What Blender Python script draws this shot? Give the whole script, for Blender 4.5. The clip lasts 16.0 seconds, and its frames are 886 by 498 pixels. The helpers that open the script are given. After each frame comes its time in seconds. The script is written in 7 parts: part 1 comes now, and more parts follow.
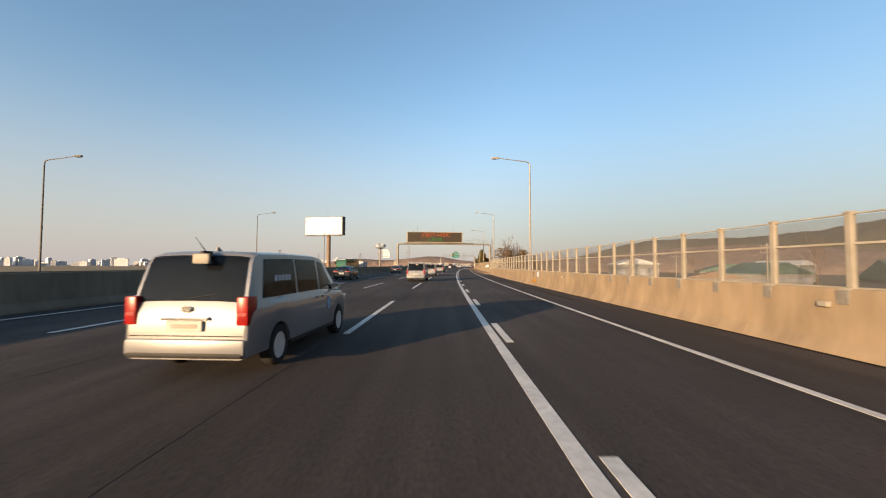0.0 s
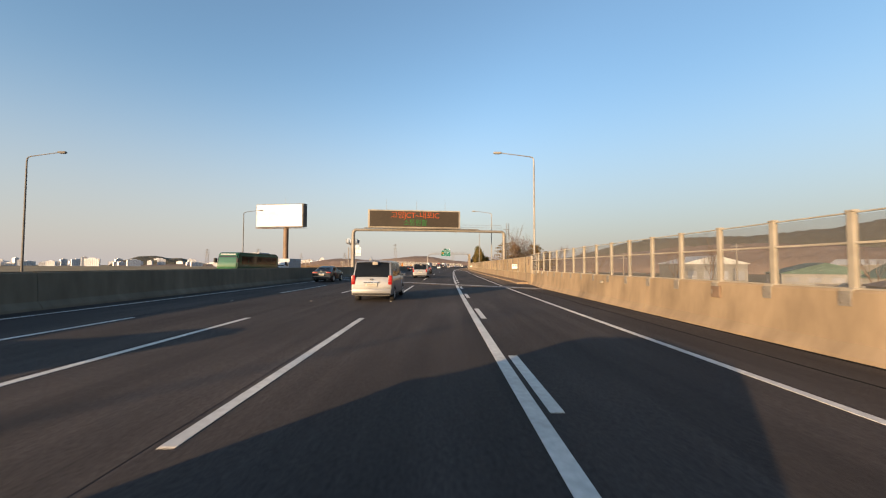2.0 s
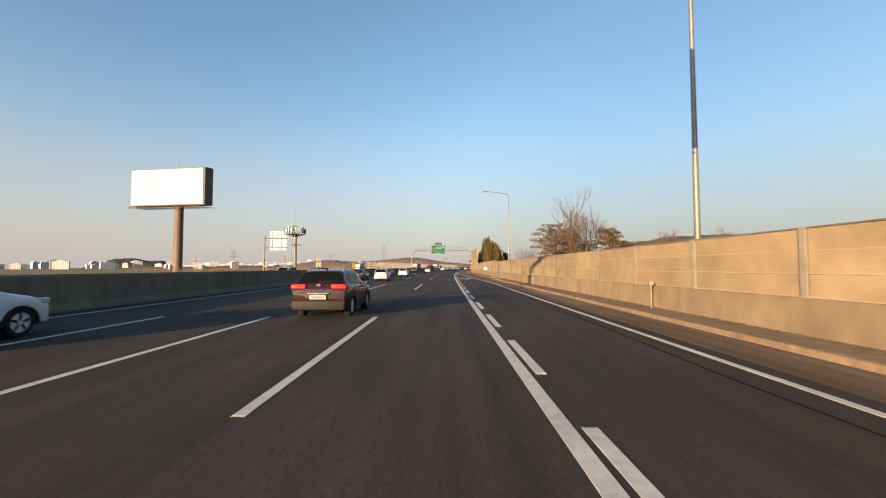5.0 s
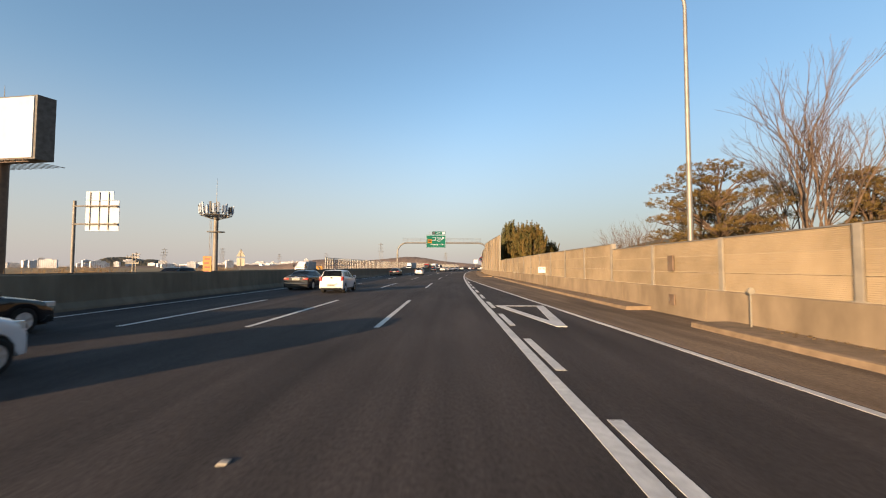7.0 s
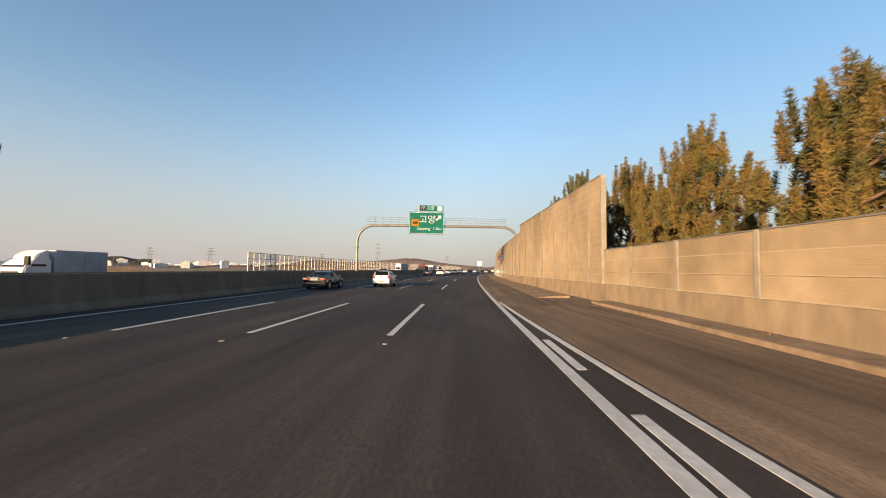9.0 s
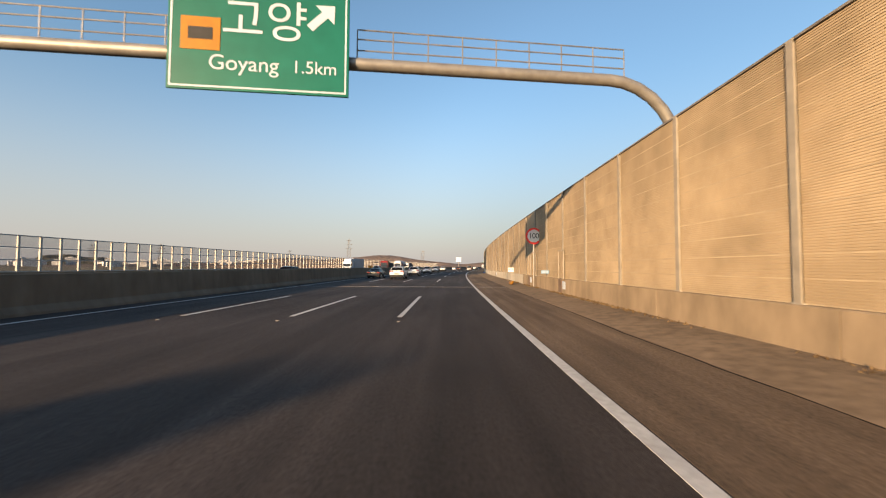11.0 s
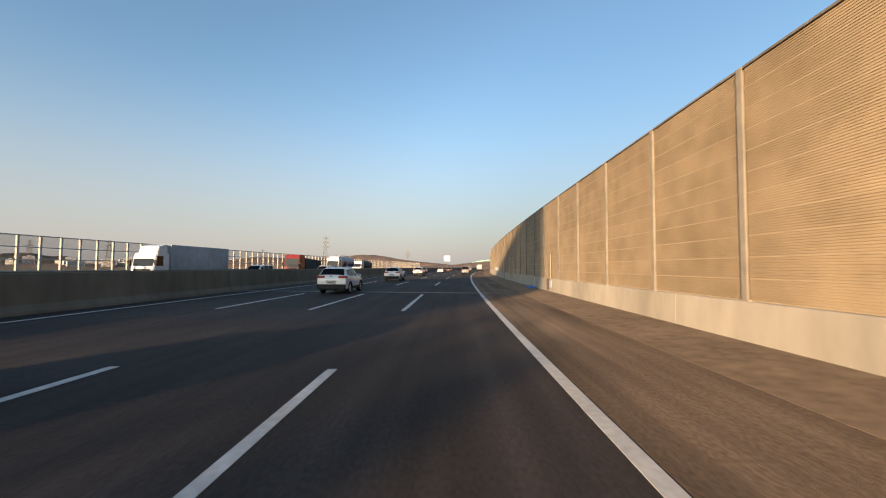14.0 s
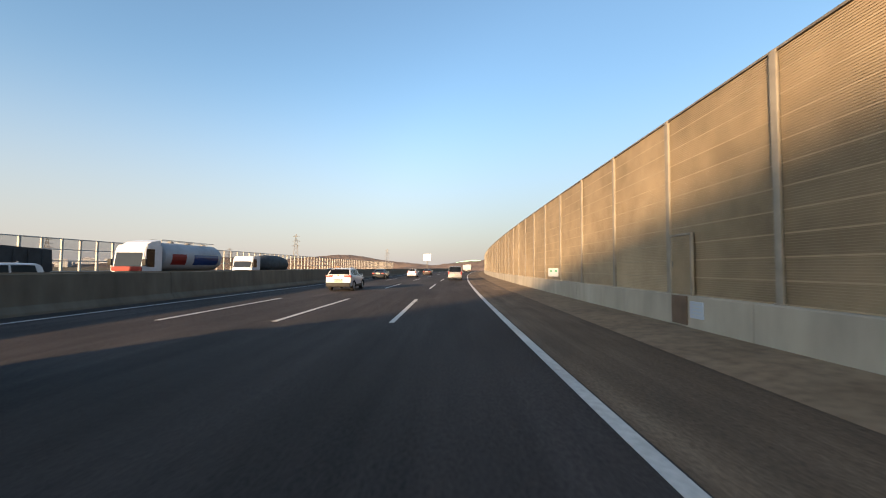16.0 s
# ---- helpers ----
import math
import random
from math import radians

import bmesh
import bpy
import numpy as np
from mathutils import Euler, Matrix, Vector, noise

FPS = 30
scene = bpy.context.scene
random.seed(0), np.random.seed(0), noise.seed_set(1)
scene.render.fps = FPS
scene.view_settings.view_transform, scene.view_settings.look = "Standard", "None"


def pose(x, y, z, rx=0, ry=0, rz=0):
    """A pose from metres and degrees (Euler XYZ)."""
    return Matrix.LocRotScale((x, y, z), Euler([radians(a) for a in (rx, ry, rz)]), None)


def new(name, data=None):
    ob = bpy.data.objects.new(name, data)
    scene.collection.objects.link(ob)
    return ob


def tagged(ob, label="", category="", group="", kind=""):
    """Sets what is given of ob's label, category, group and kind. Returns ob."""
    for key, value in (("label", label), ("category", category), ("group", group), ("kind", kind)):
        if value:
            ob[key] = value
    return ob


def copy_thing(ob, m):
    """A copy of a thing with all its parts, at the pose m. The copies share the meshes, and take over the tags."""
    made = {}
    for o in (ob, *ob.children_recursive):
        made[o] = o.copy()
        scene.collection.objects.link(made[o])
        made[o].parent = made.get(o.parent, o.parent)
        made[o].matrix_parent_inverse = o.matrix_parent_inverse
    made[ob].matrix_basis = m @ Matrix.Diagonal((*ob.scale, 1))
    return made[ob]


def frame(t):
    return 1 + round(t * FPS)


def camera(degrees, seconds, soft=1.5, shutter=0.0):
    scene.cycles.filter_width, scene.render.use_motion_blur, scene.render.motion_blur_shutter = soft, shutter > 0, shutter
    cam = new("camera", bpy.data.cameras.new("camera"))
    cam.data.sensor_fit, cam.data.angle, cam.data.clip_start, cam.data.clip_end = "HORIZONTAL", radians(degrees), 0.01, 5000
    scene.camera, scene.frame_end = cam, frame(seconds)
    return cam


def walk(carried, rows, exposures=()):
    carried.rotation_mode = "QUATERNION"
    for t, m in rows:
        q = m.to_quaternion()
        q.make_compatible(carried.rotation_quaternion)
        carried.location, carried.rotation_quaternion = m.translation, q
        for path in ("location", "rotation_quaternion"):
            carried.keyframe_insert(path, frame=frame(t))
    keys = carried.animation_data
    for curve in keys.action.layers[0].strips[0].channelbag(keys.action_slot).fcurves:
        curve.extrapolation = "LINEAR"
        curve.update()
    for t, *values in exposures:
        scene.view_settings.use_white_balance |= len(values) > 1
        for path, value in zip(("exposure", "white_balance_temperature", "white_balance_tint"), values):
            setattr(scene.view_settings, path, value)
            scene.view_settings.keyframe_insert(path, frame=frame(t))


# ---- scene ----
import itertools

# ---- the road's course: curvature (1/km) every 30 m; s runs ahead along the outer lane line, o to its right
CURVE = [-0.39, -0.45, -0.54, -0.54, -0.35, -0.21, -0.23, -0.44, -0.7, -0.66, -0.55, -0.62, -0.78, -0.78, -0.73,
         -0.66, -0.59, -0.55, -0.44, -0.39, -0.44, -0.58]
ST = np.arange(-240, 2001, 2.0)
_k = np.interp(ST, np.arange(-30, 601, 30.0), CURVE) * 1e-3
_th = np.concatenate([[0], np.cumsum(_k[1:] + _k[:-1])])
_th -= np.interp(0, ST, _th)
_mid = (_th[1:] + _th[:-1]) / 2
_x = np.concatenate([[0], np.cumsum(-np.sin(_mid) * 2)])
_y = np.concatenate([[0], np.cumsum(np.cos(_mid) * 2)])
_x -= np.interp(0, ST, _x)
_y -= np.interp(0, ST, _y)


def heading(s):
    return float(np.interp(s, ST, _th))


def P(s, o, z=0.0):
    """World point at station s, offset o to the right, height z."""
    th = heading(s)
    return Vector((float(np.interp(s, ST, _x)) + o * math.cos(th), float(np.interp(s, ST, _y)) + o * math.sin(th), z))


def at_road(s, o, z=0.0, turn=0.0):
    """Pose on the road: local y ahead, local x to the right."""
    return Matrix.Translation(P(s, o, z)) @ Matrix.Rotation(heading(s) + radians(turn), 4, "Z")


# ---- camera and its drive
cam = camera(95.9, 16.0, soft=1.1, shutter=0.08)
walk(cam, [
    (0.0, pose(-1.20, 0.00, 1.69, 92.35, -0.18, -0.03)),
    (0.5, pose(-1.19, 11.32, 1.69, 92.19, -0.14, -0.31)),
    (1.0, pose(-1.07, 22.64, 1.69, 92.24, -0.12, -0.78)),
    (1.5, pose(-0.84, 33.95, 1.69, 92.27, -0.17, -1.25)),
    (2.0, pose(-0.57, 45.26, 1.69, 92.36, -0.18, -1.67)),
    (2.5, pose(-0.23, 56.55, 1.69, 92.48, -0.13, -2.01)),
    (3.0, pose(0.12, 67.84, 1.69, 92.54, -0.14, -2.34)),
    (3.5, pose(0.54, 79.11, 1.69, 92.60, -0.10, -2.48)),
    (4.0, pose(0.98, 90.37, 1.69, 92.60, -0.08, -2.67)),
    (4.5, pose(1.42, 101.63, 1.69, 92.61, -0.04, -2.74)),
    (5.0, pose(1.89, 112.90, 1.69, 92.62, 0.02, -2.75)),
    (5.5, pose(2.40, 124.15, 1.69, 92.62, 0.07, -2.75)),
    (6.0, pose(2.98, 135.41, 1.69, 92.63, 0.08, -2.83)),
    (6.5, pose(3.50, 146.66, 1.69, 92.60, -0.07, -2.85)),
    (7.0, pose(4.11, 157.89, 1.69, 92.58, -0.13, -2.71)),
    (7.5, pose(4.71, 169.12, 1.69, 92.73, -0.29, -2.54)),
    (8.0, pose(5.39, 180.34, 1.69, 92.77, -0.28, -2.32)),
    (8.5, pose(6.13, 191.55, 1.69, 92.89, -0.44, -2.41)),
    (9.0, pose(6.98, 202.76, 1.69, 92.90, -0.63, -2.57)),
    (9.5, pose(7.93, 213.96, 1.69, 92.86, -0.59, -3.19)),
    (10.0, pose(8.94, 225.15, 1.69, 92.75, -0.49, -4.08)),
    (10.5, pose(10.03, 236.34, 1.69, 92.61, -0.37, -5.04)),
    (11.0, pose(11.20, 247.52, 1.69, 92.50, -0.27, -5.90)),
    (11.5, pose(12.48, 258.68, 1.69, 92.45, -0.23, -6.47)),
    (12.0, pose(13.95, 269.82, 1.69, 92.44, -0.24, -7.36)),
    (12.5, pose(15.53, 280.95, 1.69, 92.48, -0.18, -7.76)),
    (13.0, pose(17.12, 292.07, 1.69, 92.46, -0.12, -7.17)),
    (13.5, pose(18.70, 303.20, 1.69, 92.52, -0.35, -7.27)),
    (14.0, pose(20.37, 314.31, 1.69, 92.59, -0.43, -7.63)),
    (14.5, pose(22.10, 325.42, 1.69, 92.68, -0.40, -8.77)),
    (15.0, pose(23.89, 336.51, 1.69, 92.65, -0.45, -9.68)),
    (15.5, pose(25.78, 347.59, 1.69, 92.72, -0.49, -9.79)),
    (16.0, pose(27.77, 358.65, 1.69, 92.71, -0.44, -10.24)),
], exposures=[(0.0, 1.75), (9.0, 1.75), (14.5, 1.72), (15.0, 1.74), (15.5, 1.88), (16.0, 1.97)])

# ---- world, sun
SUN_EL, SUN_AZ = 8.2, 36.8      # degrees above the horizon; its light travels 37 degrees right of +y
world = bpy.data.worlds.new("world")
scene.world = world
world.use_nodes = True
wn = world.node_tree.nodes
sky = wn.new("ShaderNodeTexSky")
sky.sky_type, sky.sun_disc = "NISHITA", False
sky.sun_elevation, sky.sun_rotation = radians(SUN_EL), radians(SUN_AZ + 180)
sky.air_density, sky.dust_density, sky.ozone_density = 1.0, 1.2, 2.0
wn["Background"].inputs[1].default_value = 0.075
# thin winter haze: the sky pales evenly all round towards the horizon
wl = world.node_tree.links
wtc, wsep, wmr, wmix, wtint = (wn.new("ShaderNodeTexCoord"), wn.new("ShaderNodeSeparateXYZ"), wn.new("ShaderNodeMapRange"), wn.new("ShaderNodeMix"), wn.new("ShaderNodeMix"))
wl.new(wtc.outputs["Generated"], wsep.inputs[0])
wl.new(wsep.outputs["Z"], wmr.inputs["Value"])
wmr.interpolation_type = "SMOOTHERSTEP"
wmr.inputs["From Min"].default_value, wmr.inputs["From Max"].default_value = -0.10, 0.48
wmr.inputs["To Min"].default_value, wmr.inputs["To Max"].default_value = 0.92, 0.0
wmix.data_type = wtint.data_type = "RGBA"
wtint.blend_type = "MULTIPLY"
wtint.inputs["Factor"].default_value = 1.0
wtint.inputs["B"].default_value = (1.115, 1.15, 1.145, 1)
wl.new(sky.outputs[0], wtint.inputs["A"])
wl.new(wtint.outputs["Result"], wmix.inputs["A"])
wmix.inputs["B"].default_value = (2.2, 1.99, 1.95, 1)
wl.new(wmr.outputs[0], wmix.inputs["Factor"])
# the sky opposite the low sun is deeper
wdot, wanti, wsc = wn.new("ShaderNodeVectorMath"), wn.new("ShaderNodeMapRange"), wn.new("ShaderNodeVectorMath")
wdot.operation, wsc.operation = "DOT_PRODUCT", "SCALE"
wdot.inputs[1].default_value = (-math.sin(radians(SUN_AZ)), -math.cos(radians(SUN_AZ)), 0)
wl.new(wtc.outputs["Generated"], wdot.inputs[0])
wl.new(wdot.outputs["Value"], wanti.inputs["Value"])
wanti.interpolation_type = "SMOOTHSTEP"
wanti.inputs["From Min"].default_value, wanti.inputs["From Max"].default_value = -1.03, -0.80
wanti.inputs["To Min"].default_value, wanti.inputs["To Max"].default_value = 0.84, 1.05
wl.new(wmix.outputs["Result"], wsc.inputs[0])
# and the sky round it glows
wglow, wmul = wn.new("ShaderNodeMapRange"), wn.new("ShaderNodeMath")
wglow.interpolation_type, wmul.operation = "SMOOTHSTEP", "MULTIPLY"
wglow.inputs["From Min"].default_value, wglow.inputs["From Max"].default_value = 0.0, 1.0
wglow.inputs["To Min"].default_value, wglow.inputs["To Max"].default_value = 1.0, 2.0
wl.new(wdot.outputs["Value"], wglow.inputs["Value"])
wl.new(wanti.outputs[0], wmul.inputs[0])
wl.new(wglow.outputs[0], wmul.inputs[1])
wl.new(wmul.outputs[0], wsc.inputs["Scale"])
wl.new(wsc.outputs[0], wn["Background"].inputs[0])
sun = new("sun", bpy.data.lights.new("sun", "SUN"))
sun.data.energy, sun.data.angle, sun.data.color = 4.8, radians(0.53), (1.0, 0.66, 0.36)
_d = Vector((math.sin(radians(SUN_AZ)), math.cos(radians(SUN_AZ)), -math.tan(radians(SUN_EL))))
sun.matrix_world = Matrix.Translation((-60, -80, 60)) @ _d.to_track_quat("-Z", "Y").to_matrix().to_4x4()


# ---- materials
def mat(name, c, c2=None, rough=0.7, metal=0.0, scale=3.0, big=0.15, bump=0.0, bscale=60.0, coat=0.0, uv=False, stretch=(1, 1, 1), spread=0.35, alter=0.0, place=False, stains=(0.82, 1.12)):
    """Two-scale mottled surface: c to c2 by grain, darker and lighter by large stains; alter varies it from object to object; place runs it on over neighbouring pieces."""
    m = bpy.data.materials.new(name)
    m.use_nodes = True
    n, l = m.node_tree.nodes, m.node_tree.links
    b = n["Principled BSDF"]
    b.inputs["Roughness"].default_value, b.inputs["Metallic"].default_value = rough, metal
    b.inputs["Coat Weight"].default_value = coat
    b.inputs["Specular IOR Level"].default_value = 0.15
    b.inputs["Coat Roughness"].default_value = 0.04
    tc = n.new("ShaderNodeTexCoord")
    mp = n.new("ShaderNodeMapping")
    mp.inputs["Scale"].default_value = stretch
    l.new(n.new("ShaderNodeNewGeometry").outputs["Position"] if place else tc.outputs["UV" if uv else "Object"], mp.inputs[0])
    n1, n2 = n.new("ShaderNodeTexNoise"), n.new("ShaderNodeTexNoise")
    n1.inputs["Scale"].default_value, n1.inputs["Detail"].default_value = scale, 8
    n2.inputs["Scale"].default_value, n2.inputs["Detail"].default_value = big, 4
    for q in (n1, n2):
        l.new(mp.outputs[0], q.inputs["Vector"])
    r = n.new("ShaderNodeValToRGB")
    c2 = c2 or tuple(v * 0.75 for v in c)
    r.color_ramp.elements[0].position, r.color_ramp.elements[1].position = 0.5 - spread / 2, 0.5 + spread / 2
    r.color_ramp.elements[0].color, r.color_ramp.elements[1].color = (*c2, 1), (*c, 1)
    l.new(n1.outputs["Fac"], r.inputs[0])
    mr = n.new("ShaderNodeMapRange")
    mr.inputs["From Min"].default_value, mr.inputs["From Max"].default_value = 0.3, 0.7
    mr.inputs["To Min"].default_value, mr.inputs["To Max"].default_value = stains
    l.new(n2.outputs["Fac"], mr.inputs[0])
    last = mr.outputs[0]
    if alter:
        oi = n.new("ShaderNodeObjectInfo")
        ma = n.new("ShaderNodeMath")
        ma.operation = "MULTIPLY_ADD"
        l.new(oi.outputs["Random"], ma.inputs[0])
        ma.inputs[1].default_value, ma.inputs[2].default_value = alter, 1 - alter / 2
        mm = n.new("ShaderNodeMath")
        mm.operation = "MULTIPLY"
        l.new(ma.outputs[0], mm.inputs[0])
        l.new(last, mm.inputs[1])
        last = mm.outputs[0]
    mx = n.new("ShaderNodeVectorMath")
    mx.operation = "SCALE"
    l.new(r.outputs[0], mx.inputs[0])
    l.new(last, mx.inputs["Scale"])
    l.new(mx.outputs[0], b.inputs["Base Color"])
    if bump:
        n3 = n.new("ShaderNodeTexNoise")
        n3.inputs["Scale"].default_value, n3.inputs["Detail"].default_value = bscale, 6
        l.new(tc.outputs["UV" if uv else "Object"], n3.inputs["Vector"])
        bp = n.new("ShaderNodeBump")
        bp.inputs["Strength"].default_value, bp.inputs["Distance"].default_value = bump, 0.02
        l.new(n3.outputs["Fac"], bp.inputs["Height"])
        l.new(bp.outputs[0], b.inputs["Normal"])
    return m


def glow(name, c, strength):
    m = mat(name, tuple(v * 0.12 for v in c), tuple(v * 0.1 for v in c))
    b = m.node_tree.nodes["Principled BSDF"]
    b.inputs["Emission Color"].default_value, b.inputs["Emission Strength"].default_value = (*c, 1), strength
    return m


def glass(name, c, rough=0.02, alpha=0.25):
    """Thin sheet: part clear, part glossy tinted."""
    m = bpy.data.materials.new(name)
    m.use_nodes = True
    n, l = m.node_tree.nodes, m.node_tree.links
    b = n["Principled BSDF"]
    b.inputs["Base Color"].default_value, b.inputs["Roughness"].default_value = (*c, 1), rough
    b.inputs["IOR"].default_value = 1.45
    tc, nz, mr = n.new("ShaderNodeTexCoord"), n.new("ShaderNodeTexNoise"), n.new("ShaderNodeMapRange")
    nz.inputs["Scale"].default_value, nz.inputs["Detail"].default_value = 1.3, 5
    l.new(tc.outputs["Object"], nz.inputs["Vector"])
    l.new(nz.outputs["Fac"], mr.inputs[0])
    mr.inputs["To Min"].default_value, mr.inputs["To Max"].default_value = alpha * 0.8, alpha * 1.2
    l.new(mr.outputs[0], b.inputs["Alpha"])
    return m


M = {}


def road_wear(m, track=0.07, streak=0.16, gloss=0.12):
    """Wheel tracks, long streaks, blotches and speckle over a paving material; its gloss is low."""
    n, l = m.node_tree.nodes, m.node_tree.links
    b = n["Principled BSDF"]
    b.inputs["Specular IOR Level"].default_value = gloss
    old = b.inputs["Base Color"].links[0].from_socket
    tc, sep = n.new("ShaderNodeTexCoord"), n.new("ShaderNodeSeparateXYZ")
    l.new(tc.outputs["UV"], sep.inputs[0])

    def calc(op, a, c, d=None):
        q = n.new("ShaderNodeMath")
        q.operation = op
        for k, v in enumerate((a, c, d)):
            if v is None:
                continue
            if isinstance(v, (int, float)):
                q.inputs[k].default_value = v
            else:
                l.new(v, q.inputs[k])
        return q.outputs[0]

    def grain(scale, stretch, lo, hi, detail=6):
        mp, z, r = n.new("ShaderNodeMapping"), n.new("ShaderNodeTexNoise"), n.new("ShaderNodeMapRange")
        mp.inputs["Scale"].default_value = stretch
        z.inputs["Scale"].default_value, z.inputs["Detail"].default_value = scale, detail
        l.new(tc.outputs["UV"], mp.inputs[0])
        l.new(mp.outputs[0], z.inputs["Vector"])
        l.new(z.outputs["Fac"], r.inputs[0])
        r.inputs["From Min"].default_value, r.inputs["From Max"].default_value = 0.3, 0.7
        r.inputs["To Min"].default_value, r.inputs["To Max"].default_value = lo, hi
        return r.outputs[0]

    wave = calc("COSINE", calc("MULTIPLY", calc("SUBTRACT", sep.outputs["X"], 26.4), 2 * math.pi / 1.815), 0.0)
    f = calc("MULTIPLY_ADD", wave, track, 1.0)
    f = calc("MULTIPLY", f, grain(1.6, (1.4, 0.02, 1), 1 - streak, 1 + streak))
    f = calc("MULTIPLY", f, grain(0.35, (1, 0.35, 1), 0.72, 1.28))
    f = calc("MULTIPLY", f, grain(22, (1, 0.6, 1), 0.7, 1.3, 3))
    mx = n.new("ShaderNodeVectorMath")
    mx.operation = "SCALE"
    l.new(old, mx.inputs[0])
    l.new(f, mx.inputs["Scale"])
    l.new(mx.outputs[0], b.inputs["Base Color"])
    return m


M["asphalt"] = road_wear(mat("asphalt", (0.0435, 0.0372, 0.0352), (0.0272, 0.0239, 0.0232), 0.85, scale=2.2, big=0.22, bump=0.5, bscale=170, uv=True, stretch=(1, 0.07, 1), spread=0.5))
M["asphalt_old"] = road_wear(mat("asphalt_old", (0.152, 0.108, 0.072), (0.080, 0.058, 0.040), 0.9, scale=1.4, big=0.3, bump=0.6, bscale=120, uv=True, stretch=(1, 0.15, 1), spread=0.5), 0.0, 0.3, 0.15)
M["line"] = mat("road_paint", (0.46, 0.45, 0.43), (0.36, 0.35, 0.33), 0.6, scale=9, big=0.8, bump=0.2, bscale=150, spread=0.3)
M["concrete"] = mat("concrete", (0.225, 0.172, 0.115), (0.115, 0.088, 0.06), 0.85, scale=1.3, big=0.25, bump=0.14, bscale=40, uv=True, stretch=(0.5, 1.0, 1), spread=0.6)
M["concrete_grey"] = mat("concrete_grey", (0.15, 0.127, 0.09561), (0.09677, 0.08208, 0.06164), 0.85, scale=1.6, big=0.3, bump=0.3, bscale=40, uv=True, stretch=(0.4, 1.2, 1), spread=0.5)
M["concrete_pale"] = mat("pale_concrete", (0.3117, 0.285, 0.238), (0.2258, 0.205, 0.1707), 0.85, scale=1.3, big=0.3, bump=0.3, bscale=40, uv=True, stretch=(0.4, 1.0, 1), spread=0.5)
M["curb"] = mat("curb_concrete", (0.2139, 0.1545, 0.1023), (0.1116, 0.08128, 0.05313), 0.9, scale=3.5, big=0.4, bump=0.25, bscale=50, spread=0.55)
M["joint_concrete"] = mat("joint_concrete", (0.10, 0.083, 0.067), (0.055, 0.046, 0.038), 0.9, scale=2.5, big=0.4, bump=0.4, bscale=50)
M["joint_steel"] = mat("joint_steel", (0.19, 0.20, 0.225), (0.105, 0.11, 0.13), 0.5, 0.45, scale=5, big=0.6)
M["pale_post"] = mat("pale_post_paint", (0.36, 0.355, 0.335), (0.30, 0.295, 0.28), 0.55, scale=2, big=0.5)
M["tar"] = mat("crack_tar", (0.012, 0.012, 0.012), (0.008, 0.008, 0.008), 0.95, scale=4)
M["tar"].node_tree.nodes["Principled BSDF"].inputs["Specular IOR Level"].default_value = 0.05
M["seam_tar"] = mat("worn_seam_tar", (0.034, 0.030, 0.029), (0.020, 0.018, 0.018), 0.9, scale=1.5)
M["wall_post"] = mat("grey_beige_post", (0.2574, 0.231, 0.1888), (0.1848, 0.1637, 0.136), 0.6, 0.15, scale=2, big=0.4)
M["shed_wall"] = mat("grey_sheet_wall", (0.156, 0.156, 0.153), (0.12, 0.12, 0.117), 0.7, scale=0.6, big=0.05, alter=0.3)
M["roof_green"] = mat("green_roof_sheet", (0.055, 0.095, 0.08), (0.04, 0.072, 0.06), 0.6, scale=0.6)
M["screen_post"] = mat("dull_post_paint", (0.225, 0.205, 0.170), (0.172, 0.156, 0.128), 0.6, 0.1, scale=2, big=0.5, bump=0.05)
# louvre colour made paler, for the sunlit lip along each panel seam
M["seam"] = mat("lit_seam", (0.325, 0.26, 0.174), (0.265, 0.21, 0.14), 0.55, scale=1.5, big=0.4)
M["louvre"] = mat("louvre_panel", (0.285, 0.222, 0.145), (0.215, 0.166, 0.107), 0.6, scale=1.1, big=0.16, bump=0.05, alter=0.12, place=True, stains=(0.70, 1.18))
M["galv"] = mat("galvanised_steel", (0.1915, 0.1833, 0.171), (0.1436, 0.1368, 0.1279), 0.5, 0.45, scale=3, big=0.5, bump=0.05)
M["galv_dark"] = mat("weathered_steel", (0.18, 0.168, 0.15), (0.12, 0.108, 0.096), 0.6, 0.3, scale=4, big=0.5)
M["cream"] = mat("cream_post_paint", (0.2081, 0.1907, 0.1585), (0.1634, 0.1486, 0.1214), 0.55, 0.1, scale=2, big=0.5, bump=0.05)
M["steel_dark"] = mat("dark_joint_steel", (0.16, 0.165, 0.17), (0.08, 0.08, 0.085), 0.45, 0.6, scale=5, big=0.6)
M["black"] = mat("black_rubber", (0.02, 0.02, 0.02), (0.012, 0.012, 0.012), 0.75, scale=6)
M["white"] = mat("white_sheet", (0.30, 0.345, 0.41), (0.27, 0.31, 0.37), 0.5, scale=1, big=0.1)
M["brown_post"] = mat("brown_steel_post", (0.132, 0.0935, 0.066), (0.0935, 0.066, 0.0495), 0.6, 0.1, scale=2, big=0.4)
M["board_side"] = mat("dark_board_side", (0.10, 0.095, 0.09), (0.06, 0.055, 0.05), 0.6, scale=2)
M["sign_white"] = mat("reflective_white", (0.42, 0.44, 0.46), (0.37, 0.39, 0.41), 0.5, scale=3)
M["sign_red"] = mat("reflective_red", (0.5, 0.03, 0.025), (0.42, 0.025, 0.02), 0.5, scale=3)
M["plate_green"] = mat("plate_green", (0.03, 0.24, 0.12), (0.025, 0.2, 0.1), 0.5, scale=4)
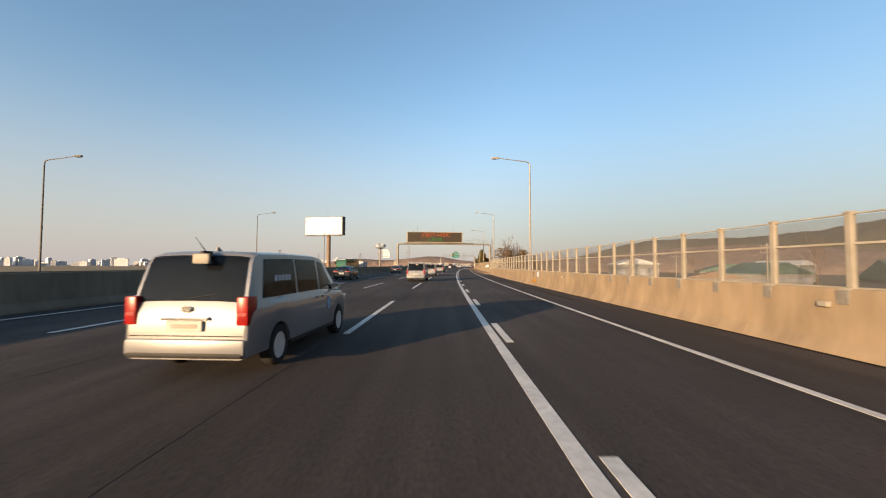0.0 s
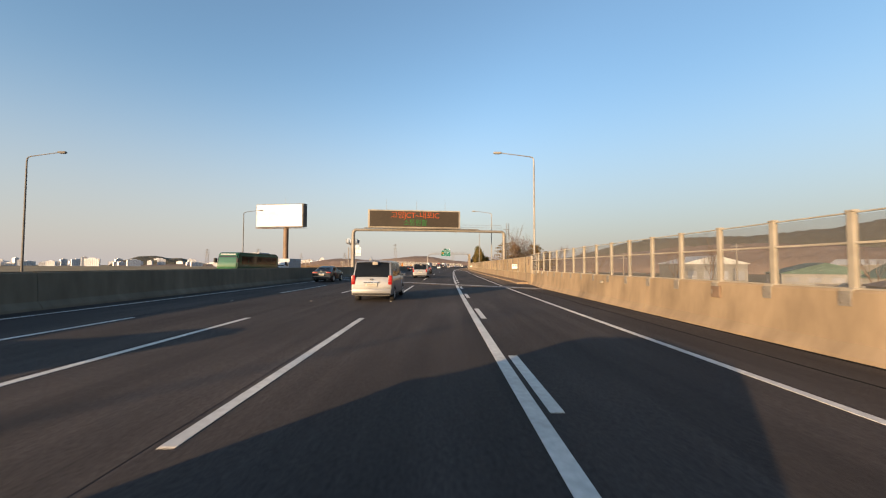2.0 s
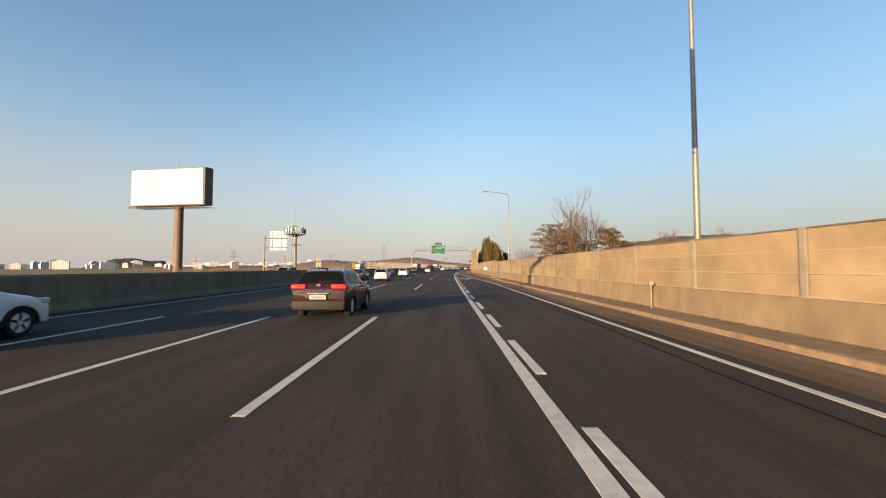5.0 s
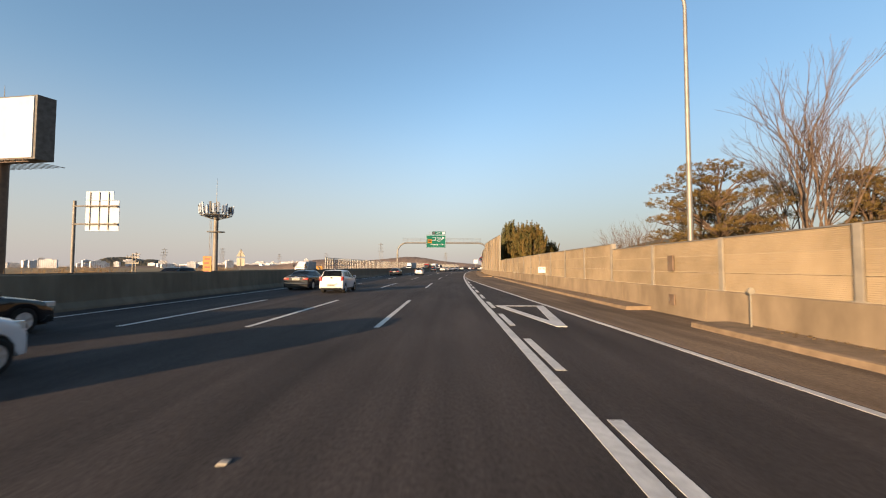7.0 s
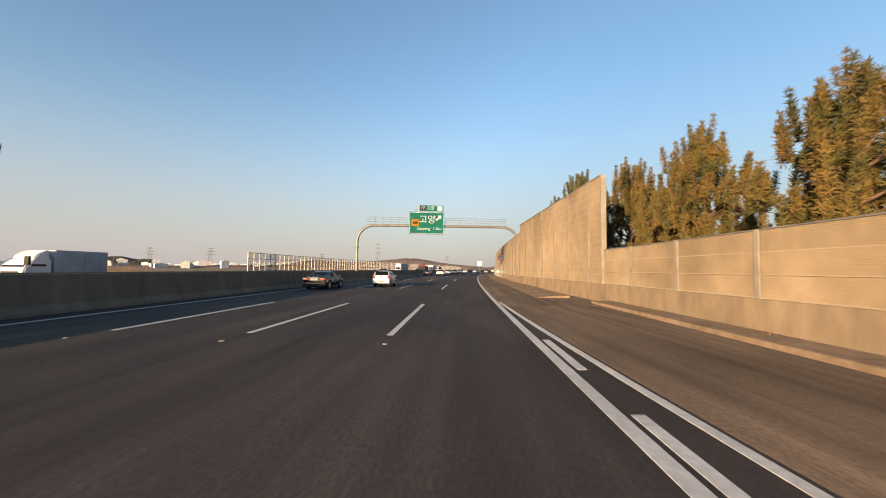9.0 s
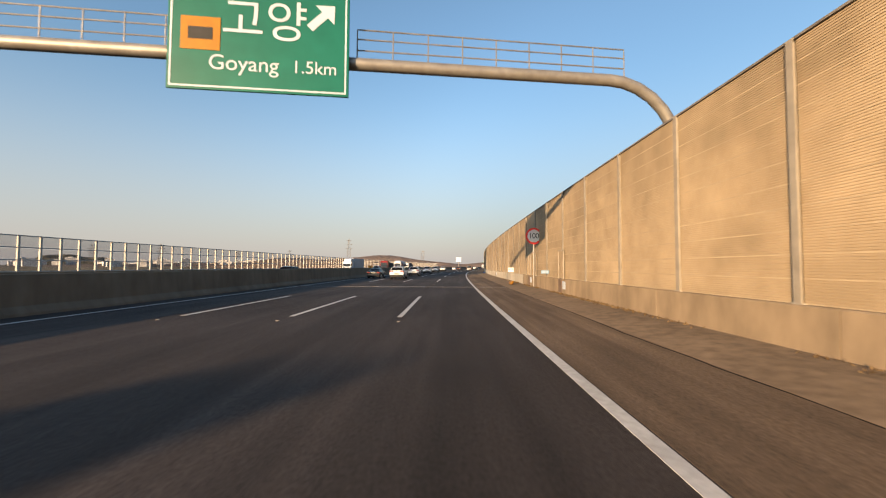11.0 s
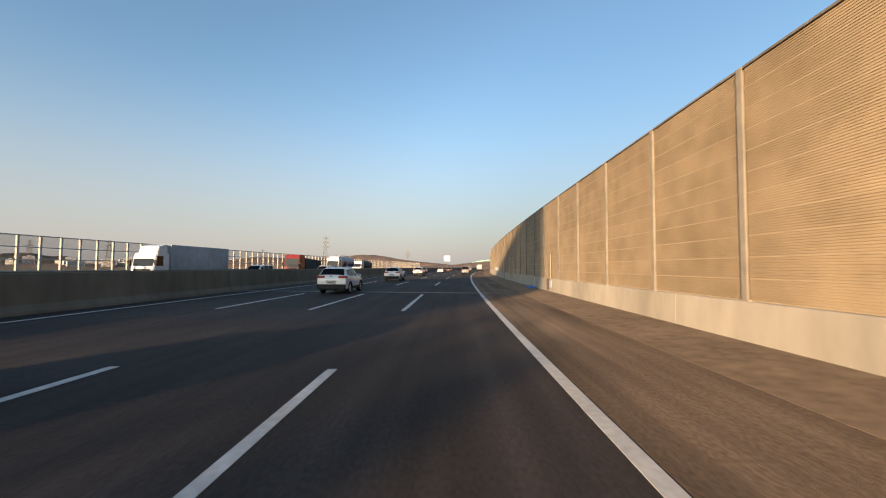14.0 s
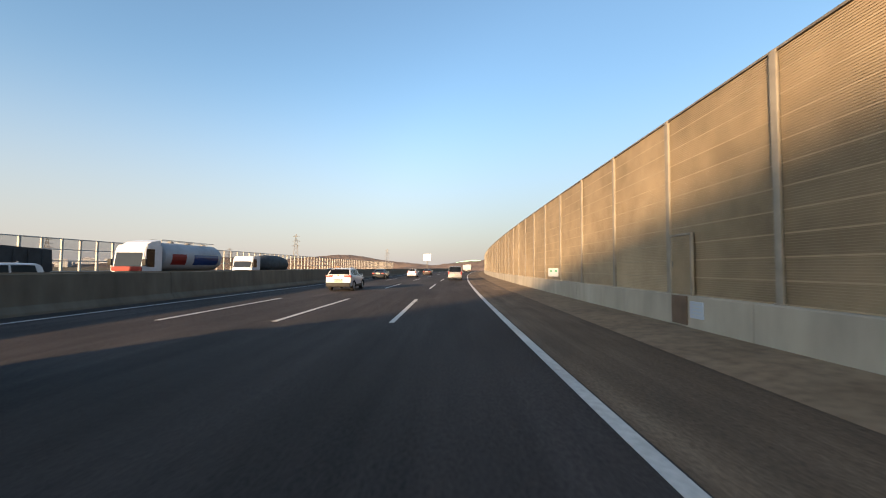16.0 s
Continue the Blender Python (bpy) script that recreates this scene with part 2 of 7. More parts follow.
M["green"] = mat("green_sign_sheet", (0.004, 0.078, 0.058), (0.003, 0.068, 0.05), 0.4, scale=2, big=0.3)
M["yellow"] = mat("yellow_sheet", (0.22, 0.10, 0.004), (0.19, 0.084, 0.003), 0.45, scale=3)
M["red"] = mat("red_sheet", (0.15, 0.010, 0.008), (0.12, 0.008, 0.006), 0.45, scale=3)
M["ink"] = mat("black_ink", (0.02, 0.02, 0.022), (0.015, 0.015, 0.015), 0.6, scale=3)
M["led_panel"] = mat("led_panel", (0.030, 0.024, 0.018), (0.020, 0.016, 0.012), 0.6, scale=8)
M["led_red"] = glow("led_red", (1.0, 0.17, 0.04), 0.11)
M["led_green"] = glow("led_green", (0.05, 0.5, 0.10), 0.06)
M["bark"] = mat("bark", (0.11, 0.075, 0.052), (0.055, 0.038, 0.027), 0.9, scale=6, big=1, bump=0.5, bscale=20)
M["pine"] = mat("pine_needles", (0.135, 0.088, 0.026), (0.045, 0.050, 0.016), 0.8, scale=1.3, big=0.4, spread=0.34)
M["pine_dark"] = mat("dark_pine_needles", (0.10, 0.09, 0.032), (0.045, 0.046, 0.018), 0.8, scale=1.5, big=0.4, spread=0.5)
M["dry"] = mat("dry_weeds", (0.13, 0.09, 0.045), (0.07, 0.045, 0.025), 0.9, scale=4, big=0.5)
M["soil"] = mat("soil", (0.16, 0.112, 0.072), (0.088, 0.064, 0.04), 0.95, scale=3, big=0.3, bump=0.5, bscale=30)
M["ground"] = mat("winter_field", (0.176, 0.14, 0.088), (0.104, 0.088, 0.056), 0.95, scale=0.05, big=0.006, bump=0.4, bscale=2)
# hill colours are lightened and greyed to carry the haze of distance
M["wood_hill"] = mat("hazed_wooded_hill", (0.085, 0.076, 0.055), (0.052, 0.05, 0.04), 0.95, scale=0.22, big=0.02, bump=0.6, bscale=0.3, spread=0.4)
M["wood_far"] = mat("hazed_bare_hill", (0.165, 0.122, 0.10), (0.105, 0.08, 0.068), 0.95, scale=0.2, big=0.02, bump=0.6, bscale=0.3, spread=0.4)
M["pane"] = glass("acrylic_sheet", (0.075, 0.075, 0.075), 0.10, 0.24)
# tower walls and glazing are paled in base colour to stand for aerial haze
M["flat_wall"] = mat("hazed_render", (0.52, 0.52, 0.53), (0.43, 0.43, 0.445), 0.8, scale=0.4, big=0.03, alter=0.25)
M["flat_window"] = mat("pale_window_glass", (0.20, 0.21, 0.235), (0.15, 0.16, 0.18), 0.2, scale=0.3)
M["roof_blue"] = mat("blue_roof_sheet", (0.16, 0.24, 0.33), (0.12, 0.19, 0.27), 0.5, scale=0.6)
M["roof_grey"] = mat("grey_roof_sheet", (0.35, 0.36, 0.36), (0.27, 0.28, 0.28), 0.5, scale=0.6)


# ---- mesh helpers
def done(name, bm, m, parent=None, label="", smooth=False, place=None):
    me = bpy.data.meshes.new(name)
    bm.normal_update()
    bm.to_mesh(me)
    bm.free()
    for q in (m if isinstance(m, (list, tuple)) else [m]):
        me.materials.append(q)
    if smooth:
        me.polygons.foreach_set("use_smooth", [True] * len(me.polygons))
        me.set_sharp_from_angle(angle=radians(35))
    ob = new(name, me)
    if parent is not None:
        ob.parent = parent
    if place is not None:
        ob.matrix_basis = place
    if label:
        tagged(ob, label)
    return ob


def part(name, bm, m, parent, label="", smooth=False, place=None):
    return done(name, bm, m, parent, label, smooth, place)


def thing(name, place, label, category, group="", kind=""):
    ob = new(name)
    ob.empty_display_size = 0.2
    ob.matrix_basis = place
    return tagged(ob, label, category, group, kind)


def box(bm, x0, x1, y0, y1, z0, z1, bevel=0.0, m=None):
    r = bmesh.ops.create_cube(bm, size=1.0, matrix=Matrix.LocRotScale(((x0 + x1) / 2, (y0 + y1) / 2, (z0 + z1) / 2), None, (x1 - x0, y1 - y0, z1 - z0)))
    vs = r["verts"]
    if bevel:
        es = list({e for v in vs for e in v.link_edges})
        r = bmesh.ops.bevel(bm, geom=es, offset=bevel, segments=2, affect="EDGES", profile=0.6)
        vs = list({v for f in r["faces"] for v in f.verts} | {v for v in vs if v.is_valid})
    if m is not None:
        bmesh.ops.transform(bm, matrix=m, verts=vs)
    return bm


def rod(bm, a, b, r0, r1=None, n=8):
    """A round bar from a to b."""
    a, b = Vector(a), Vector(b)
    r1 = r0 if r1 is None else r1
    q = (b - a).to_track_quat("Z", "Y")
    rings = []
    for c, r in ((a, r0), (b, r1)):
        rings.append([bm.verts.new(c + q @ Vector((r * math.cos(2 * math.pi * i / n), r * math.sin(2 * math.pi * i / n), 0))) for i in range(n)])
    for i in range(n):
        bm.faces.new((rings[0][i], rings[0][(i + 1) % n], rings[1][(i + 1) % n], rings[1][i]))
    bm.faces.new(rings[0][::-1])
    bm.faces.new(rings[1])
    return bm


def tube(bm, pts, radii, n=10):
    """A round tube along points."""
    pts = [Vector(p) for p in pts]
    if not isinstance(radii, (list, tuple)):
        radii = [radii] * len(pts)
    rings, q = [], None
    for i, p in enumerate(pts):
        d = (pts[min(i + 1, len(pts) - 1)] - pts[max(i - 1, 0)]).normalized()
        q = d.to_track_quat("Z", "Y") if q is None else (q @ Vector((0, 0, 1))).rotation_difference(d) @ q
        rings.append([bm.verts.new(p + q @ Vector((radii[i] * math.cos(2 * math.pi * j / n), radii[i] * math.sin(2 * math.pi * j / n), 0))) for j in range(n)])
    for a, b in zip(rings, rings[1:]):
        for j in range(n):
            bm.faces.new((a[j], a[(j + 1) % n], b[(j + 1) % n], b[j]))
    bm.faces.new(rings[0][::-1])
    bm.faces.new(rings[-1])
    return bm


def prism(bm, pts, h, m=None):
    """A flat outline in x, y pushed up by h."""
    lo = [bm.verts.new((x, y, 0)) for x, y in pts]
    hi = [bm.verts.new((x, y, h)) for x, y in pts]
    n = len(pts)
    for i in range(n):
        bm.faces.new((lo[i], lo[(i + 1) % n], hi[(i + 1) % n], hi[i]))
    bm.faces.new(hi)
    bm.faces.new(lo[::-1])
    if m is not None:
        bmesh.ops.transform(bm, matrix=m, verts=lo + hi)
    return bm


def sweep(name, section, s0, s1, m, parent=None, step=4.0, shift=None, closed=True, label="", wob=0.0):
    """A cross-section [(o, z), ...] drawn along the road from s0 to s1; shift(s) moves it sideways. UV: length round the section, s."""
    n = max(1, round((s1 - s0) / step))
    ss = [s0 + (s1 - s0) * i / n for i in range(n + 1)]
    bm = bmesh.new()
    uv = bm.loops.layers.uv.new("UVMap")
    run = [0.0]
    loop = section + ([section[0]] if closed else [])
    for a, b in zip(loop, loop[1:]):
        run.append(run[-1] + math.dist(a, b))
    rings = []
    for s in ss:
        d = shift(s) if shift else 0.0
        rings.append([bm.verts.new(P(s, o + d, z)) for o, z in section])
    k = len(section)
    for i, (a, b) in enumerate(zip(rings, rings[1:])):
        for j in range(k if closed else k - 1):
            f = bm.faces.new((a[j], a[(j + 1) % k], b[(j + 1) % k], b[j]))
            for lp, (u, v) in zip(f.loops, ((run[j], ss[i]), (run[j + 1], ss[i]), (run[j + 1], ss[i + 1]), (run[j], ss[i + 1]))):
                lp[uv].uv = (u, v)
    if closed:
        bm.faces.new(rings[0])
        bm.faces.new(rings[-1][::-1])
    bmesh.ops.recalc_face_normals(bm, faces=bm.faces)
    return done(name, bm, m, parent, label)


def words(name, body, size, m, parent, place, spread=1.0, extrude=0.004):
    """Lettering as a mesh, centred, in the x-z plane of its thing, facing -y."""
    cu = bpy.data.curves.new(name, "FONT")
    cu.body, cu.size, cu.extrude, cu.align_x, cu.align_y = body, size, extrude, "CENTER", "CENTER"
    cu.space_character = spread
    tmp = bpy.data.objects.new(name, cu)
    scene.collection.objects.link(tmp)
    me = bpy.data.meshes.new_from_object(tmp.evaluated_get(bpy.context.evaluated_depsgraph_get()))
    bpy.data.objects.remove(tmp)
    me.materials.clear()
    me.materials.append(m)
    ob = new(name, me)
    ob.parent = parent
    ob.matrix_basis = place @ pose(0, 0, 0, 90, 0, 0)
    return ob


# ---- ground, road deck, lines
S0, S1 = -120.0, 760.0


def foot(s):
    """Offset of the outer barrier's foot."""
    return float(np.interp(s, [-200, 78, 84, 150, 222, 252, 900], [6.2, 6.2, 7.0, 6.6, 6.0, 4.6, 4.6]))


bm = bmesh.new()
g = 60
span = 4600.0
grid = [[bm.verts.new((-span + 2 * span * i / g, -span + 2 * span * j / g, -5.0 + 0.4 * noise.noise(Vector((i * 0.7, j * 0.7, 3))))) for i in range(g + 1)] for j in range(g + 1)]
for j in range(g):
    for i in range(g):
        bm.faces.new((grid[j][i], grid[j][i + 1], grid[j + 1][i + 1], grid[j + 1][i]))
ground = tagged(done("ground", bm, M["ground"], smooth=True), "flat brown winter fields below the raised road", "ground", kind="structure")

road = thing("road", Matrix(), "dark asphalt expressway with white painted lane lines", "road", kind="structure")
sweep("carriageway", [(-15.9, 0), (-15.9, -0.6), (4.2, -0.6), (4.2, 0)], S0, S1, M["asphalt"], road, step=6)
sweep("shoulder_paving", [(4.2, 0.0), (4.2, -0.6), (8.5, -0.6), (8.5, 0.0)], S0, 81.5, M["asphalt"], road, step=6)
sweep("shoulder_paving", [(4.2, 0.0), (4.2, -0.6), (8.5, -0.6), (8.5, 0.0)], 81.5, 226, M["asphalt_old"], road, step=6)
sweep("verge_paving", [(0.13, 0.004), (0.13, -0.3), (8.5, -0.3), (8.5, 0.004)], 222, S1, M["asphalt_old"], road, step=4)
sweep("worn_paving", [(0.15, 0.003), (0.15, -0.2), (4.6, -0.2), (4.6, 0.003)], 150, 222, M["asphalt_old"], road, step=3,
      shift=lambda s: float(np.interp(s, [150, 165, 176, 188, 198, 208, 216, 224], [3.75, 3.3, 2.7, 2.0, 1.38, 0.8, 0.45, 0.2])))
sweep("opposite_carriageway", [(-42.2, 0), (-42.2, -0.6), (-19.0, -0.6), (-19.0, 0)], S0, S1, M["asphalt"], road, step=6)
sweep("deck", [(-43.5, -0.61), (-43.5, -5.2), (8.4, -5.2), (8.4, -0.61)], S0, S1, M["concrete_grey"], road, step=12)

T_ = 0.006


def stripe(name, o, w, s0, s1, shift=None, step=4.0):
    return sweep(name, [(o - w / 2, -0.02), (o + w / 2, -0.02), (o + w / 2, T_), (o - w / 2, T_)], s0, s1, M["line"], road, step=step, shift=shift)


stripe("edge_line", 0.0, 0.2, S0, S1)
stripe("edge_line", -14.55, 0.15, S0, S1)
stripe("edge_line", 0.0, 0.15, S0, 224, step=3.0,
       shift=lambda s: float(np.interp(s, [-200, 155, 165, 176, 188, 198, 208, 216, 224], [3.75, 3.75, 3.3, 2.7, 2.0, 1.38, 0.8, 0.45, 0.2])))
stripe("edge_line", -39.5, 0.15, S0, S1)
stripe("edge_line", -20.2, 0.15, S0, S1)

DASHES = [-110, -90, -70, -50, -30, -10, 9.9, 29.3, 49, 69.5, 92.3, 117.5, 143.4, 169.1, 190.4, 213, 237, 261.1, 291, 312.6, 330.5, 351.6, 372.3]
DASHES += [392.3 + 20 * i for i in range(18)]


def dash_mesh(name, w, l):
    bm = bmesh.new()
    box(bm, -w / 2, w / 2, 0, l, -0.02, T_)
    me = bpy.data.meshes.new(name)
    bm.to_mesh(me)
    bm.free()
    me.materials.append(M["line"])
    return me


long_dash, short_dash = dash_mesh("lane_dash", 0.16, 9.1), dash_mesh("short_dash", 0.17, 2.9)


def put(name, me, parent, place):
    ob = new(name, me)
    ob.parent = parent
    ob.matrix_basis = place
    return ob


for o in (-3.6, -7.23, -10.9):
    for s in DASHES:
        put("lane_dash", long_dash, road, at_road(s, o, 0, 0.0))
stud = bmesh.new()
box(stud, -0.045, 0.045, -0.04, 0.04, -0.01, 0.016, 0.006)
stud_me = bpy.data.meshes.new("road_stud")
stud.to_mesh(stud_me)
stud.free()
stud_me.materials.append(M["concrete_pale"])
for o in (-3.5, -7.23, -10.95):
    for s in (-12, 12, 38, 64, 88, 113, 137.5, 161.4, 188.5, 211.8, 236, 260, 284, 308, 332, 356, 380):
        put("road_stud", stud_me, road, at_road(s, o, 0))
for o in (-3.78, -7.42, -11.1):
    sweep("paving_seam", [(o - 0.007, -0.02), (o + 0.007, -0.02), (o + 0.007, 0.003), (o - 0.007, 0.003)], S0, 78, M["seam_tar"], road, step=6)
for i in range(17):
    put("short_dash", short_dash, road, at_road(-56.7 + 8.2 * i, 0.27))
for i in range(26):
    put("short_dash", short_dash, road, at_road(84.1 + 5.03 * i, 0.27))

# hollow arrow-shaped marking in the closing lane
bm = bmesh.new()
for k, (a, b) in enumerate((((175.5, 0.6), (175.5, 2.35)), ((175.5, 0.6), (169.5, 1.63)), ((175.5, 2.35), (169.5, 1.63)))):
    pa, pb = P(*a), P(*b)
    q = (pb - pa).normalized()
    side = Vector((-q.y, q.x, 0)) * 0.16
    prism(bm, [(v.x, v.y) for v in (pa - q * 0.1 - side, pb + q * 0.1 - side, pb + q * 0.1 + side, pa - q * 0.1 + side)], T_ + 0.002 + 0.002 * k)
bmesh.ops.recalc_face_normals(bm, faces=bm.faces)
part("merge_arrow", bm, M["line"], road)
# tar-filled cracks wandering along the lanes and the verge
for o, a, b, w, q in ((2.72, 300, 420, 0.05, 1), (5.1, 20, 78, 0.045, 4), (2.6, 228, 275, 0.045, 7), (3.2, 96, 150, 0.04, 9)):
    sweep("tar_seam", [(o - w / 2, -0.01), (o + w / 2, -0.01), (o + w / 2, 0.0055), (o - w / 2, 0.0055)], a, b, M["tar"], road, step=0.7,
          shift=lambda s, q=q: 0.22 * noise.noise(Vector((s * 0.13, q, 0))) + 0.06 * noise.noise(Vector((s * 0.8, q, 4))))

# ---- expansion joints
SK = -0.9                                              # the first joint runs askew
joint = thing("expansion_joint", at_road(80.3, 0), "skewed steel finger joint between pale concrete bands", "expansion joint")


def skew_band(a, b, o0, o1, z):
    pts = [P(80.3 + SK * o0 + a, o0), P(80.3 + SK * o1 + a, o1), P(80.3 + SK * o1 + b, o1), P(80.3 + SK * o0 + b, o0)]
    bm = bmesh.new()
    prism(bm, [(p.x, p.y) for p in pts], z)
    bmesh.ops.recalc_face_normals(bm, faces=bm.faces)
    bmesh.ops.transform(bm, matrix=joint.matrix_basis.inverted(), verts=bm.verts)
    return bm


part("concrete_band", skew_band(-1.15, -0.455, -15.8, 6.1, 0.010), M["joint_concrete"], joint)
part("concrete_band", skew_band(0.455, 1.15, -15.8, 6.1, 0.010), M["joint_concrete"], joint)
part("gap_plate", skew_band(-0.454, 0.454, -15.8, 6.1, 0.005), M["ink"], joint)
part("steel_plate", skew_band(-0.45, -0.21, -15.8, 6.1, 0.014), M["joint_steel"], joint)
part("steel_plate", skew_band(0.21, 0.45, -15.8, 6.1, 0.014), M["joint_steel"], joint)
bm = bmesh.new()
prism(bm, [(-0.042, -0.162), (0.042, -0.162), (0.030, 0.02), (0.014, 0.095), (-0.014, 0.095), (-0.030, 0.02)], 0.011)
tooth_me = bpy.data.meshes.new("finger_tooth")
bm.to_mesh(tooth_me)
bm.free()
tooth_me.materials.append(M["joint_steel"])
inv = joint.matrix_basis.inverted()
for i in range(288):
    o = -15.7 + 0.0757 * i
    put("finger_tooth", tooth_me, joint, inv @ at_road(80.3 + SK * o, o, 0.002, -42) @ (Matrix.Rotation(math.pi, 4, "Z") if i % 2 else Matrix()))

for s, lab in ((280.7, "narrow"), (341.45, "wide")):
    w = 0.14 if lab == "narrow" else 0.22
    j = thing("expansion_joint", at_road(s, 0), "straight grey steel expansion joint across all the lanes", "expansion joint")
    for o0, o1 in ((-15.8, -11.1), (-11.1, -7.4), (-7.4, -3.7), (-3.7, 0.0), (0.0, 2.9)):
        bm = bmesh.new()
        box(bm, o0 + 0.01, o1 - 0.01, -w / 2, w / 2, -0.02, 0.012)
        part("steel_plate", bm, M["joint_steel"], j)
    for y in (-w / 2 - 0.16, w / 2 + 0.02):
        bm = bmesh.new()
        box(bm, -15.8, 2.9, y, y + 0.14, -0.02, 0.009)
        part("concrete_band", bm, M["joint_concrete"], j)

# ---- median: two concrete barriers with a filled strip
median = thing("median_barrier", Matrix(), "weathered grey concrete median barrier shading the inner lane", "barrier", kind="structure")
for i in range(44):
    a = S0 + 20 * i
    sweep("barrier_length", [(-16.25, 0), (-15.78, 0), (-15.80, 0.10), (-15.98, 0.32), (-16.04, 1.36), (-16.07, 1.38), (-16.23, 1.38), (-16.25, 1.36)], a + 0.012, a + 19.988, M["concrete_grey"], median, step=10)
sweep("infill", [(-18.6, 0.0), (-16.25, 0.0), (-16.25, 0.9), (-18.6, 0.9)], S0, S1, M["soil"], median, step=12)
sweep("far_barrier", [(-18.95, 0), (-18.6, 0), (-18.6, 1.38), (-18.78, 1.38), (-18.84, 0.3)], S0, S1, M["concrete_grey"], median, step=10)

# ---- outer concrete barrier on the right, in cast lengths
barrier = thing("roadside_barrier", Matrix(), "sunlit beige concrete roadside barrier with stained joints", "barrier", kind="structure")
a = S0
while a < S1:
    L = 6.0 if a > 80 else 10.0
    b = min(a + L, S1)
    if a < 80.6 < b:
        b = 80.6
    if a < 80.5:
        sec = [(0.0, -0.3), (0.06, 0.08), (0.20, 0.30), (0.27, 1.22), (0.30, 1.27), (0.62, 1.27), (0.64, 1.22), (0.64, -0.6)]
    else:
        sec = [(0.0, -0.3), (0.02, 0.97), (0.05, 1.0), (0.42, 1.0), (0.44, 0.97), (0.44, -0.6)]
    sweep("barrier_length", sec, a + 0.012, b - 0.012, M["concrete"] if b < 285 else M["concrete_pale"], barrier, step=5, shift=foot)
    a = b

# dark open joint at the foot of the first barrier, grey brackets below the screen posts
sweep("foot_joint", [(-0.05, -0.02), (0.03, -0.02), (0.03, 0.012), (-0.05, 0.012)], S0, 80.5, M["tar"], barrier, step=5, shift=foot)
bm = bmesh.new()
box(bm, -0.02, 0.012, -0.12, 0.12, 0.96, 1.24, 0.006)
for y, z in itertools.product((-0.07, 0.07), (1.02, 1.17)):
    rod(bm, (-0.035, y, z), (-0.015, y, z), 0.02, n=6)
bracket_me = bpy.data.meshes.new("post_bracket")
bm.to_mesh(bracket_me)
bm.free()
bracket_me.materials.append(M["galv_dark"])
for i in range(60):
    s = 79.7 - 1.8 * i
    put("post_bracket", bracket_me, barrier, at_road(s, foot(s) + 0.255, 0.0))

# kerb strips in front of the barrier
kerb = thing("kerb", Matrix(), "low worn concrete kerb at the foot of the barrier", "kerb", kind="structure")
sweep("kerb_strip", [(-1.15, -0.2), (-1.12, 0.13), (-1.05, 0.15), (0.05, 0.17), (0.05, -0.2)], 82.5, 169.5, M["curb"], kerb, step=5, shift=foot)
sweep("kerb_strip", [(-1.0, -0.2), (-0.97, 0.13), (-0.9, 0.15), (0.05, 0.17), (0.05, -0.2)], 174, 224, M["curb"], kerb, step=5, shift=foot)
for a in np.arange(228.0, 560.0, 24.0):
    sweep("kerb_strip", [(-1.95, -0.2), (-1.95, 0.008), (-0.9, 0.11), (0.05, 0.15), (0.05, -0.2)], float(a) + 0.005, float(a) + 23.995, M["curb"], kerb, step=4, shift=lambda s: min(foot(s), 4.8))

# ---- transparent screen on the first barrier
screen = thing("glass_screen", Matrix(), "clear acrylic noise screen between cream steel posts on the concrete barrier", "noise screen", kind="structure")
bm = bmesh.new()
box(bm, -0.055, 0.055, -0.065, 0.065, 0.0, 1.47, 0.012)
box(bm, -0.07, 0.07, -0.08, 0.08, 1.45, 1.49, 0.01)
box(bm, -0.16, 0.10, -0.13, 0.13, -0.16, 0.02, 0.01)
me = bpy.data.meshes.new("screen_post")
bm.to_mesh(me)
bm.free()
me.materials.append(M["screen_post"])
bm = bmesh.new()
box(bm, -0.006, 0.006, 0.09, 1.71, 0.03, 0.83)
box(bm, -0.006, 0.006, 0.09, 1.71, 0.90, 1.40)
me2 = bpy.data.meshes.new("pane")
bm.to_mesh(me2)
bm.free()
me2.materials.append(M["pane"])
bm = bmesh.new()
box(bm, -0.025, 0.025, 0.065, 1.735, 0.845, 0.89, 0.008)
box(bm, -0.02, 0.02, 0.065, 1.735, 1.42, 1.45, 0.006)
box(bm, -0.03, 0.03, 0.065, 1.735, 0.0, 0.03)
me3 = bpy.data.meshes.new("screen_rail")
bm.to_mesh(me3)
bm.free()
me3.materials.append(M["screen_post"])
for i in range(72):
    s = 81.5 - 1.8 * i
    put("screen_post", me, screen, at_road(s, foot(s) + 0.44, 1.27))
    if i:
        ob = put("pane", me2, screen, at_road(s, foot(s) + 0.44, 1.27))
        ob.visible_shadow = False
        put("screen_rail", me3, screen, at_road(s, foot(s) + 0.44, 1.27))

# ---- transparent screen on the far side of the opposite carriageway
parapet = tagged(sweep("parapet", [(-41.0, -0.6), (-40.6, -0.6), (-40.7, 1.0), (-40.95, 1.0)], S0, S1, M["concrete_grey"], step=10), "grey concrete parapet beyond the opposite lanes", "parapet", kind="structure")
far_screen = thing("glass_screen", Matrix(), "tall clear noise screen with pale steel posts beyond the opposite lanes", "noise screen", kind="structure")
bm = bmesh.new()
box(bm, -0.09, 0.09, -0.10, 0.10, 0.0, 3.35, 0.012)
fp = bpy.data.meshes.new("screen_post")
bm.to_mesh(fp)
bm.free()
fp.materials.append(M["pale_post"])
bm = bmesh.new()
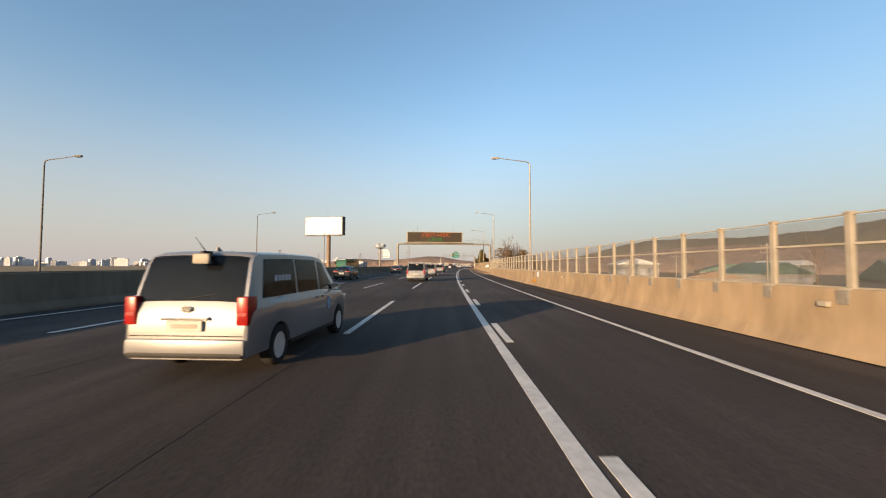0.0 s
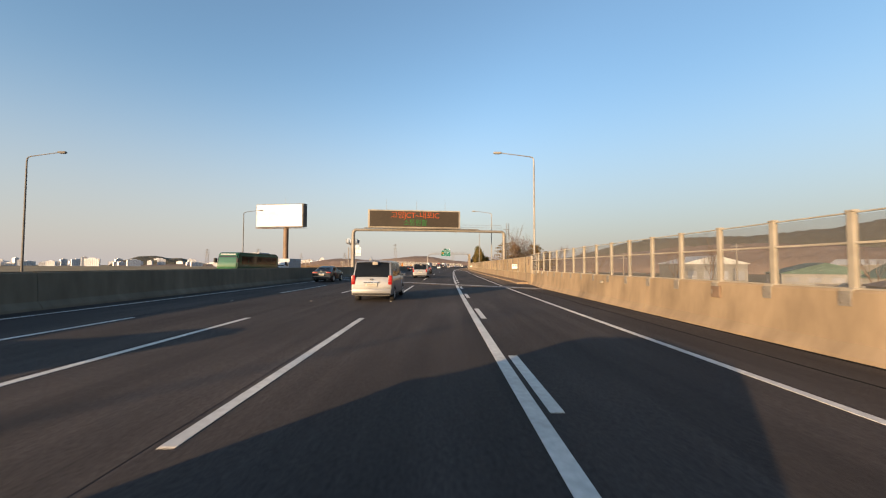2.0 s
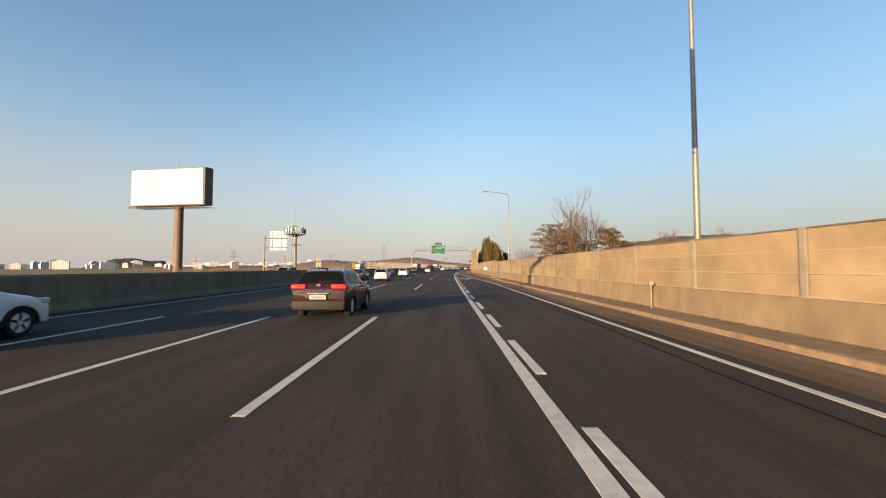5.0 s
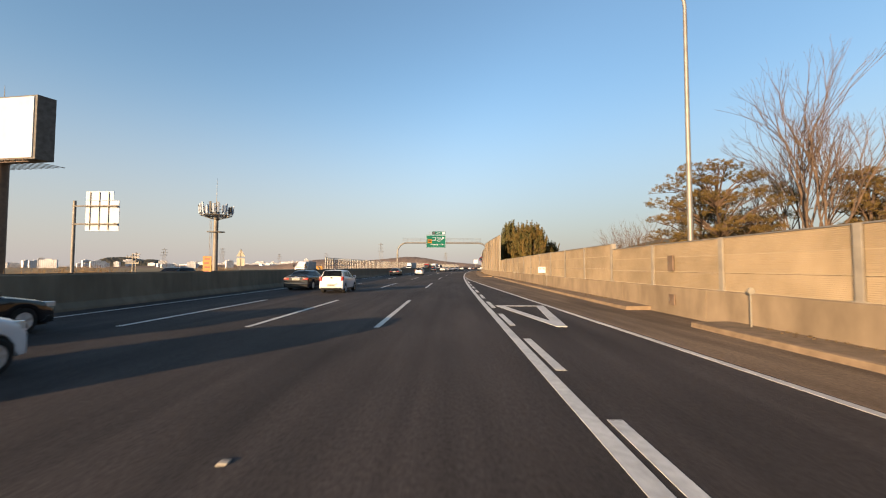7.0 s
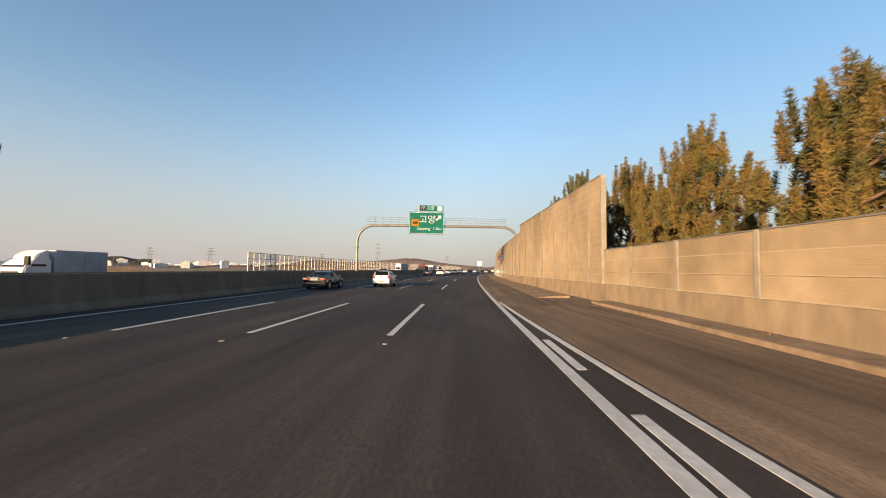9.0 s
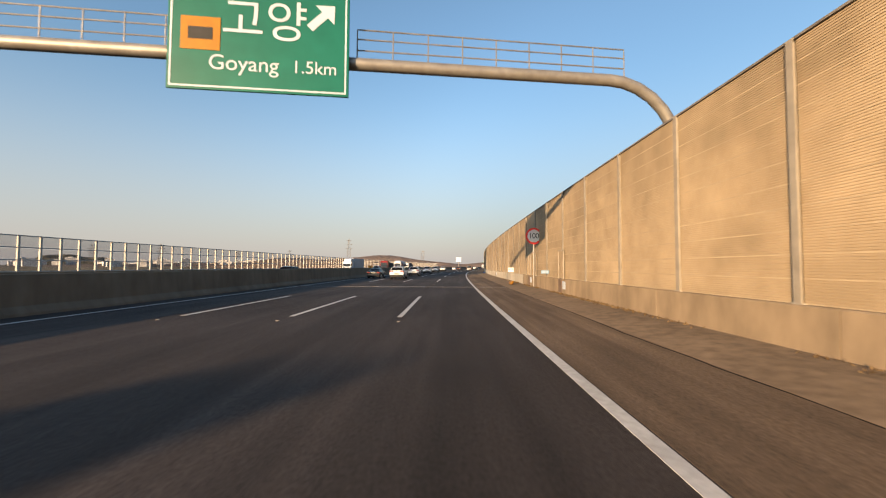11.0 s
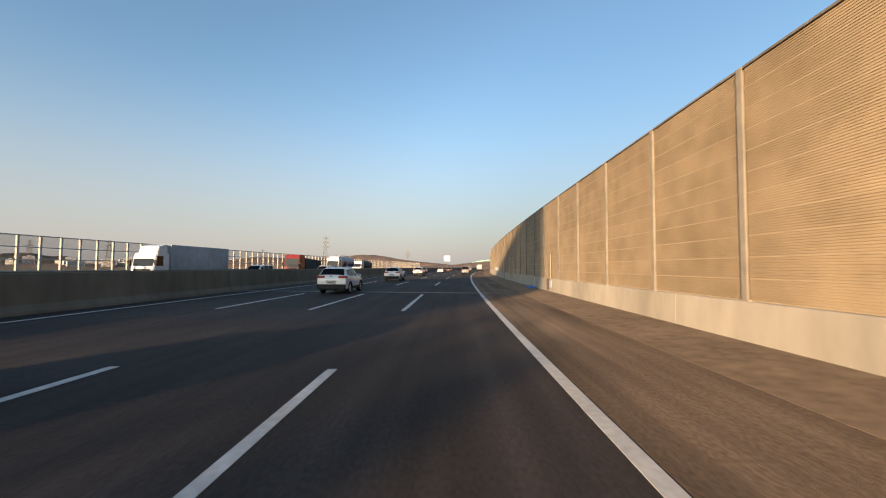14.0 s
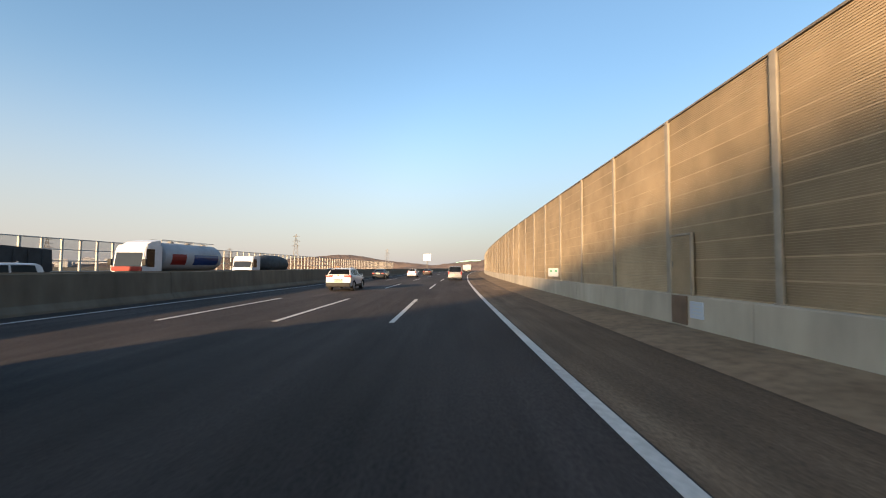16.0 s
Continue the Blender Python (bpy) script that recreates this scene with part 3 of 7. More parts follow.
for z in (0.03, 1.1, 2.25):
    box(bm, -0.006, 0.006, 0.1, 1.8, z + 0.03, z + 1.04)
fpane = bpy.data.meshes.new("pane")
bm.to_mesh(fpane)
bm.free()
fpane.materials.append(M["pane"])
bm = bmesh.new()
for z in (0.0, 1.05, 2.18, 3.25):
    box(bm, -0.035, 0.065, 0.1, 1.8, z, z + 0.10)
frail = bpy.data.meshes.new("screen_rail")
bm.to_mesh(frail)
bm.free()
frail.materials.append(M["pale_post"])
for i in range(150):
    s = 271 + 1.9 * i
    put("screen_post", fp, far_screen, at_road(s, -40.8, 1.0))
    ob = put("pane", fpane, far_screen, at_road(s, -40.8, 1.0))
    ob.visible_shadow = False
    put("screen_rail", frail, far_screen, at_road(s, -40.8, 1.0))


# ---- street lamps
def lamp_thing(steel=M["galv"]):
    ob = thing("street_lamp", Matrix(), "tall slim galvanised street lamp with a single curved arm", "street lamp", "lamps along the expressway")
    bm = bmesh.new()
    tube(bm, [(0, 0, 0), (0, 0, 4), (0, 0, 12.0), (-0.03, 0, 12.25), (-0.15, 0, 12.42), (-0.4, 0, 12.5)], [0.115, 0.10, 0.07, 0.065, 0.055, 0.05], 12)
    part("pole", bm, steel, ob, smooth=True)
    bm = bmesh.new()
    tube(bm, [(-0.4, 0, 12.5), (-1.6, 0, 12.66), (-3.2, 0, 12.86)], [0.05, 0.045, 0.04], 8)
    part("arm", bm, steel, ob, smooth=True)
    bm = bmesh.new()
    box(bm, -4.0, -3.2, -0.14, 0.14, 12.80, 12.98, 0.05)
    box(bm, -3.9, -3.4, -0.11, 0.11, 12.76, 12.81, 0.02)
    part("luminaire", bm, steel, ob)
    bm = bmesh.new()
    box(bm, -0.2, 0.2, -0.2, 0.2, -0.02, 0.04, 0.01)
    for x, y in itertools.product((-0.14, 0.14), repeat=2):
        rod(bm, (x, y, 0.03), (x, y, 0.1), 0.02, n=6)
    part("base_plate", bm, M["galv_dark"], ob)
    return ob


lamp = lamp_thing()
lamp.matrix_basis = at_road(41.6, foot(41.6) + 1.25, -0.25) @ Matrix.Diagonal((1, 1, 1.025, 1))
for s, d in ((-1.5, 1.25), (84.6, 0.75), (127.3, 1.1), (174.2, 1.75)):
    c = copy_thing(lamp, at_road(s, foot(s) + d, -0.25))
    c.scale = (1, 1, 1.06 if s > 150 else 1.02)
# same lamp in a darker grey for the far side
dull_lamp = lamp_thing(M["board_side"])
tagged(dull_lamp, "tall slim dark grey street lamp beyond the opposite lanes", "street lamp", "lamps along the expressway")
dull_lamp.matrix_basis = at_road(40.6, -43.4, -0.4, 180) @ Matrix.Diagonal((1, 1, 1.04, 1))
for s in (-1.5, 84.7, 126.6):
    copy_thing(dull_lamp, at_road(s, -43.4, -0.4, 180)).scale = (1, 1, 1.04)


# ---- gantry with the message board
gan = thing("message_gantry", at_road(116.6, -3.84, 0.09, 9.0) @ Matrix.Scale(0.945, 4), "beige steel gantry with a wide electronic message board", "gantry")
for x, z0 in ((-14.6, 0.9), (14.1, -0.6)):
    bm = bmesh.new()
    tube(bm, [(x, 0, z0), (x, 0, 7.4), (x * 0.995, 0, 7.95), (x * 0.978, 0, 8.18), (x * 0.955, 0, 8.25)], [0.36, 0.31, 0.30, 0.28, 0.26], 14)
    for z in (7.2, 7.6):
        rod(bm, (x, 0, z), (x, 0, z + 0.07), 0.42, n=14)
    part("column", bm, M["galv_dark"], gan, smooth=True)
    bm = bmesh.new()
    box(bm, x - 0.5, x + 0.5, -0.5, 0.5, z0 - 0.02, z0 + 0.08, 0.02)
    part("base_plate", bm, M["galv_dark"], gan)
bm = bmesh.new()
tube(bm, [(-14.0, 0, 8.25), (0, 0, 8.32), (13.5, 0, 8.25)], 0.25, 14)
part("beam", bm, M["galv_dark"], gan, smooth=True)
bm = bmesh.new()
for y in (-0.75, -0.35, 0.05):
    box(bm, -12.6, 8.9, y - 0.03, y + 0.03, 8.56, 8.64)
for i in range(44):
    x = -12.6 + 0.5 * i
    box(bm, x - 0.02, x + 0.02, -0.8, 0.1, 8.64, 8.67)
part("walkway", bm, M["galv_dark"], gan)
for x in (-8.8, 4.6):
    bm = bmesh.new()
    box(bm, x - 0.05, x + 0.05, -0.9, 0.3, 8.0, 8.08, 0.01)
    box(bm, x - 0.05, x + 0.05, -0.2, -0.1, 7.7, 8.05, 0.01)
    part("bracket", bm, M["galv_dark"], gan)
bm = bmesh.new()
for z in (9.0, 9.5):
    rod(bm, (5.6, 0.3, z), (13.6, 0.3, z), 0.025, n=6)
for i in range(9):
    rod(bm, (5.6 + i, 0.3, 8.4), (5.6 + i, 0.3, 9.5), 0.02, n=6)
part("handrail", bm, M["galv"], gan)
bm = bmesh.new()
box(bm, -11.9, 5.3, -0.75, 0.35, 8.68, 12.0, 0.05)
board = part("board", bm, M["cream"], gan, "cream-framed electronic message board")
bm = bmesh.new()
box(bm, -11.6, 4.98, -0.80, -0.74, 8.88, 11.8, 0.02)
part("led_panel", bm, M["led_panel"], board, "dark brown LED panel with two lit lines")
words("lettering", "고양JCT~내포IC", 1.42, M["led_red"], board, pose(-3.2, -0.815, 10.98), 0.92)
words("lettering", "소통원활", 1.25, M["led_green"], board, pose(-3.2, -0.815, 9.6), 0.95)
for x in (-8.6, -2.9, 2.5):
    bm = bmesh.new()
    rod(bm, (x, 0, 12.15), (x, 0, 14.1), 0.03, 0.012, 6)
    part("lightning_rod", bm, M["galv_dark"], gan)
bm = bmesh.new()
for x in (14.6, 15.05):
    for y in (-0.25, 0.25):
        rod(bm, (x, y, -0.6), (x, y, 10.0), 0.03, n=6)
for i in range(26):
    rod(bm, (14.6, 0.25, -0.4 + 0.4 * i), (15.05, 0.25, -0.4 + 0.4 * i), 0.016, n=6)
for i in range(9):
    z = 1.5 + i
    for a, b in (((14.6, -0.25), (15.05, -0.25)), ((14.6, -0.25), (14.6, 0.25)), ((15.05, -0.25), (15.05, 0.25))):
        rod(bm, (*a, z), (*b, z), 0.018, n=6)
box(bm, 14.0, 15.1, -0.3, 0.3, 8.72, 8.78)
part("caged_ladder", bm, M["galv"], gan)

# ---- gantry with the green exit sign
g2 = thing("sign_gantry", at_road(259.5, -5.6, 0, 8.0), "curved pale steel pipe gantry with a green exit sign", "gantry")
bm = bmesh.new()
pts = [(-11.6, 0, 0.9), (-11.6, 0, 5.4)] + [(-11.6 + 2.4 * (1 - math.cos(a)), 0, 5.4 + 2.4 * math.sin(a)) for a in np.linspace(0.2, math.pi / 2, 7)]
pts += [(9.0, 0, 7.85)] + [(9.0 + 2.4 * math.sin(a), 0, 5.45 + 2.4 * math.cos(a)) for a in np.linspace(0.2, math.pi / 2, 7)] + [(11.4, 0, -0.6)]
tube(bm, pts, 0.19, 14)
part("pipe_arch", bm, M["galv"], g2, smooth=True)
for x in (-11.6,):
    bm = bmesh.new()
    rod(bm, (x, 0, 4.6), (x, 0, 4.75), 0.3, n=14)
    rod(bm, (x, 0, 0.88), (x, 0, 0.98), 0.4, n=14)
    part("flange", bm, M["galv_dark"], g2)
bm = bmesh.new()
for z in (8.35, 8.7, 9.0):
    rod(bm, (-10.2, 0.15, z), (-4.6, 0.15, z), 0.022, n=6)
    rod(bm, (0.8, 0.15, z), (9.6, 0.15, z), 0.022, n=6)
for x in list(np.arange(-10.2, -4.5, 1.1)) + list(np.arange(0.8, 9.7, 1.1)):
    rod(bm, (x, 0.15, 7.95), (x, 0.15, 9.0), 0.02, n=6)
part("handrail", bm, M["galv"], g2)
bm = bmesh.new()
box(bm, -4.35, 0.62, -0.42, -0.34, 6.62, 9.78, 0.02)
sg = part("sign_panel", bm, M["green"], g2, "green direction sign with white lettering")
bm = bmesh.new()
for a in ((-4.28, 0.55, 6.69, 6.74), (-4.28, 0.55, 9.66, 9.71), (-4.28, -4.23, 6.74, 9.66), (0.50, 0.55, 6.74, 9.66)):
    box(bm, a[0], a[1], -0.428, -0.418, a[2], a[3])
part("border", bm, M["white"], sg)
words("lettering", "고양", 1.3, M["white"], sg, pose(-1.75, -0.43, 8.65))
words("lettering", "Goyang", 0.62, M["white"], sg, pose(-2.3, -0.43, 7.4))
words("lettering", "1.5km", 0.52, M["white"], sg, pose(-0.35, -0.43, 7.4))
bm = bmesh.new()
box(bm, -4.0, -2.95, -0.438, -0.42, 7.75, 8.7, 0.006)
shield = part("route_shield", bm, M["yellow"], sg, "yellow route shield")
bm = bmesh.new()
box(bm, -3.8, -3.15, -0.446, -0.436, 8.05, 8.4)
part("bar", bm, M["ink"], shield)
bm = bmesh.new()
prism(bm, [(-0.12, -0.5), (0.12, -0.5), (0.12, 0.1), (0.38, 0.1), (0, 0.5), (-0.38, 0.1), (-0.12, 0.1)], 0.008, pose(-0.15, -0.424, 8.95) @ pose(0, 0, 0, 90, 0, 0) @ Matrix.Rotation(radians(-45), 4, "Z"))
part("arrow", bm, M["white"], sg)
bm = bmesh.new()
box(bm, -2.9, 0.5, -0.42, -0.34, 9.92, 10.72, 0.02)
ex = part("exit_panel", bm, M["green"], g2, "small green exit panel")
bm = bmesh.new()
box(bm, -2.85, -2.02, -0.43, -0.418, 9.97, 10.67)
part("number_field", bm, M["ink"], ex)
words("lettering", "17", 0.6, M["white"], ex, pose(-2.43, -0.434, 10.32))
words("lettering", "고양", 0.6, M["white"], ex, pose(-1.3, -0.426, 10.32))
bm = bmesh.new()
box(bm, -0.35, 0.35, -0.43, -0.418, 9.99, 10.65)
part("ramp_symbol", bm, M["white"], ex)
for x in (-3.4, -0.4):
    bm = bmesh.new()
    box(bm, x - 0.06, x + 0.06, -0.34, -0.1, 6.9, 10.6)
    part("bracket", bm, M["galv_dark"], g2)

# ---- advertising board on one post
bb = thing("billboard", at_road(219.0, -76.8, -8.7, -6) @ Matrix.Scale(1.2, 4), "huge blank white billboard on a single brown post", "billboard")
bm = bmesh.new()
rod(bm, (0, 0.8, 0), (0, 0.8, 23.2), 0.98, 0.9, 24)
post = part("post", bm, M["brown_post"], bb, smooth=True)
bm = bmesh.new()
prism(bm, [(-11.5, -0.6), (7.6, -0.6), (8.1, 1.3), (-11.0, 1.3)], 8.6, Matrix.Translation((0, 0, 22.8)))
part("case", bm, M["board_side"], bb)
bm = bmesh.new()
box(bm, -11.35, 7.2, -0.72, -0.58, 23.0, 31.2, 0.03)
part("face", bm, M["white"], bb, "blank white poster face")
bm = bmesh.new()
for i in range(20):
    x = -11 + 0.95 * i
    for z in (22.2, 22.7):
        rod(bm, (x, -1.5, z), (x + 0.95, -1.5, z), 0.05, n=5)
    rod(bm, (x, -1.5, 22.2), (x, -1.5, 22.7), 0.04, n=5)
    rod(bm, (x, -1.5, 22.2), (x + 0.95, -1.5, 22.7), 0.035, n=5)
    rod(bm, (x, -1.5, 22.4), (x, 3.5, 22.6), 0.05, n=5)
part("catwalk", bm, M["brown_post"], bb)
bm = bmesh.new()
rod(bm, (-1, 1.5, 31.3), (-1, 1.5, 34.2), 0.05, 0.02, 6)
part("lightning_rod", bm, M["galv_dark"], bb)
for x in (-0.98,):
    bm = bmesh.new()
    for i in range(16):
        rod(bm, (x - 0.25, 0.6, 11.5 + 0.12 * i), (x, 0.6, 11.5 + 0.12 * i), 0.03, n=5)
    part("rungs", bm, M["galv_dark"], bb)

# ---- back of a sign on the opposite side
bs = thing("road_sign", at_road(198.6, -41.4, 0, 0), "back of a large cantilever road sign on a grey post", "road sign")
bm = bmesh.new()
tube(bm, [(0, 0, -0.5), (0, 0, 8.6)], [0.17, 0.15], 12)
part("post", bm, M["galv_dark"], bs, smooth=True)
bm = bmesh.new()
for z in (6.1, 8.0):
    rod(bm, (0, -0.2, z), (4.9, -0.2, z), 0.08, n=8)
    rod(bm, (4.6, -0.2, z - 0.12), (4.6, -0.2, z + 0.12), 0.1, n=8)
part("arms", bm, M["galv_dark"], bs)
bm = bmesh.new()
box(bm, 1.2, 4.85, 0.0, 0.06, 5.4, 8.6, 0.02)
box(bm, 1.2, 4.2, 0.0, 0.06, 8.63, 9.6, 0.02)
part("sign_panel", bm, M["white"], bs, "pale back of the sign sheet")
bm = bmesh.new()
for x in (1.7, 2.7, 3.7):
    box(bm, x - 0.04, x + 0.04, -0.10, -0.003, 5.5, 9.5)
part("stiffener", bm, M["galv"], bs)

# ---- mobile phone mast
tw = thing("phone_mast", at_road(238.2, -51.8, -5.3), "grey steel phone mast crowned by a ring of antennas", "mast")
bm = bmesh.new()
tube(bm, [(0, 0, 0), (0, 0, 17.6)], [0.54, 0.43], 18)
part("tube", bm, M["galv_dark"], tw, smooth=True)
bm = bmesh.new()
for r, z in ((2.9, 17.6), (1.8, 17.6), (3.05, 18.6)):
    tube(bm, [(r * math.cos(a), r * math.sin(a), z) for a in np.linspace(0, 2 * math.pi, 33)], 0.07, 6)
for i in range(16):
    a = 2 * math.pi * i / 16
    rod(bm, (0.5 * math.cos(a), 0.5 * math.sin(a), 16.8), (2.9 * math.cos(a), 2.9 * math.sin(a), 17.6), 0.06, n=5)
    rod(bm, (2.9 * math.cos(a), 2.9 * math.sin(a), 17.6), (3.05 * math.cos(a), 3.05 * math.sin(a), 18.7), 0.04, n=5)
    for k in range(5):
        rr = 0.8 + 0.42 * k
        b = a + 2 * math.pi / 16
        rod(bm, (rr * math.cos(a), rr * math.sin(a), 17.6), (rr * math.cos(b), rr * math.sin(b), 17.6), 0.05, n=4)
part("platform", bm, M["galv_dark"], tw)
rnd = random.Random(4)
for i in range(26):
    a = 2 * math.pi * (i + rnd.random() * 0.5) / 26
    h = rnd.choice((1.4, 1.8, 2.1))
    bm = bmesh.new()
    box(bm, -0.10, 0.10, -0.20, 0.20, 0, h, 0.03)
    part("antenna", bm, M["white"] if i % 5 else M["board_side"], tw, place=Matrix.Rotation(a, 4, "Z") @ Matrix.Translation((3.1, 0, 17.8 + rnd.random() * 0.4)) @ Matrix.Rotation(radians(4), 4, "Y"))
bm = bmesh.new()
rod(bm, (0, 0, 17.5), (0, 0, 20.6), 0.16, 0.1, 8)
rod(bm, (0, 0, 20.6), (0, 0, 25.6), 0.06, 0.02, 6)
for z in (19.6, 20.1):
    tube(bm, [(0.7 * math.cos(a), 0.7 * math.sin(a), z) for a in np.linspace(0, 2 * math.pi, 17)], 0.04, 5)
part("top_rod", bm, M["galv_dark"], tw)
bm = bmesh.new()
for x in (-0.95, -0.6):
    rod(bm, (x, -0.55, 0), (x, -0.55, 17.4), 0.035, n=5)
for i in range(42):
    rod(bm, (-0.95, -0.55, 0.4 * i + 0.3), (-0.6, -0.55, 0.4 * i + 0.3), 0.025, n=5)
part("ladder", bm, M["galv_dark"], tw)
bm = bmesh.new()
tube(bm, [(1.7 * math.cos(a), 1.7 * math.sin(a) * 0.8, 14.2) for a in np.linspace(0, 2 * math.pi, 21)], 0.09, 6)
for a in (0, math.pi / 2, math.pi, 3 * math.pi / 2):
    rod(bm, (0, 0, 14.2), (1.7 * math.cos(a), 1.36 * math.sin(a), 14.2), 0.06, n=5)
part("rest_ring", bm, M["galv_dark"], tw)


# ---- signs beside the road
def disc(bm, r, y0, y1, n=40, cx=0.0, cz=0.0):
    rod(bm, (cx, y0, cz), (cx, y1, cz), r, n=n)
    return bm


sp = thing("speed_sign", at_road(278.2, 4.35, 0.1, 4), "round red-rimmed speed limit sign on a steel post", "road sign")
bm = bmesh.new()
tube(bm, [(0, 0.06, 0), (0, 0.06, 4.4)], 0.055, 12)
part("post", bm, M["galv"], sp, smooth=True)
bm = bmesh.new()
disc(bm, 0.63, 0.0, -0.03, cz=3.93)
fc = part("rim", bm, M["sign_red"], sp, "red sign rim")
bm = bmesh.new()
disc(bm, 0.49, -0.029, -0.036, cz=3.93)
part("field", bm, M["sign_white"], fc)
words("lettering", "100", 0.58, M["ink"], fc, pose(0, -0.04, 3.93), 0.9)
bm = bmesh.new()
for z in (3.7, 4.2):
    box(bm, -0.3, 0.3, 0.0, 0.05, z - 0.03, z + 0.03)
part("clamp", bm, M["galv_dark"], sp)


def plate_sign(s, o, z, w, h, lines, m=M["sign_white"], ink="plate_green", name="notice_plate", label="small white notice plate with green writing on the wall", turn=0):
    ob = thing(name, at_road(s, o, z, turn), label, "plate", "small wall plates")
    bm = bmesh.new()
    box(bm, -w / 2, w / 2, -0.03, 0.0, -h / 2, h / 2, 0.012)
    part("plate", bm, m, ob)
    bm = bmesh.new()
    for k in range(lines):
        zz = h * 0.16 if lines > 1 else 0.0
        x0 = -w * 0.36 if k == 0 else w * 0.14
        box(bm, x0, x0 + (w * 0.22 if lines > 1 else w * 0.7), -0.036, -0.028, zz - h * 0.1, zz + h * 0.1)
    part("bars", bm, M[ink], ob)
    bm = bmesh.new()
    box(bm, -0.03, 0.03, -0.005, 0.25, -0.03, 0.03)
    part("bracket", bm, M["galv_dark"], ob)
    return ob


for s, z in ((90.6, 1.6), (191.8, 1.47), (291.3, 1.35), (384.5, 1.47)):
    plate_sign(s, foot(s) - 0.19, z, 0.62, 0.5, 2)
plate_sign(275.1, foot(272) - 0.12, 1.35, 0.55, 0.22, 1, M["roof_blue"], "white", label="small blue plate with white writing on the wall")

# curve arrow board and the yellow notice on the median
def chevron(s, o, z0, w):
    cv = thing("curve_board", at_road(s, o, z0, 0), "square yellow curve board with a black chevron on a post", "road sign", "curve boards on the median")
    bm = bmesh.new()
    rod(bm, (w * 0.38, 0.05, 0), (w * 0.38, 0.05, w * 1.5), 0.05, n=8)
    part("post", bm, M["galv_dark"], cv)
    bm = bmesh.new()
    box(bm, -w / 2, w / 2, -0.03, 0.0, 0.12, 0.12 + w, 0.015)
    p = part("panel", bm, M["yellow"], cv)
    bm = bmesh.new()
    k = w * 0.42
    prism(bm, [(-k * 0.7, -k), (-k * 0.1, -k), (k * 0.65, 0), (-k * 0.1, k), (-k * 0.7, k), (0.05 * k, 0)], 0.006, pose(0, -0.031, 0.12 + w / 2, 90))
    part("chevron", bm, M["ink"], p)


chevron(207.5, -18.3, 0.9, 0.78)
chevron(323.4, -18.3, 0.9, 0.74)
chevron(415, -18.3, 0.9, 0.74)
yn = thing("notice_board", at_road(185.0, -18.3, 0.9) @ Matrix.Scale(0.68, 4), "tall orange-yellow notice board standing on the median", "road sign")
bm = bmesh.new()
box(bm, -0.45, 0.45, -0.03, 0.0, 0.25, 2.2, 0.02)
p = part("panel", bm, M["yellow"], yn)
bm = bmesh.new()
for k in range(4):
    box(bm, -0.28, 0.28 - 0.1 * (k % 2), -0.037, -0.028, 1.85 - 0.42 * k, 2.0 - 0.42 * k)
part("bars", bm, M["red"], p)
bm = bmesh.new()
rod(bm, (0, 0.05, 0), (0, 0.05, 2.0), 0.05, n=8)
part("post", bm, M["galv_dark"], yn)
bn = thing("warning_sign", at_road(227.9, -40.2, 0.9), "triangular warning sign seen from behind on the median", "road sign")
bm = bmesh.new()
rod(bm, (0, 0.0, 0), (0, 0.0, 4.0), 0.06, n=8)
part("post", bm, M["galv_dark"], bn)
bm = bmesh.new()
prism(bm, [(-0.8, 0), (0.8, 0), (0, 1.4)], 0.03, pose(0, 0.06, 2.6, 90))
box(bm, -0.75, 0.75, 0.03, 0.06, 0.9, 2.3, 0.01)
part("sheet", bm, M["cream"], bn)


# ---- louvred noise walls
def louvre_mesh(name, length, h, n=12):
    """One panel: a row of slats seen from the road, flat behind; local y along the wall, -x to the road."""
    bm = bmesh.new()
    prof = []
    p = h / n
    for i in range(n):
        prof += [(-0.042, i * p), (-0.042, i * p + p * 0.58), (-0.030, i * p + p * 0.68), (-0.030, i * p + p * 0.96)]
    prof[0], prof[1] = (-0.045, 0.0), (-0.045, p * 0.58)
    prof[-1] = (-0.030, h)
    prof += [(0.04, h), (0.04, 0.0)]
    a = [bm.verts.new((x, 0.0, z)) for x, z in prof]
    b = [bm.verts.new((x, length, z)) for x, z in prof]
    for i in range(len(prof)):
        j = (i + 1) % len(prof)
        fc = bm.faces.new((a[i], a[j], b[j], b[i]))
        # the lowest strip is coloured paler, as a painted highlight at the seam
        fc.material_index = 1 if i == 0 else 0
    bm.faces.new(a[::-1])
    bm.faces.new(b)
    bmesh.ops.recalc_face_normals(bm, faces=bm.faces)
    me = bpy.data.meshes.new(name)
    bm.to_mesh(me)
    bm.free()
    me.materials.append(M["louvre"])
    me.materials.append(M["seam"])
    return me


def post_mesh(name, h):
    bm = bmesh.new()
    for x in (-0.115, 0.095):
        box(bm, x, x + 0.02, -0.085, 0.085, 0, h)
    box(bm, -0.10, 0.10, -0.012, 0.012, 0, h)
    box(bm, -0.13, 0.13, -0.14, 0.14, -0.02, 0.03)
    me = bpy.data.meshes.new(name)
    bm.to_mesh(me)
    bm.free()
    me.materials.append(M["wall_post"])
    return me


def chord(s, o, s2, o2, z):
    a, b = P(s, o, z), P(s2, o2, z)
    d = b - a
    return Matrix.Translation(a) @ Matrix.Rotation(math.atan2(d.y, d.x) - math.pi / 2, 4, "Z"), d.length


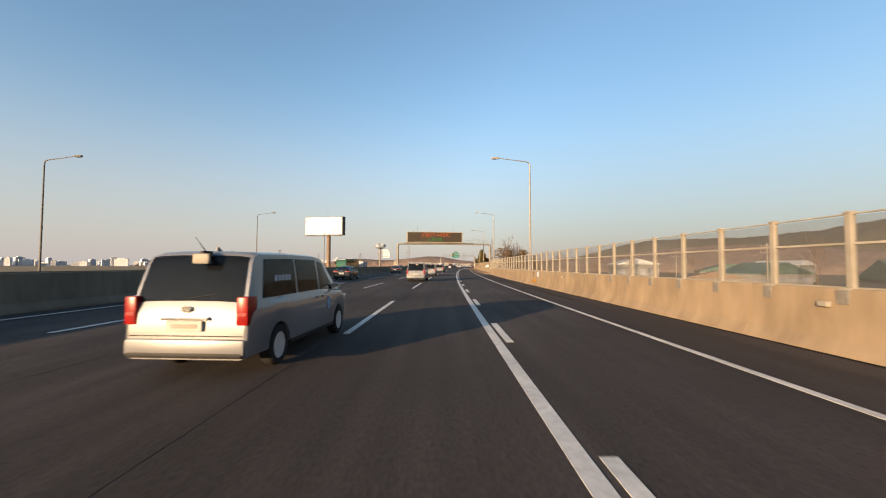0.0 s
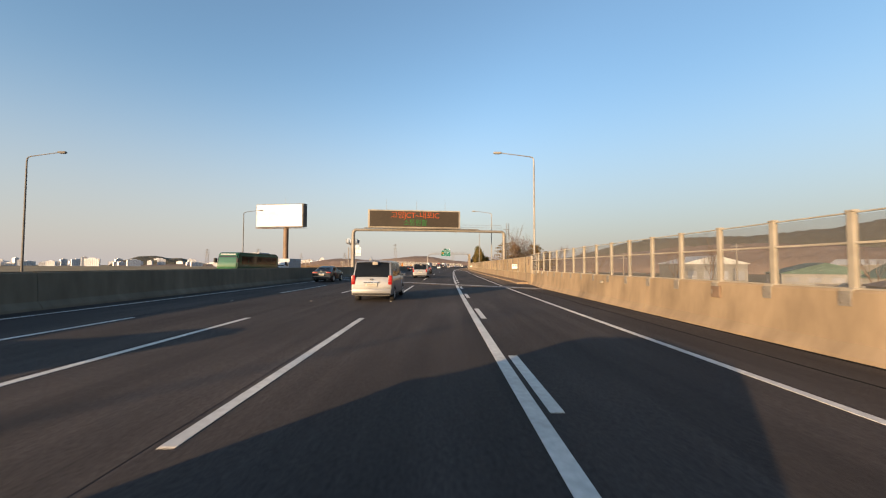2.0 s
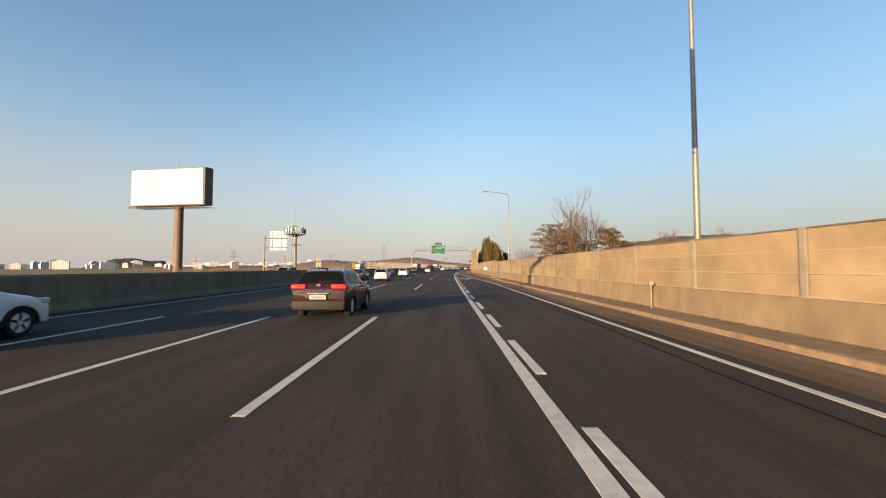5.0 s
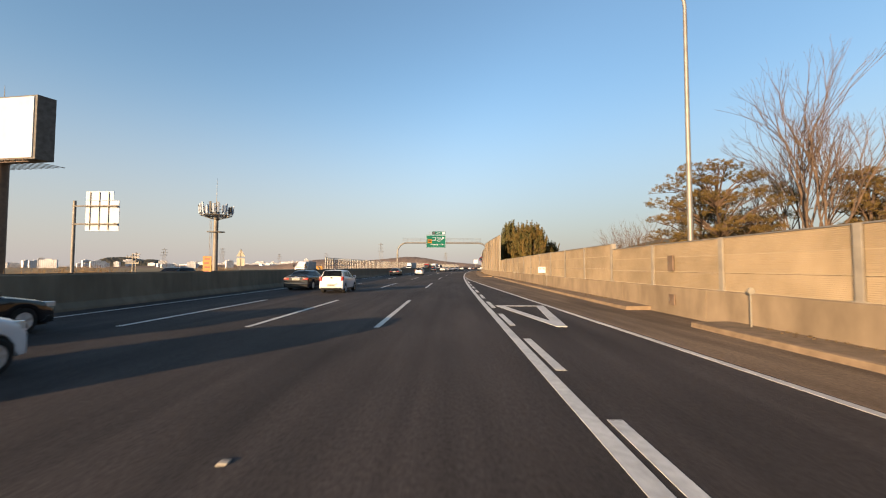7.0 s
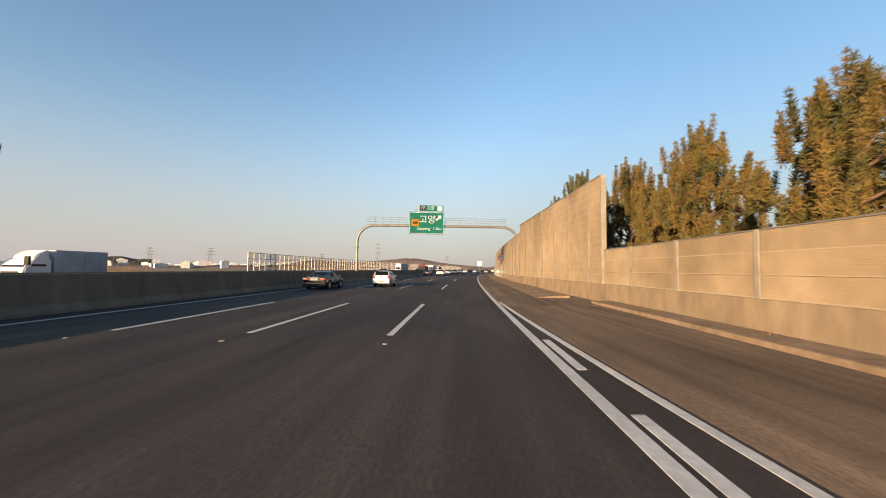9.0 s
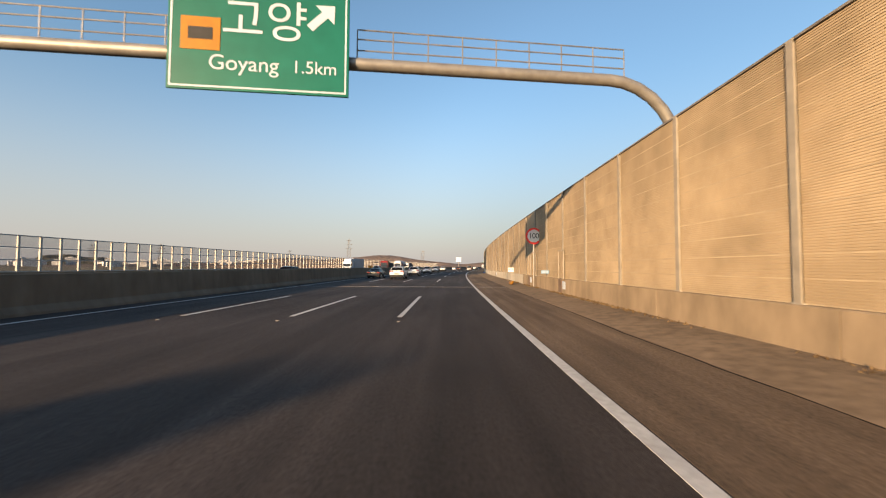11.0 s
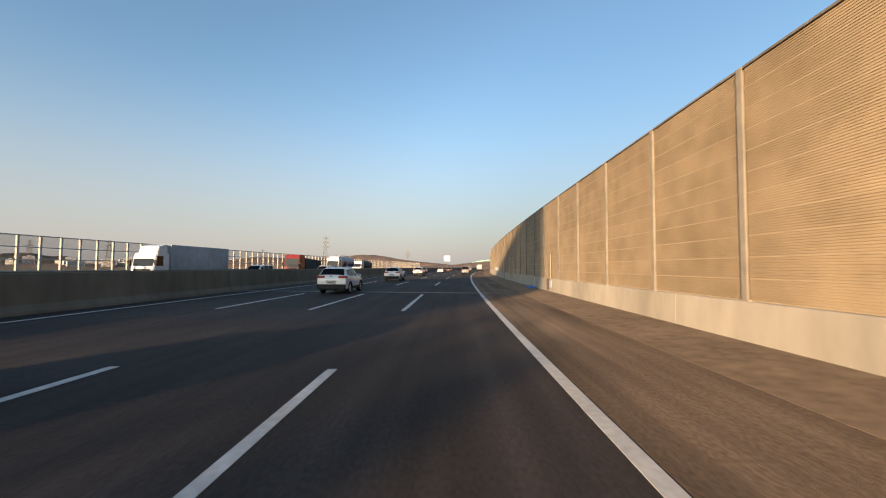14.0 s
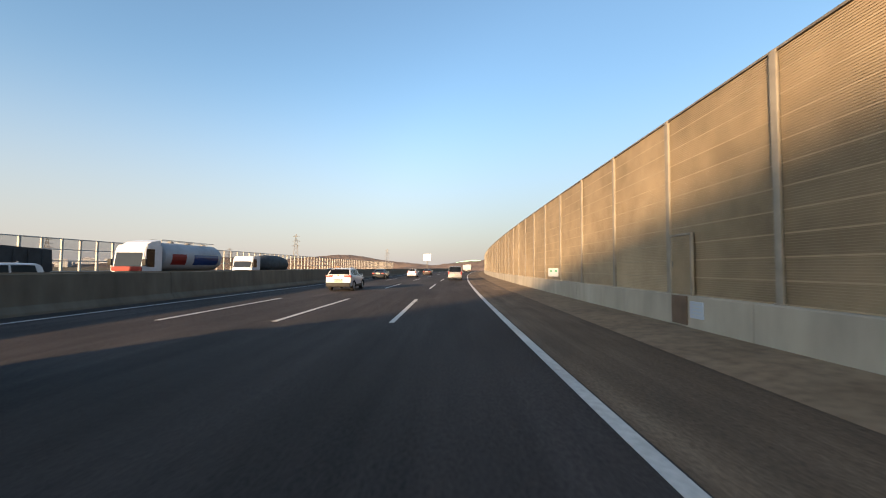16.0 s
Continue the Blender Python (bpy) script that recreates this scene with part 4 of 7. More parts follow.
low_wall = thing("noise_wall", Matrix(), "low beige louvred noise wall on the concrete barrier", "noise wall", kind="structure")
pm = {h: louvre_mesh("louvre_panel", 3.86, h) for h in (0.52, 0.61)}
pp = {h: post_mesh("wall_post", 3 * h + 0.03) for h in (0.52, 0.61)}
for i in range(36):
    s = 82.0 + 4.0 * i
    h = 0.52 if s < 178 else 0.61
    m, L = chord(s, foot(s) + 0.2, s + 4, foot(s + 4) + 0.2, 1.0)
    put("wall_post", pp[h], low_wall, m)
    for k in range(3):
        put("louvre_panel", pm[h], low_wall, m @ Matrix.Translation((0, 0.07, k * h + 0.012 * (k > 0))))
sweep("top_rail", [(0.13, 2.565), (0.27, 2.565), (0.27, 2.60), (0.13, 2.60)], 82, 177.9, M["galv"], low_wall, shift=foot)
sweep("top_rail", [(0.13, 2.835), (0.27, 2.835), (0.27, 2.87), (0.13, 2.87)], 178.1, 226, M["galv"], low_wall, shift=foot)

tall = thing("noise_wall", Matrix(), "tall beige louvred noise wall with grey steel posts", "noise wall", kind="structure")
PH = 0.467
tm = louvre_mesh("louvre_panel", 3.86, PH, 9)
tp, tp1 = post_mesh("wall_post", 11 * PH + 0.03), post_mesh("wall_post", 13 * PH + 0.03)
stations = [225.5] + [227.5 + 4.0 * i for i in range(22)] + [316 + 4.0 * i for i in range(64)]
rest = bmesh.new()
for a, s in enumerate(stations[:-1]):
    s2 = stations[a + 1]
    rows = 13 if s < 250 else 11
    m, L = chord(s, foot(s) + 0.2, s2, foot(s2) + 0.2, 1.0)
    put("wall_post", tp1 if rows == 13 else tp, tall, m)
    for k in range(rows):
        q = m @ Matrix.Translation((0, 0.07, k * PH + 0.004)) @ Matrix.Diagonal((1, (L - 0.14) / 3.86, 1, 1))
        if 260 < s < 372:
            put("louvre_panel", tm, tall, q)
        else:
            n0 = len(rest.verts)
            rest.from_mesh(tm)
            rest.verts.ensure_lookup_table()
            bmesh.ops.transform(rest, matrix=q, verts=rest.verts[n0:])
ob = part("louvre_panels", rest, [M["louvre"], M["seam"]], tall)
tagged(ob, kind="stuff")
sweep("top_rail", [(0.12, 6.14), (0.28, 6.14), (0.28, 6.19), (0.12, 6.19)], 251.5, 570, M["galv_dark"], tall, shift=foot)
sweep("top_rail", [(0.12, 7.075), (0.28, 7.075), (0.28, 7.125), (0.12, 7.125)], 225.5, 251.5, M["galv_dark"], tall, shift=foot)
m, L = chord(225.4, foot(226) + 0.2, 229.5, foot(230) + 0.2, 1.0)
bm = bmesh.new()
box(bm, -0.14, 0.14, -0.16, 0.0, 0.0, 5.9, 0.01)
part("end_post", bm, M["cream"], tall, place=m)


# ---- doors in the tall wall
def wall_door(s):
    ob = thing("access_door", at_road(s, foot(s) + 0.07, 0.0), "closed louvred steel access door in the noise wall", "door", "doors in the noise wall")
    bm = bmesh.new()
    box(bm, -0.05, 0.03, -0.53, -0.475, 1.0, 2.70, 0.006)
    box(bm, -0.05, 0.03, 0.475, 0.53, 1.0, 2.70, 0.006)
    box(bm, -0.05, 0.03, -0.53, 0.53, 2.645, 2.70, 0.006)
    part("frame", bm, M["wall_post"], ob)
    bm = bmesh.new()
    box(bm, 0.0, 0.05, -0.47, 0.47, 1.02, 2.64)
    for i in range(22):
        box(bm, -0.03, 0.0, -0.44, 0.44, 1.06 + 0.071 * i, 1.11 + 0.071 * i)
    leaf = part("leaf", bm, M["louvre"], ob)
    bm = bmesh.new()
    rod(bm, (-0.05, 0.36, 1.75), (-0.05, 0.36, 1.95), 0.014, n=8)
    rod(bm, (-0.05, 0.36, 1.85), (0.0, 0.36, 1.85), 0.012, n=6)
    part("handle", bm, M["galv_dark"], leaf)
    bm = bmesh.new()
    box(bm, -0.10, -0.06, -0.36, 0.36, 0.2, 0.98, 0.01)
    part("gap_cover", bm, M["brown_post"], ob, "brown steel cover over the gap in the barrier")
    bm = bmesh.new()
    box(bm, -0.095, -0.06, -1.05, -0.5, 0.42, 0.86, 0.008)
    nt = part("notice", bm, M["white"], ob, "white notice plate")
    bm = bmesh.new()
    for k in range(4):
        box(bm, -0.099, -0.094, -1.0, -0.58 - 0.06 * (k % 2), 0.5 + 0.09 * k, 0.525 + 0.09 * k)
    part("bars", bm, M["roof_grey"], nt)
    return ob


dr = wall_door(271.7)
for s in (281.5, 311.0, 342.3, 371.3):
    copy_thing(dr, at_road(s, foot(s) + 0.07, 0.0))
for s, o, z, h in ((83.6, 0.06, 2.05, 0.5), (34.9, 0.235, 0.93, 0.5), (56.2, 0.235, 1.0, 0.3), (83.7, -0.03, 0.6, 0.34), (172.6, 0.06, 1.85, 0.55), (172.4, -0.03, 0.55, 0.36)):
    hb = thing("hatch", at_road(s, foot(s) + o, z), "small dark brown steel hatch in the noise wall", "hatch", "hatches")
    bm = bmesh.new()
    box(bm, -0.04, 0.02, -0.17, 0.17, -h / 2, h / 2, 0.008)
    part("lid", bm, M["brown_post"], hb)
    bm = bmesh.new()
    box(bm, -0.055, -0.04, 0.1, 0.13, -0.06, 0.06)
    part("handle", bm, M["galv_dark"], hb)


# round reflectors on short posts beside the barrier
def delineator(s, o=-0.25, h=0.95):
    ob = thing("delineator", at_road(s, foot(s) + o, 0.12), "round pale reflector on a short white post", "reflector", "reflectors along the barrier")
    bm = bmesh.new()
    rod(bm, (0, 0, 0), (0, 0, h), 0.022, n=8)
    part("post", bm, M["cream"], ob)
    bm = bmesh.new()
    rod(bm, (0, -0.04, h + 0.02), (0, 0.02, h + 0.02), 0.085, n=20)
    part("reflector", bm, M["cream"], ob)
    return ob


for s in (88.2, 106, 128, 148, 168.4, 190, 206):
    delineator(s)
for s in (296.5, 318, 362):
    delineator(s, -0.12, 0.85)
# white notice beside the hose
wn_ = thing("notice_plate", at_road(33.3, foot(33) + 0.2, 0.98), "white notice plate bolted to the concrete barrier", "plate", "small wall plates")
bm = bmesh.new()
box(bm, -0.01, 0.03, -0.3, 0.3, -0.2, 0.2, 0.008)
part("plate", bm, M["white"], wn_)
bm = bmesh.new()
for k in range(4):
    box(bm, -0.014, -0.008, -0.24, 0.2 - 0.1 * (k % 2), -0.13 + 0.085 * k, -0.105 + 0.085 * k)
part("bars", bm, M["roof_grey"], wn_)
# pale reflector blocks on the first barrier
for s in (8.0, 26.0, 47.0, 64.0):
    rb = thing("reflector_block", at_road(s, foot(s) + 0.16, 0.95), "small cream reflector block bolted to the barrier", "reflector", "reflectors along the barrier")
    bm = bmesh.new()
    box(bm, -0.05, 0.06, -0.11, 0.11, -0.05, 0.06, 0.02)
    part("block", bm, M["cream"], rb)
for s, o, k in ((34.6, 0.13, 2), (284.0, -1.2, 1)):
    hose = thing("hose", at_road(s, foot(s) + o, 0.27 if k == 2 else 0.13), "coil of orange-yellow hose lying at the barrier", "hose", "hose coils")
    for j in range(4):
        bm = bmesh.new()
        tube(bm, [(0.12 * math.cos(a) + 0.03 * j, (0.42 if k == 2 else 0.9) * math.sin(a), 0.05 + 0.06 * j + 0.03 * math.sin(3 * a)) for a in np.linspace(0, 2 * math.pi, 25)], 0.035, 6)
        part("loop", bm, M["yellow"], hose)
M["tarp"] = mat("blue_tarpaulin", (0.03, 0.13, 0.42), (0.02, 0.09, 0.32), 0.5, scale=4, big=1)
tp_ = thing("tarpaulin", at_road(346.6, 4.2, 0.14), "crumpled blue tarpaulin lying on the kerb", "tarpaulin")
bm = bmesh.new()
gx, gy = 10, 26
vv = [[bm.verts.new(((i / gx - 0.5) * 0.45, (j / gy - 0.5) * 1.9, 0.02 + 0.13 * abs(noise.noise(Vector((i * 0.5, j * 0.45, 1)))) + (0.05 if 0 < i < gx and 0 < j < gy else -0.02))) for j in range(gy + 1)] for i in range(gx + 1)]
for i in range(gx):
    for j in range(gy):
        bm.faces.new((vv[i][j], vv[i + 1][j], vv[i + 1][j + 1], vv[i][j + 1]))
part("sheet", bm, M["tarp"], tp_, smooth=True)

# dry weeds and soil along the barrier's foot
rnd = random.Random(11)
bm = bmesh.new()
for i in range(5200):
    s = rnd.choice((rnd.uniform(84, 168), rnd.uniform(84, 168), rnd.uniform(176, 224), rnd.uniform(228, 300), rnd.uniform(262, 290)))
    if noise.noise(Vector((s * 0.22, 0, 5))) < -0.15:
        continue
    c = P(s, (foot(s) if s < 226 else min(foot(s), 4.95)) - abs(rnd.gauss(0, 0.16)) - 0.03, 0.14)
    h = rnd.uniform(0.02, 0.09)
    a = rnd.uniform(0, 6.28)
    d = Vector((math.cos(a), math.sin(a), 0))
    q = [bm.verts.new(c - d * 0.035), bm.verts.new(c + d * 0.035), bm.verts.new(c + Vector((rnd.gauss(0, 0.06), rnd.gauss(0, 0.06), h)))]
    bm.faces.new(q)
tagged(done("dry_weeds", bm, M["dry"]), "dry brown weeds along the barrier's foot", "weeds", kind="stuff")


# ---- trees
def leaf_tuft(bm, c, r, n, rn, up=0.5):
    for _ in range(n):
        d = Vector((rn.gauss(0, 1), rn.gauss(0, 1), rn.gauss(up, 0.8))).normalized()
        e = d.cross(Vector((rn.gauss(0, 1), rn.gauss(0, 1), rn.gauss(0, 1)))).normalized() * r * 0.058
        b = c + d * r * rn.uniform(0.0, 0.35)
        t = c + d * r * rn.uniform(0.7, 1.15)
        bm.faces.new([bm.verts.new(b - e), bm.verts.new(b + e), bm.verts.new(t + e * 0.5), bm.verts.new(t - e * 0.5)])


def pine(name, h, width, seed, m, clumps=34):
    """A dense pine: rising boughs end in clumps of upright plumes of needles, with gaps between the clumps."""
    rn = random.Random(seed)
    ob = thing(name, Matrix(), "bushy green-brown pine tree behind the noise wall", "pine tree", "pines behind the wall")
    bm, cr = bmesh.new(), bmesh.new()
    trunk = [Vector((rn.gauss(0, 0.08), rn.gauss(0, 0.08), h * 0.92 * k / 7)) for k in range(8)]
    tube(bm, trunk, [0.20 * (1 - 0.85 * k / 7) + 0.02 for k in range(8)], 8)
    for k in range(clumps):
        f = 0.38 + 0.55 * (k + rn.random()) / clumps
        wide = width * (1.06 - max(0.0, (f - 0.48) / 0.47)) ** 0.62
        reach = wide * math.sqrt(rn.uniform(0.05, 1.0))
        a = 2.4 * k + rn.uniform(-0.5, 0.5)
        base = Vector((0, 0, h * (f - 0.10) - reach * 0.3))
        hub = Vector((reach * math.cos(a), reach * math.sin(a), h * f - 0.7))
        tube(bm, [base, base.lerp(hub, 0.55) - Vector((0, 0, 0.15)), hub], [0.07, 0.05, 0.03], 5)
        for q in (0.5, 0.75, 0.95):
            leaf_tuft(cr, base.lerp(hub, q), 0.36, 44, rn, 0.5)
        for j in range(rn.randint(4, 6)):
            r, b = rn.uniform(0.15, 0.75), rn.uniform(0, 6.28)
            foot_ = hub + Vector((r * math.cos(b), r * math.sin(b), rn.uniform(-0.4, 0.2)))
            top = foot_ + Vector((0.3 * r * math.cos(b) + rn.gauss(0, 0.07), 0.3 * r * math.sin(b) + rn.gauss(0, 0.07), rn.uniform(0.75, 1.7)))
            tube(bm, [hub, hub.lerp(foot_, 0.6), foot_, top], [0.03, 0.024, 0.018, 0.008], 4)
            for q in np.linspace(0.0, 1.0, 8):
                leaf_tuft(cr, foot_.lerp(top, float(q)), 0.27 - 0.08 * float(q) ** 2, 38, rn, 0.7)
    part("trunk", bm, M["bark"], ob, smooth=True)
    part("crown", cr, m, ob)
    return ob


def bare_tree(h, seed, spread=0.55, levels=6):
    rn = random.Random(seed)
    ob = thing("bare_tree", Matrix(), "leafless brown deciduous tree with fine branching twigs", "tree", "bare trees behind the wall")
    tr, tw_ = bmesh.new(), bmesh.new()

    def grow(p, d, L, r, lev):
        q = p + d * L * 0.55 + Vector((rn.gauss(0, 0.03), rn.gauss(0, 0.03), 0)) * L
        e = p + d * L
        tube(tr if lev < 3 else tw_, [p, q, e], [r, r * 0.85, r * 0.68], 6 if lev < 3 else 3)
        if lev >= levels:
            return
        n = 3 if lev < 4 else 2
        for i in range(n):
            a = rn.uniform(0, 2 * math.pi)
            side = d.orthogonal().normalized()
            side.rotate(Matrix.Rotation(a + i * 2 * math.pi / n, 3, d))
            nd = (d + side * rn.uniform(spread * 0.6, spread * 1.25) + Vector((0, 0, 0.17))).normalized()
            grow(e if i else q.lerp(e, 0.8), nd, L * rn.uniform(0.62, 0.85), r * 0.62, lev + 1)

    grow(Vector((0, 0, 0)), Vector((rn.gauss(0, 0.04), rn.gauss(0, 0.04), 1)).normalized(), h * 0.29, h * 0.011, 0)
    part("trunk", tr, M["bark"], ob, smooth=True)
    part("crown", tw_, M["bark"], ob)
    return ob


pA, pB, pC = pine("pine_tree", 14.2, 3.3, 1, M["pine"], 48), pine("pine_tree", 13.4, 2.9, 2, M["pine"], 46), pine("pine_tree", 16.6, 3.2, 3, M["pine_dark"], 44)
spots = [(pB, 215.2, 9.9, 100, 1.0), (pA, 222.4, 9.9, 20, 1.0), (pA, 219.8, 13.2, 280, 0.78), (pB, 226.6, 10.4, 210, 0.90), (pA, 232.0, 10.2, 200, 1.06), (pC, 243.5, 10.0, 50, 1.04), (pC, 252.5, 9.6, 170, 0.98), (pB, 262.6, 9.4, 15, 1.0)]
used = set()
for t, s, o, a, k in spots:
    m = at_road(s, o, -5.0, a) @ Matrix.Scale(k, 4)
    if t in used:
        c = copy_thing(t, at_road(s, o, -5.0, a))
        c.scale = (k, k, k)
    else:
        used.add(t)
        t.matrix_basis = m
# flat-topped reddish pines with a gap-toothed crown
M["pine_red"] = mat("rusty_pine_needles", (0.12, 0.075, 0.022), (0.05, 0.04, 0.014), 0.8, scale=1.2, big=0.3, spread=0.5)


def umbrella_pine(h, width, seed):
    """A broad pine whose limbs carry flat, dense pads of needles, pad over pad."""
    rn = random.Random(seed)
    ob = thing("pine_tree", Matrix(), "spreading flat-topped pine with rusty green needles", "pine tree", "pines behind the wall")
    tr, cr = bmesh.new(), bmesh.new()
    trunk = [Vector((0.5 * math.sin(k * 0.9), 0.3 * math.cos(k * 0.7), h * 0.93 * k / 6)) for k in range(7)]
    tube(tr, trunk, [0.26, 0.24, 0.21, 0.18, 0.14, 0.10, 0.06], 8)
    for k in range(52):
        f = 0.45 + 0.55 * (k + rn.random()) / 52
        base = trunk[min(6, int((f - 0.08) * 6.5))].copy()
        a = 2.4 * k + rn.uniform(-0.4, 0.4)
        r = width * rn.uniform(0.3, 1.0) * math.sqrt(max(0.08, 1 - ((f - 0.68) / 0.36) ** 2))
        tip = Vector((base.x + r * math.cos(a), base.y + r * math.sin(a), h * f + rn.uniform(-0.3, 0.3)))
        tube(tr, [base, base.lerp(tip, 0.5) + Vector((0, 0, 0.3)), tip], [0.09, 0.06, 0.02], 5)
        pad = rn.uniform(0.55, 0.95)
        for q in range(46):
            v, u = 1.55 * pad * math.sqrt(rn.random()), rn.uniform(0, 6.28)
            c = tip + Vector((v * math.cos(u), v * math.sin(u), rn.uniform(-0.22, 0.34) - 0.18 * v))
            leaf_tuft(cr, c, rn.uniform(0.15, 0.25), 26, rn, 0.7)
            if q % 9 == 0:
                tube(tr, [tip.lerp(base, 0.25), c], [0.025, 0.01], 4)
    part("trunk", tr, M["bark"], ob, smooth=True)
    part("crown", cr, M["pine_red"], ob)
    return ob


uA, uB = umbrella_pine(14.7, 4.6, 5), umbrella_pine(15.2, 3.0, 6)
uA.matrix_basis = at_road(190.0, 19.8, -5)
uB.matrix_basis = at_road(187.5, 29.0, -5) @ Matrix.Scale(0.92, 4)
for t, s, o, a, k in ((uA, 198.6, 22.8, 100, 0.95), (uA, 197.0, 27.0, 200, 0.82), (uB, 192.0, 33.5, 60, 0.78)):
    c = copy_thing(t, at_road(s, o, -5, a))
    c.scale = (k, k, k)
b1, b2, b3 = bare_tree(15.0, 27, 0.38, 7), bare_tree(11.0, 22, 0.38, 7), bare_tree(10.0, 23, 0.36)
b1.matrix_basis = at_road(182.6, 20.8, -5, 180) @ Matrix.Scale(1.16, 4)
b2.matrix_basis = at_road(186.5, 24.0, -5) @ Matrix.Scale(1.45, 4)
b3.matrix_basis = at_road(199.5, 14.0, -5)
for t, s, o, a, k in ((b1, 190.5, 25.0, 80, 1.0), (b2, 196.0, 16.0, 140, 0.95), (b3, 186.0, 35.0, 20, 1.4), (b2, 178.0, 43.0, 220, 1.1), (b3, 140.0, 33.0, 90, 1.05), (b2, 118.0, 40.0, 10, 0.95), (b1, 132.0, 55.0, 10, 0.75), (b3, 105.0, 62.0, 200, 1.0), (b1, 90.0, 78.0, 300, 0.8)):
    c = copy_thing(t, at_road(s, o, -5, a))
    c.scale = (k, k, k)

# brown scrub beyond the opposite lanes
rnd = random.Random(31)
for s, o in ((221, -66), (233, -74), (196, -60), (300, -95)):
    ob = thing("shrub", at_road(s, o, -5), "dense reddish-brown leafless scrub beyond the opposite lanes", "shrub", "scrub")
    bm = bmesh.new()
    for i in range(700):
        x, y = rnd.gauss(0, 4.0), rnd.gauss(0, 3.0)
        h = rnd.uniform(3.5, 7.2)
        p = Vector((x, y, 0))
        q = p + Vector((rnd.gauss(0, 0.9), rnd.gauss(0, 0.9), h))
        e = Vector((0.05, 0, 0))
        bm.faces.new([bm.verts.new(p - e), bm.verts.new(p + e), bm.verts.new(q)])
        for k in range(3):
            c = p.lerp(q, rnd.uniform(0.45, 0.95))
            d = Vector((rnd.gauss(0, 0.7), rnd.gauss(0, 0.7), rnd.uniform(0.2, 0.9)))
            bm.faces.new([bm.verts.new(c - e), bm.verts.new(c + e), bm.verts.new(c + d)])
    part("stems", bm, M["dry"], ob)


# ---- hills
def hill(name, az, dist, length, depth, h, m, label, seed, rough=0.03, crowns=2.2):
    """A wooded ridge square to the line of sight, az degrees right of +y."""
    bm = bmesh.new()
    nx, ny = 300, 44
    c = P(180, 0) + Vector((math.sin(radians(az)), math.cos(radians(az)), 0)) * dist
    rot = Matrix.Rotation(-radians(az), 4, "Z")
    g = []
    for j in range(ny + 1):
        row = []
        for i in range(nx + 1):
            u, v = i / nx * 2 - 1, j / ny * 2 - 1
            e = max(0, 1 - u * u) ** 0.8 * max(0, 1 - v * v) ** 0.7
            hh = h * e * (0.8 + 0.35 * noise.noise(Vector((u * 2.4 + seed, v, seed)))) + h * rough * e ** 0.4 * noise.noise(Vector((i * 0.17, j * 0.17, seed)))
            hh += crowns * e ** 0.3 * noise.noise(Vector((i * 0.83, j * 1.1, seed + 4)))
            row.append(bm.verts.new(c + rot @ Vector((u * length / 2, v * depth / 2, -5.5 + hh))))
        g.append(row)
    for j in range(ny):
        for i in range(nx):
            bm.faces.new((g[j][i], g[j][i + 1], g[j + 1][i + 1], g[j + 1][i]))
    return tagged(done(name, bm, m, smooth=True), label, "hill", kind="structure")


hill("hill", 58, 620, 900, 420, 84, M["wood_hill"], "dark evergreen wooded hill beyond the noise wall", 3.3)
hill("hill", 52, 430, 900, 220, 30, M["wood_far"], "brown winter woods on the slope behind the houses", 6.6)
hill("hill", 24, 1150, 900, 300, 30, M["wood_far"], "low brown wooded ridge in the distance", 5.1)
hill("hill", -5, 1250, 760, 260, 40, M["wood_far"], "low brown wooded ridge beyond the road", 8.7)
hill("hill", -36, 2300, 360, 300, 58, M["wood_hill"], "small dark hill behind the city", 1.9)
hill("hill", -20, 2000, 1500, 300, 17, M["wood_far"], "long low brown rise under the city", 2.4)


# ---- far city
def tower_block(w, d, h, floors, bays):
    ob = thing("apartment_building", Matrix(), "pale concrete apartment tower of the far city skyline", "building", "far apartment towers")
    bm = bmesh.new()
    box(bm, -w / 2, w / 2, -d / 2, d / 2, 0, h)
    part("wall", bm, M["flat_wall"], ob)
    bm = bmesh.new()
    box(bm, -w * 0.2, w * 0.2, -d * 0.3, d * 0.3, h, h + 4)
    part("roof", bm, M["flat_wall"], ob)
    bm = bmesh.new()
    for i, f in itertools.product(range(bays), range(floors)):
        x, z = -w / 2 + w * (i + 0.5) / bays, h * (f + 0.35) / floors
        box(bm, x - w / bays * 0.32, x + w / bays * 0.32, -d / 2 - 0.12, -d / 2 + 0.05, z, z + h / floors * 0.5)
    tagged(part("glazing", bm, M["flat_window"], ob), kind="stuff")
    return ob


rnd = random.Random(77)
kinds = [tower_block(30, 12, 44, 15, 6), tower_block(18, 14, 52, 18, 4), tower_block(44, 12, 36, 12, 8), tower_block(26, 14, 30, 10, 5)]
home = P(120, 0)
n_first = 0
for i in range(230):
    az = -56 + 52 * rnd.random() if i < 200 else rnd.uniform(-5, 2)
    if 9 < (az + 50) % 17 < 11 and i % 2:
        continue
    dist = rnd.uniform(1900, 2900)
    p = home + Vector((math.sin(radians(az)), math.cos(radians(az)), 0)) * dist
    m = Matrix.Translation((p.x, p.y, -5.2)) @ Matrix.Rotation(-radians(az) + rnd.gauss(0, 0.35), 4, "Z")
    k = kinds[i % 4]
    if n_first < 4:
        k.matrix_basis = m @ Matrix.Diagonal((1, 1, 0.6, 1))
        n_first += 1
    else:
        c = copy_thing(k, m)
        c.scale = (1, 1, rnd.uniform(0.4, 0.8))

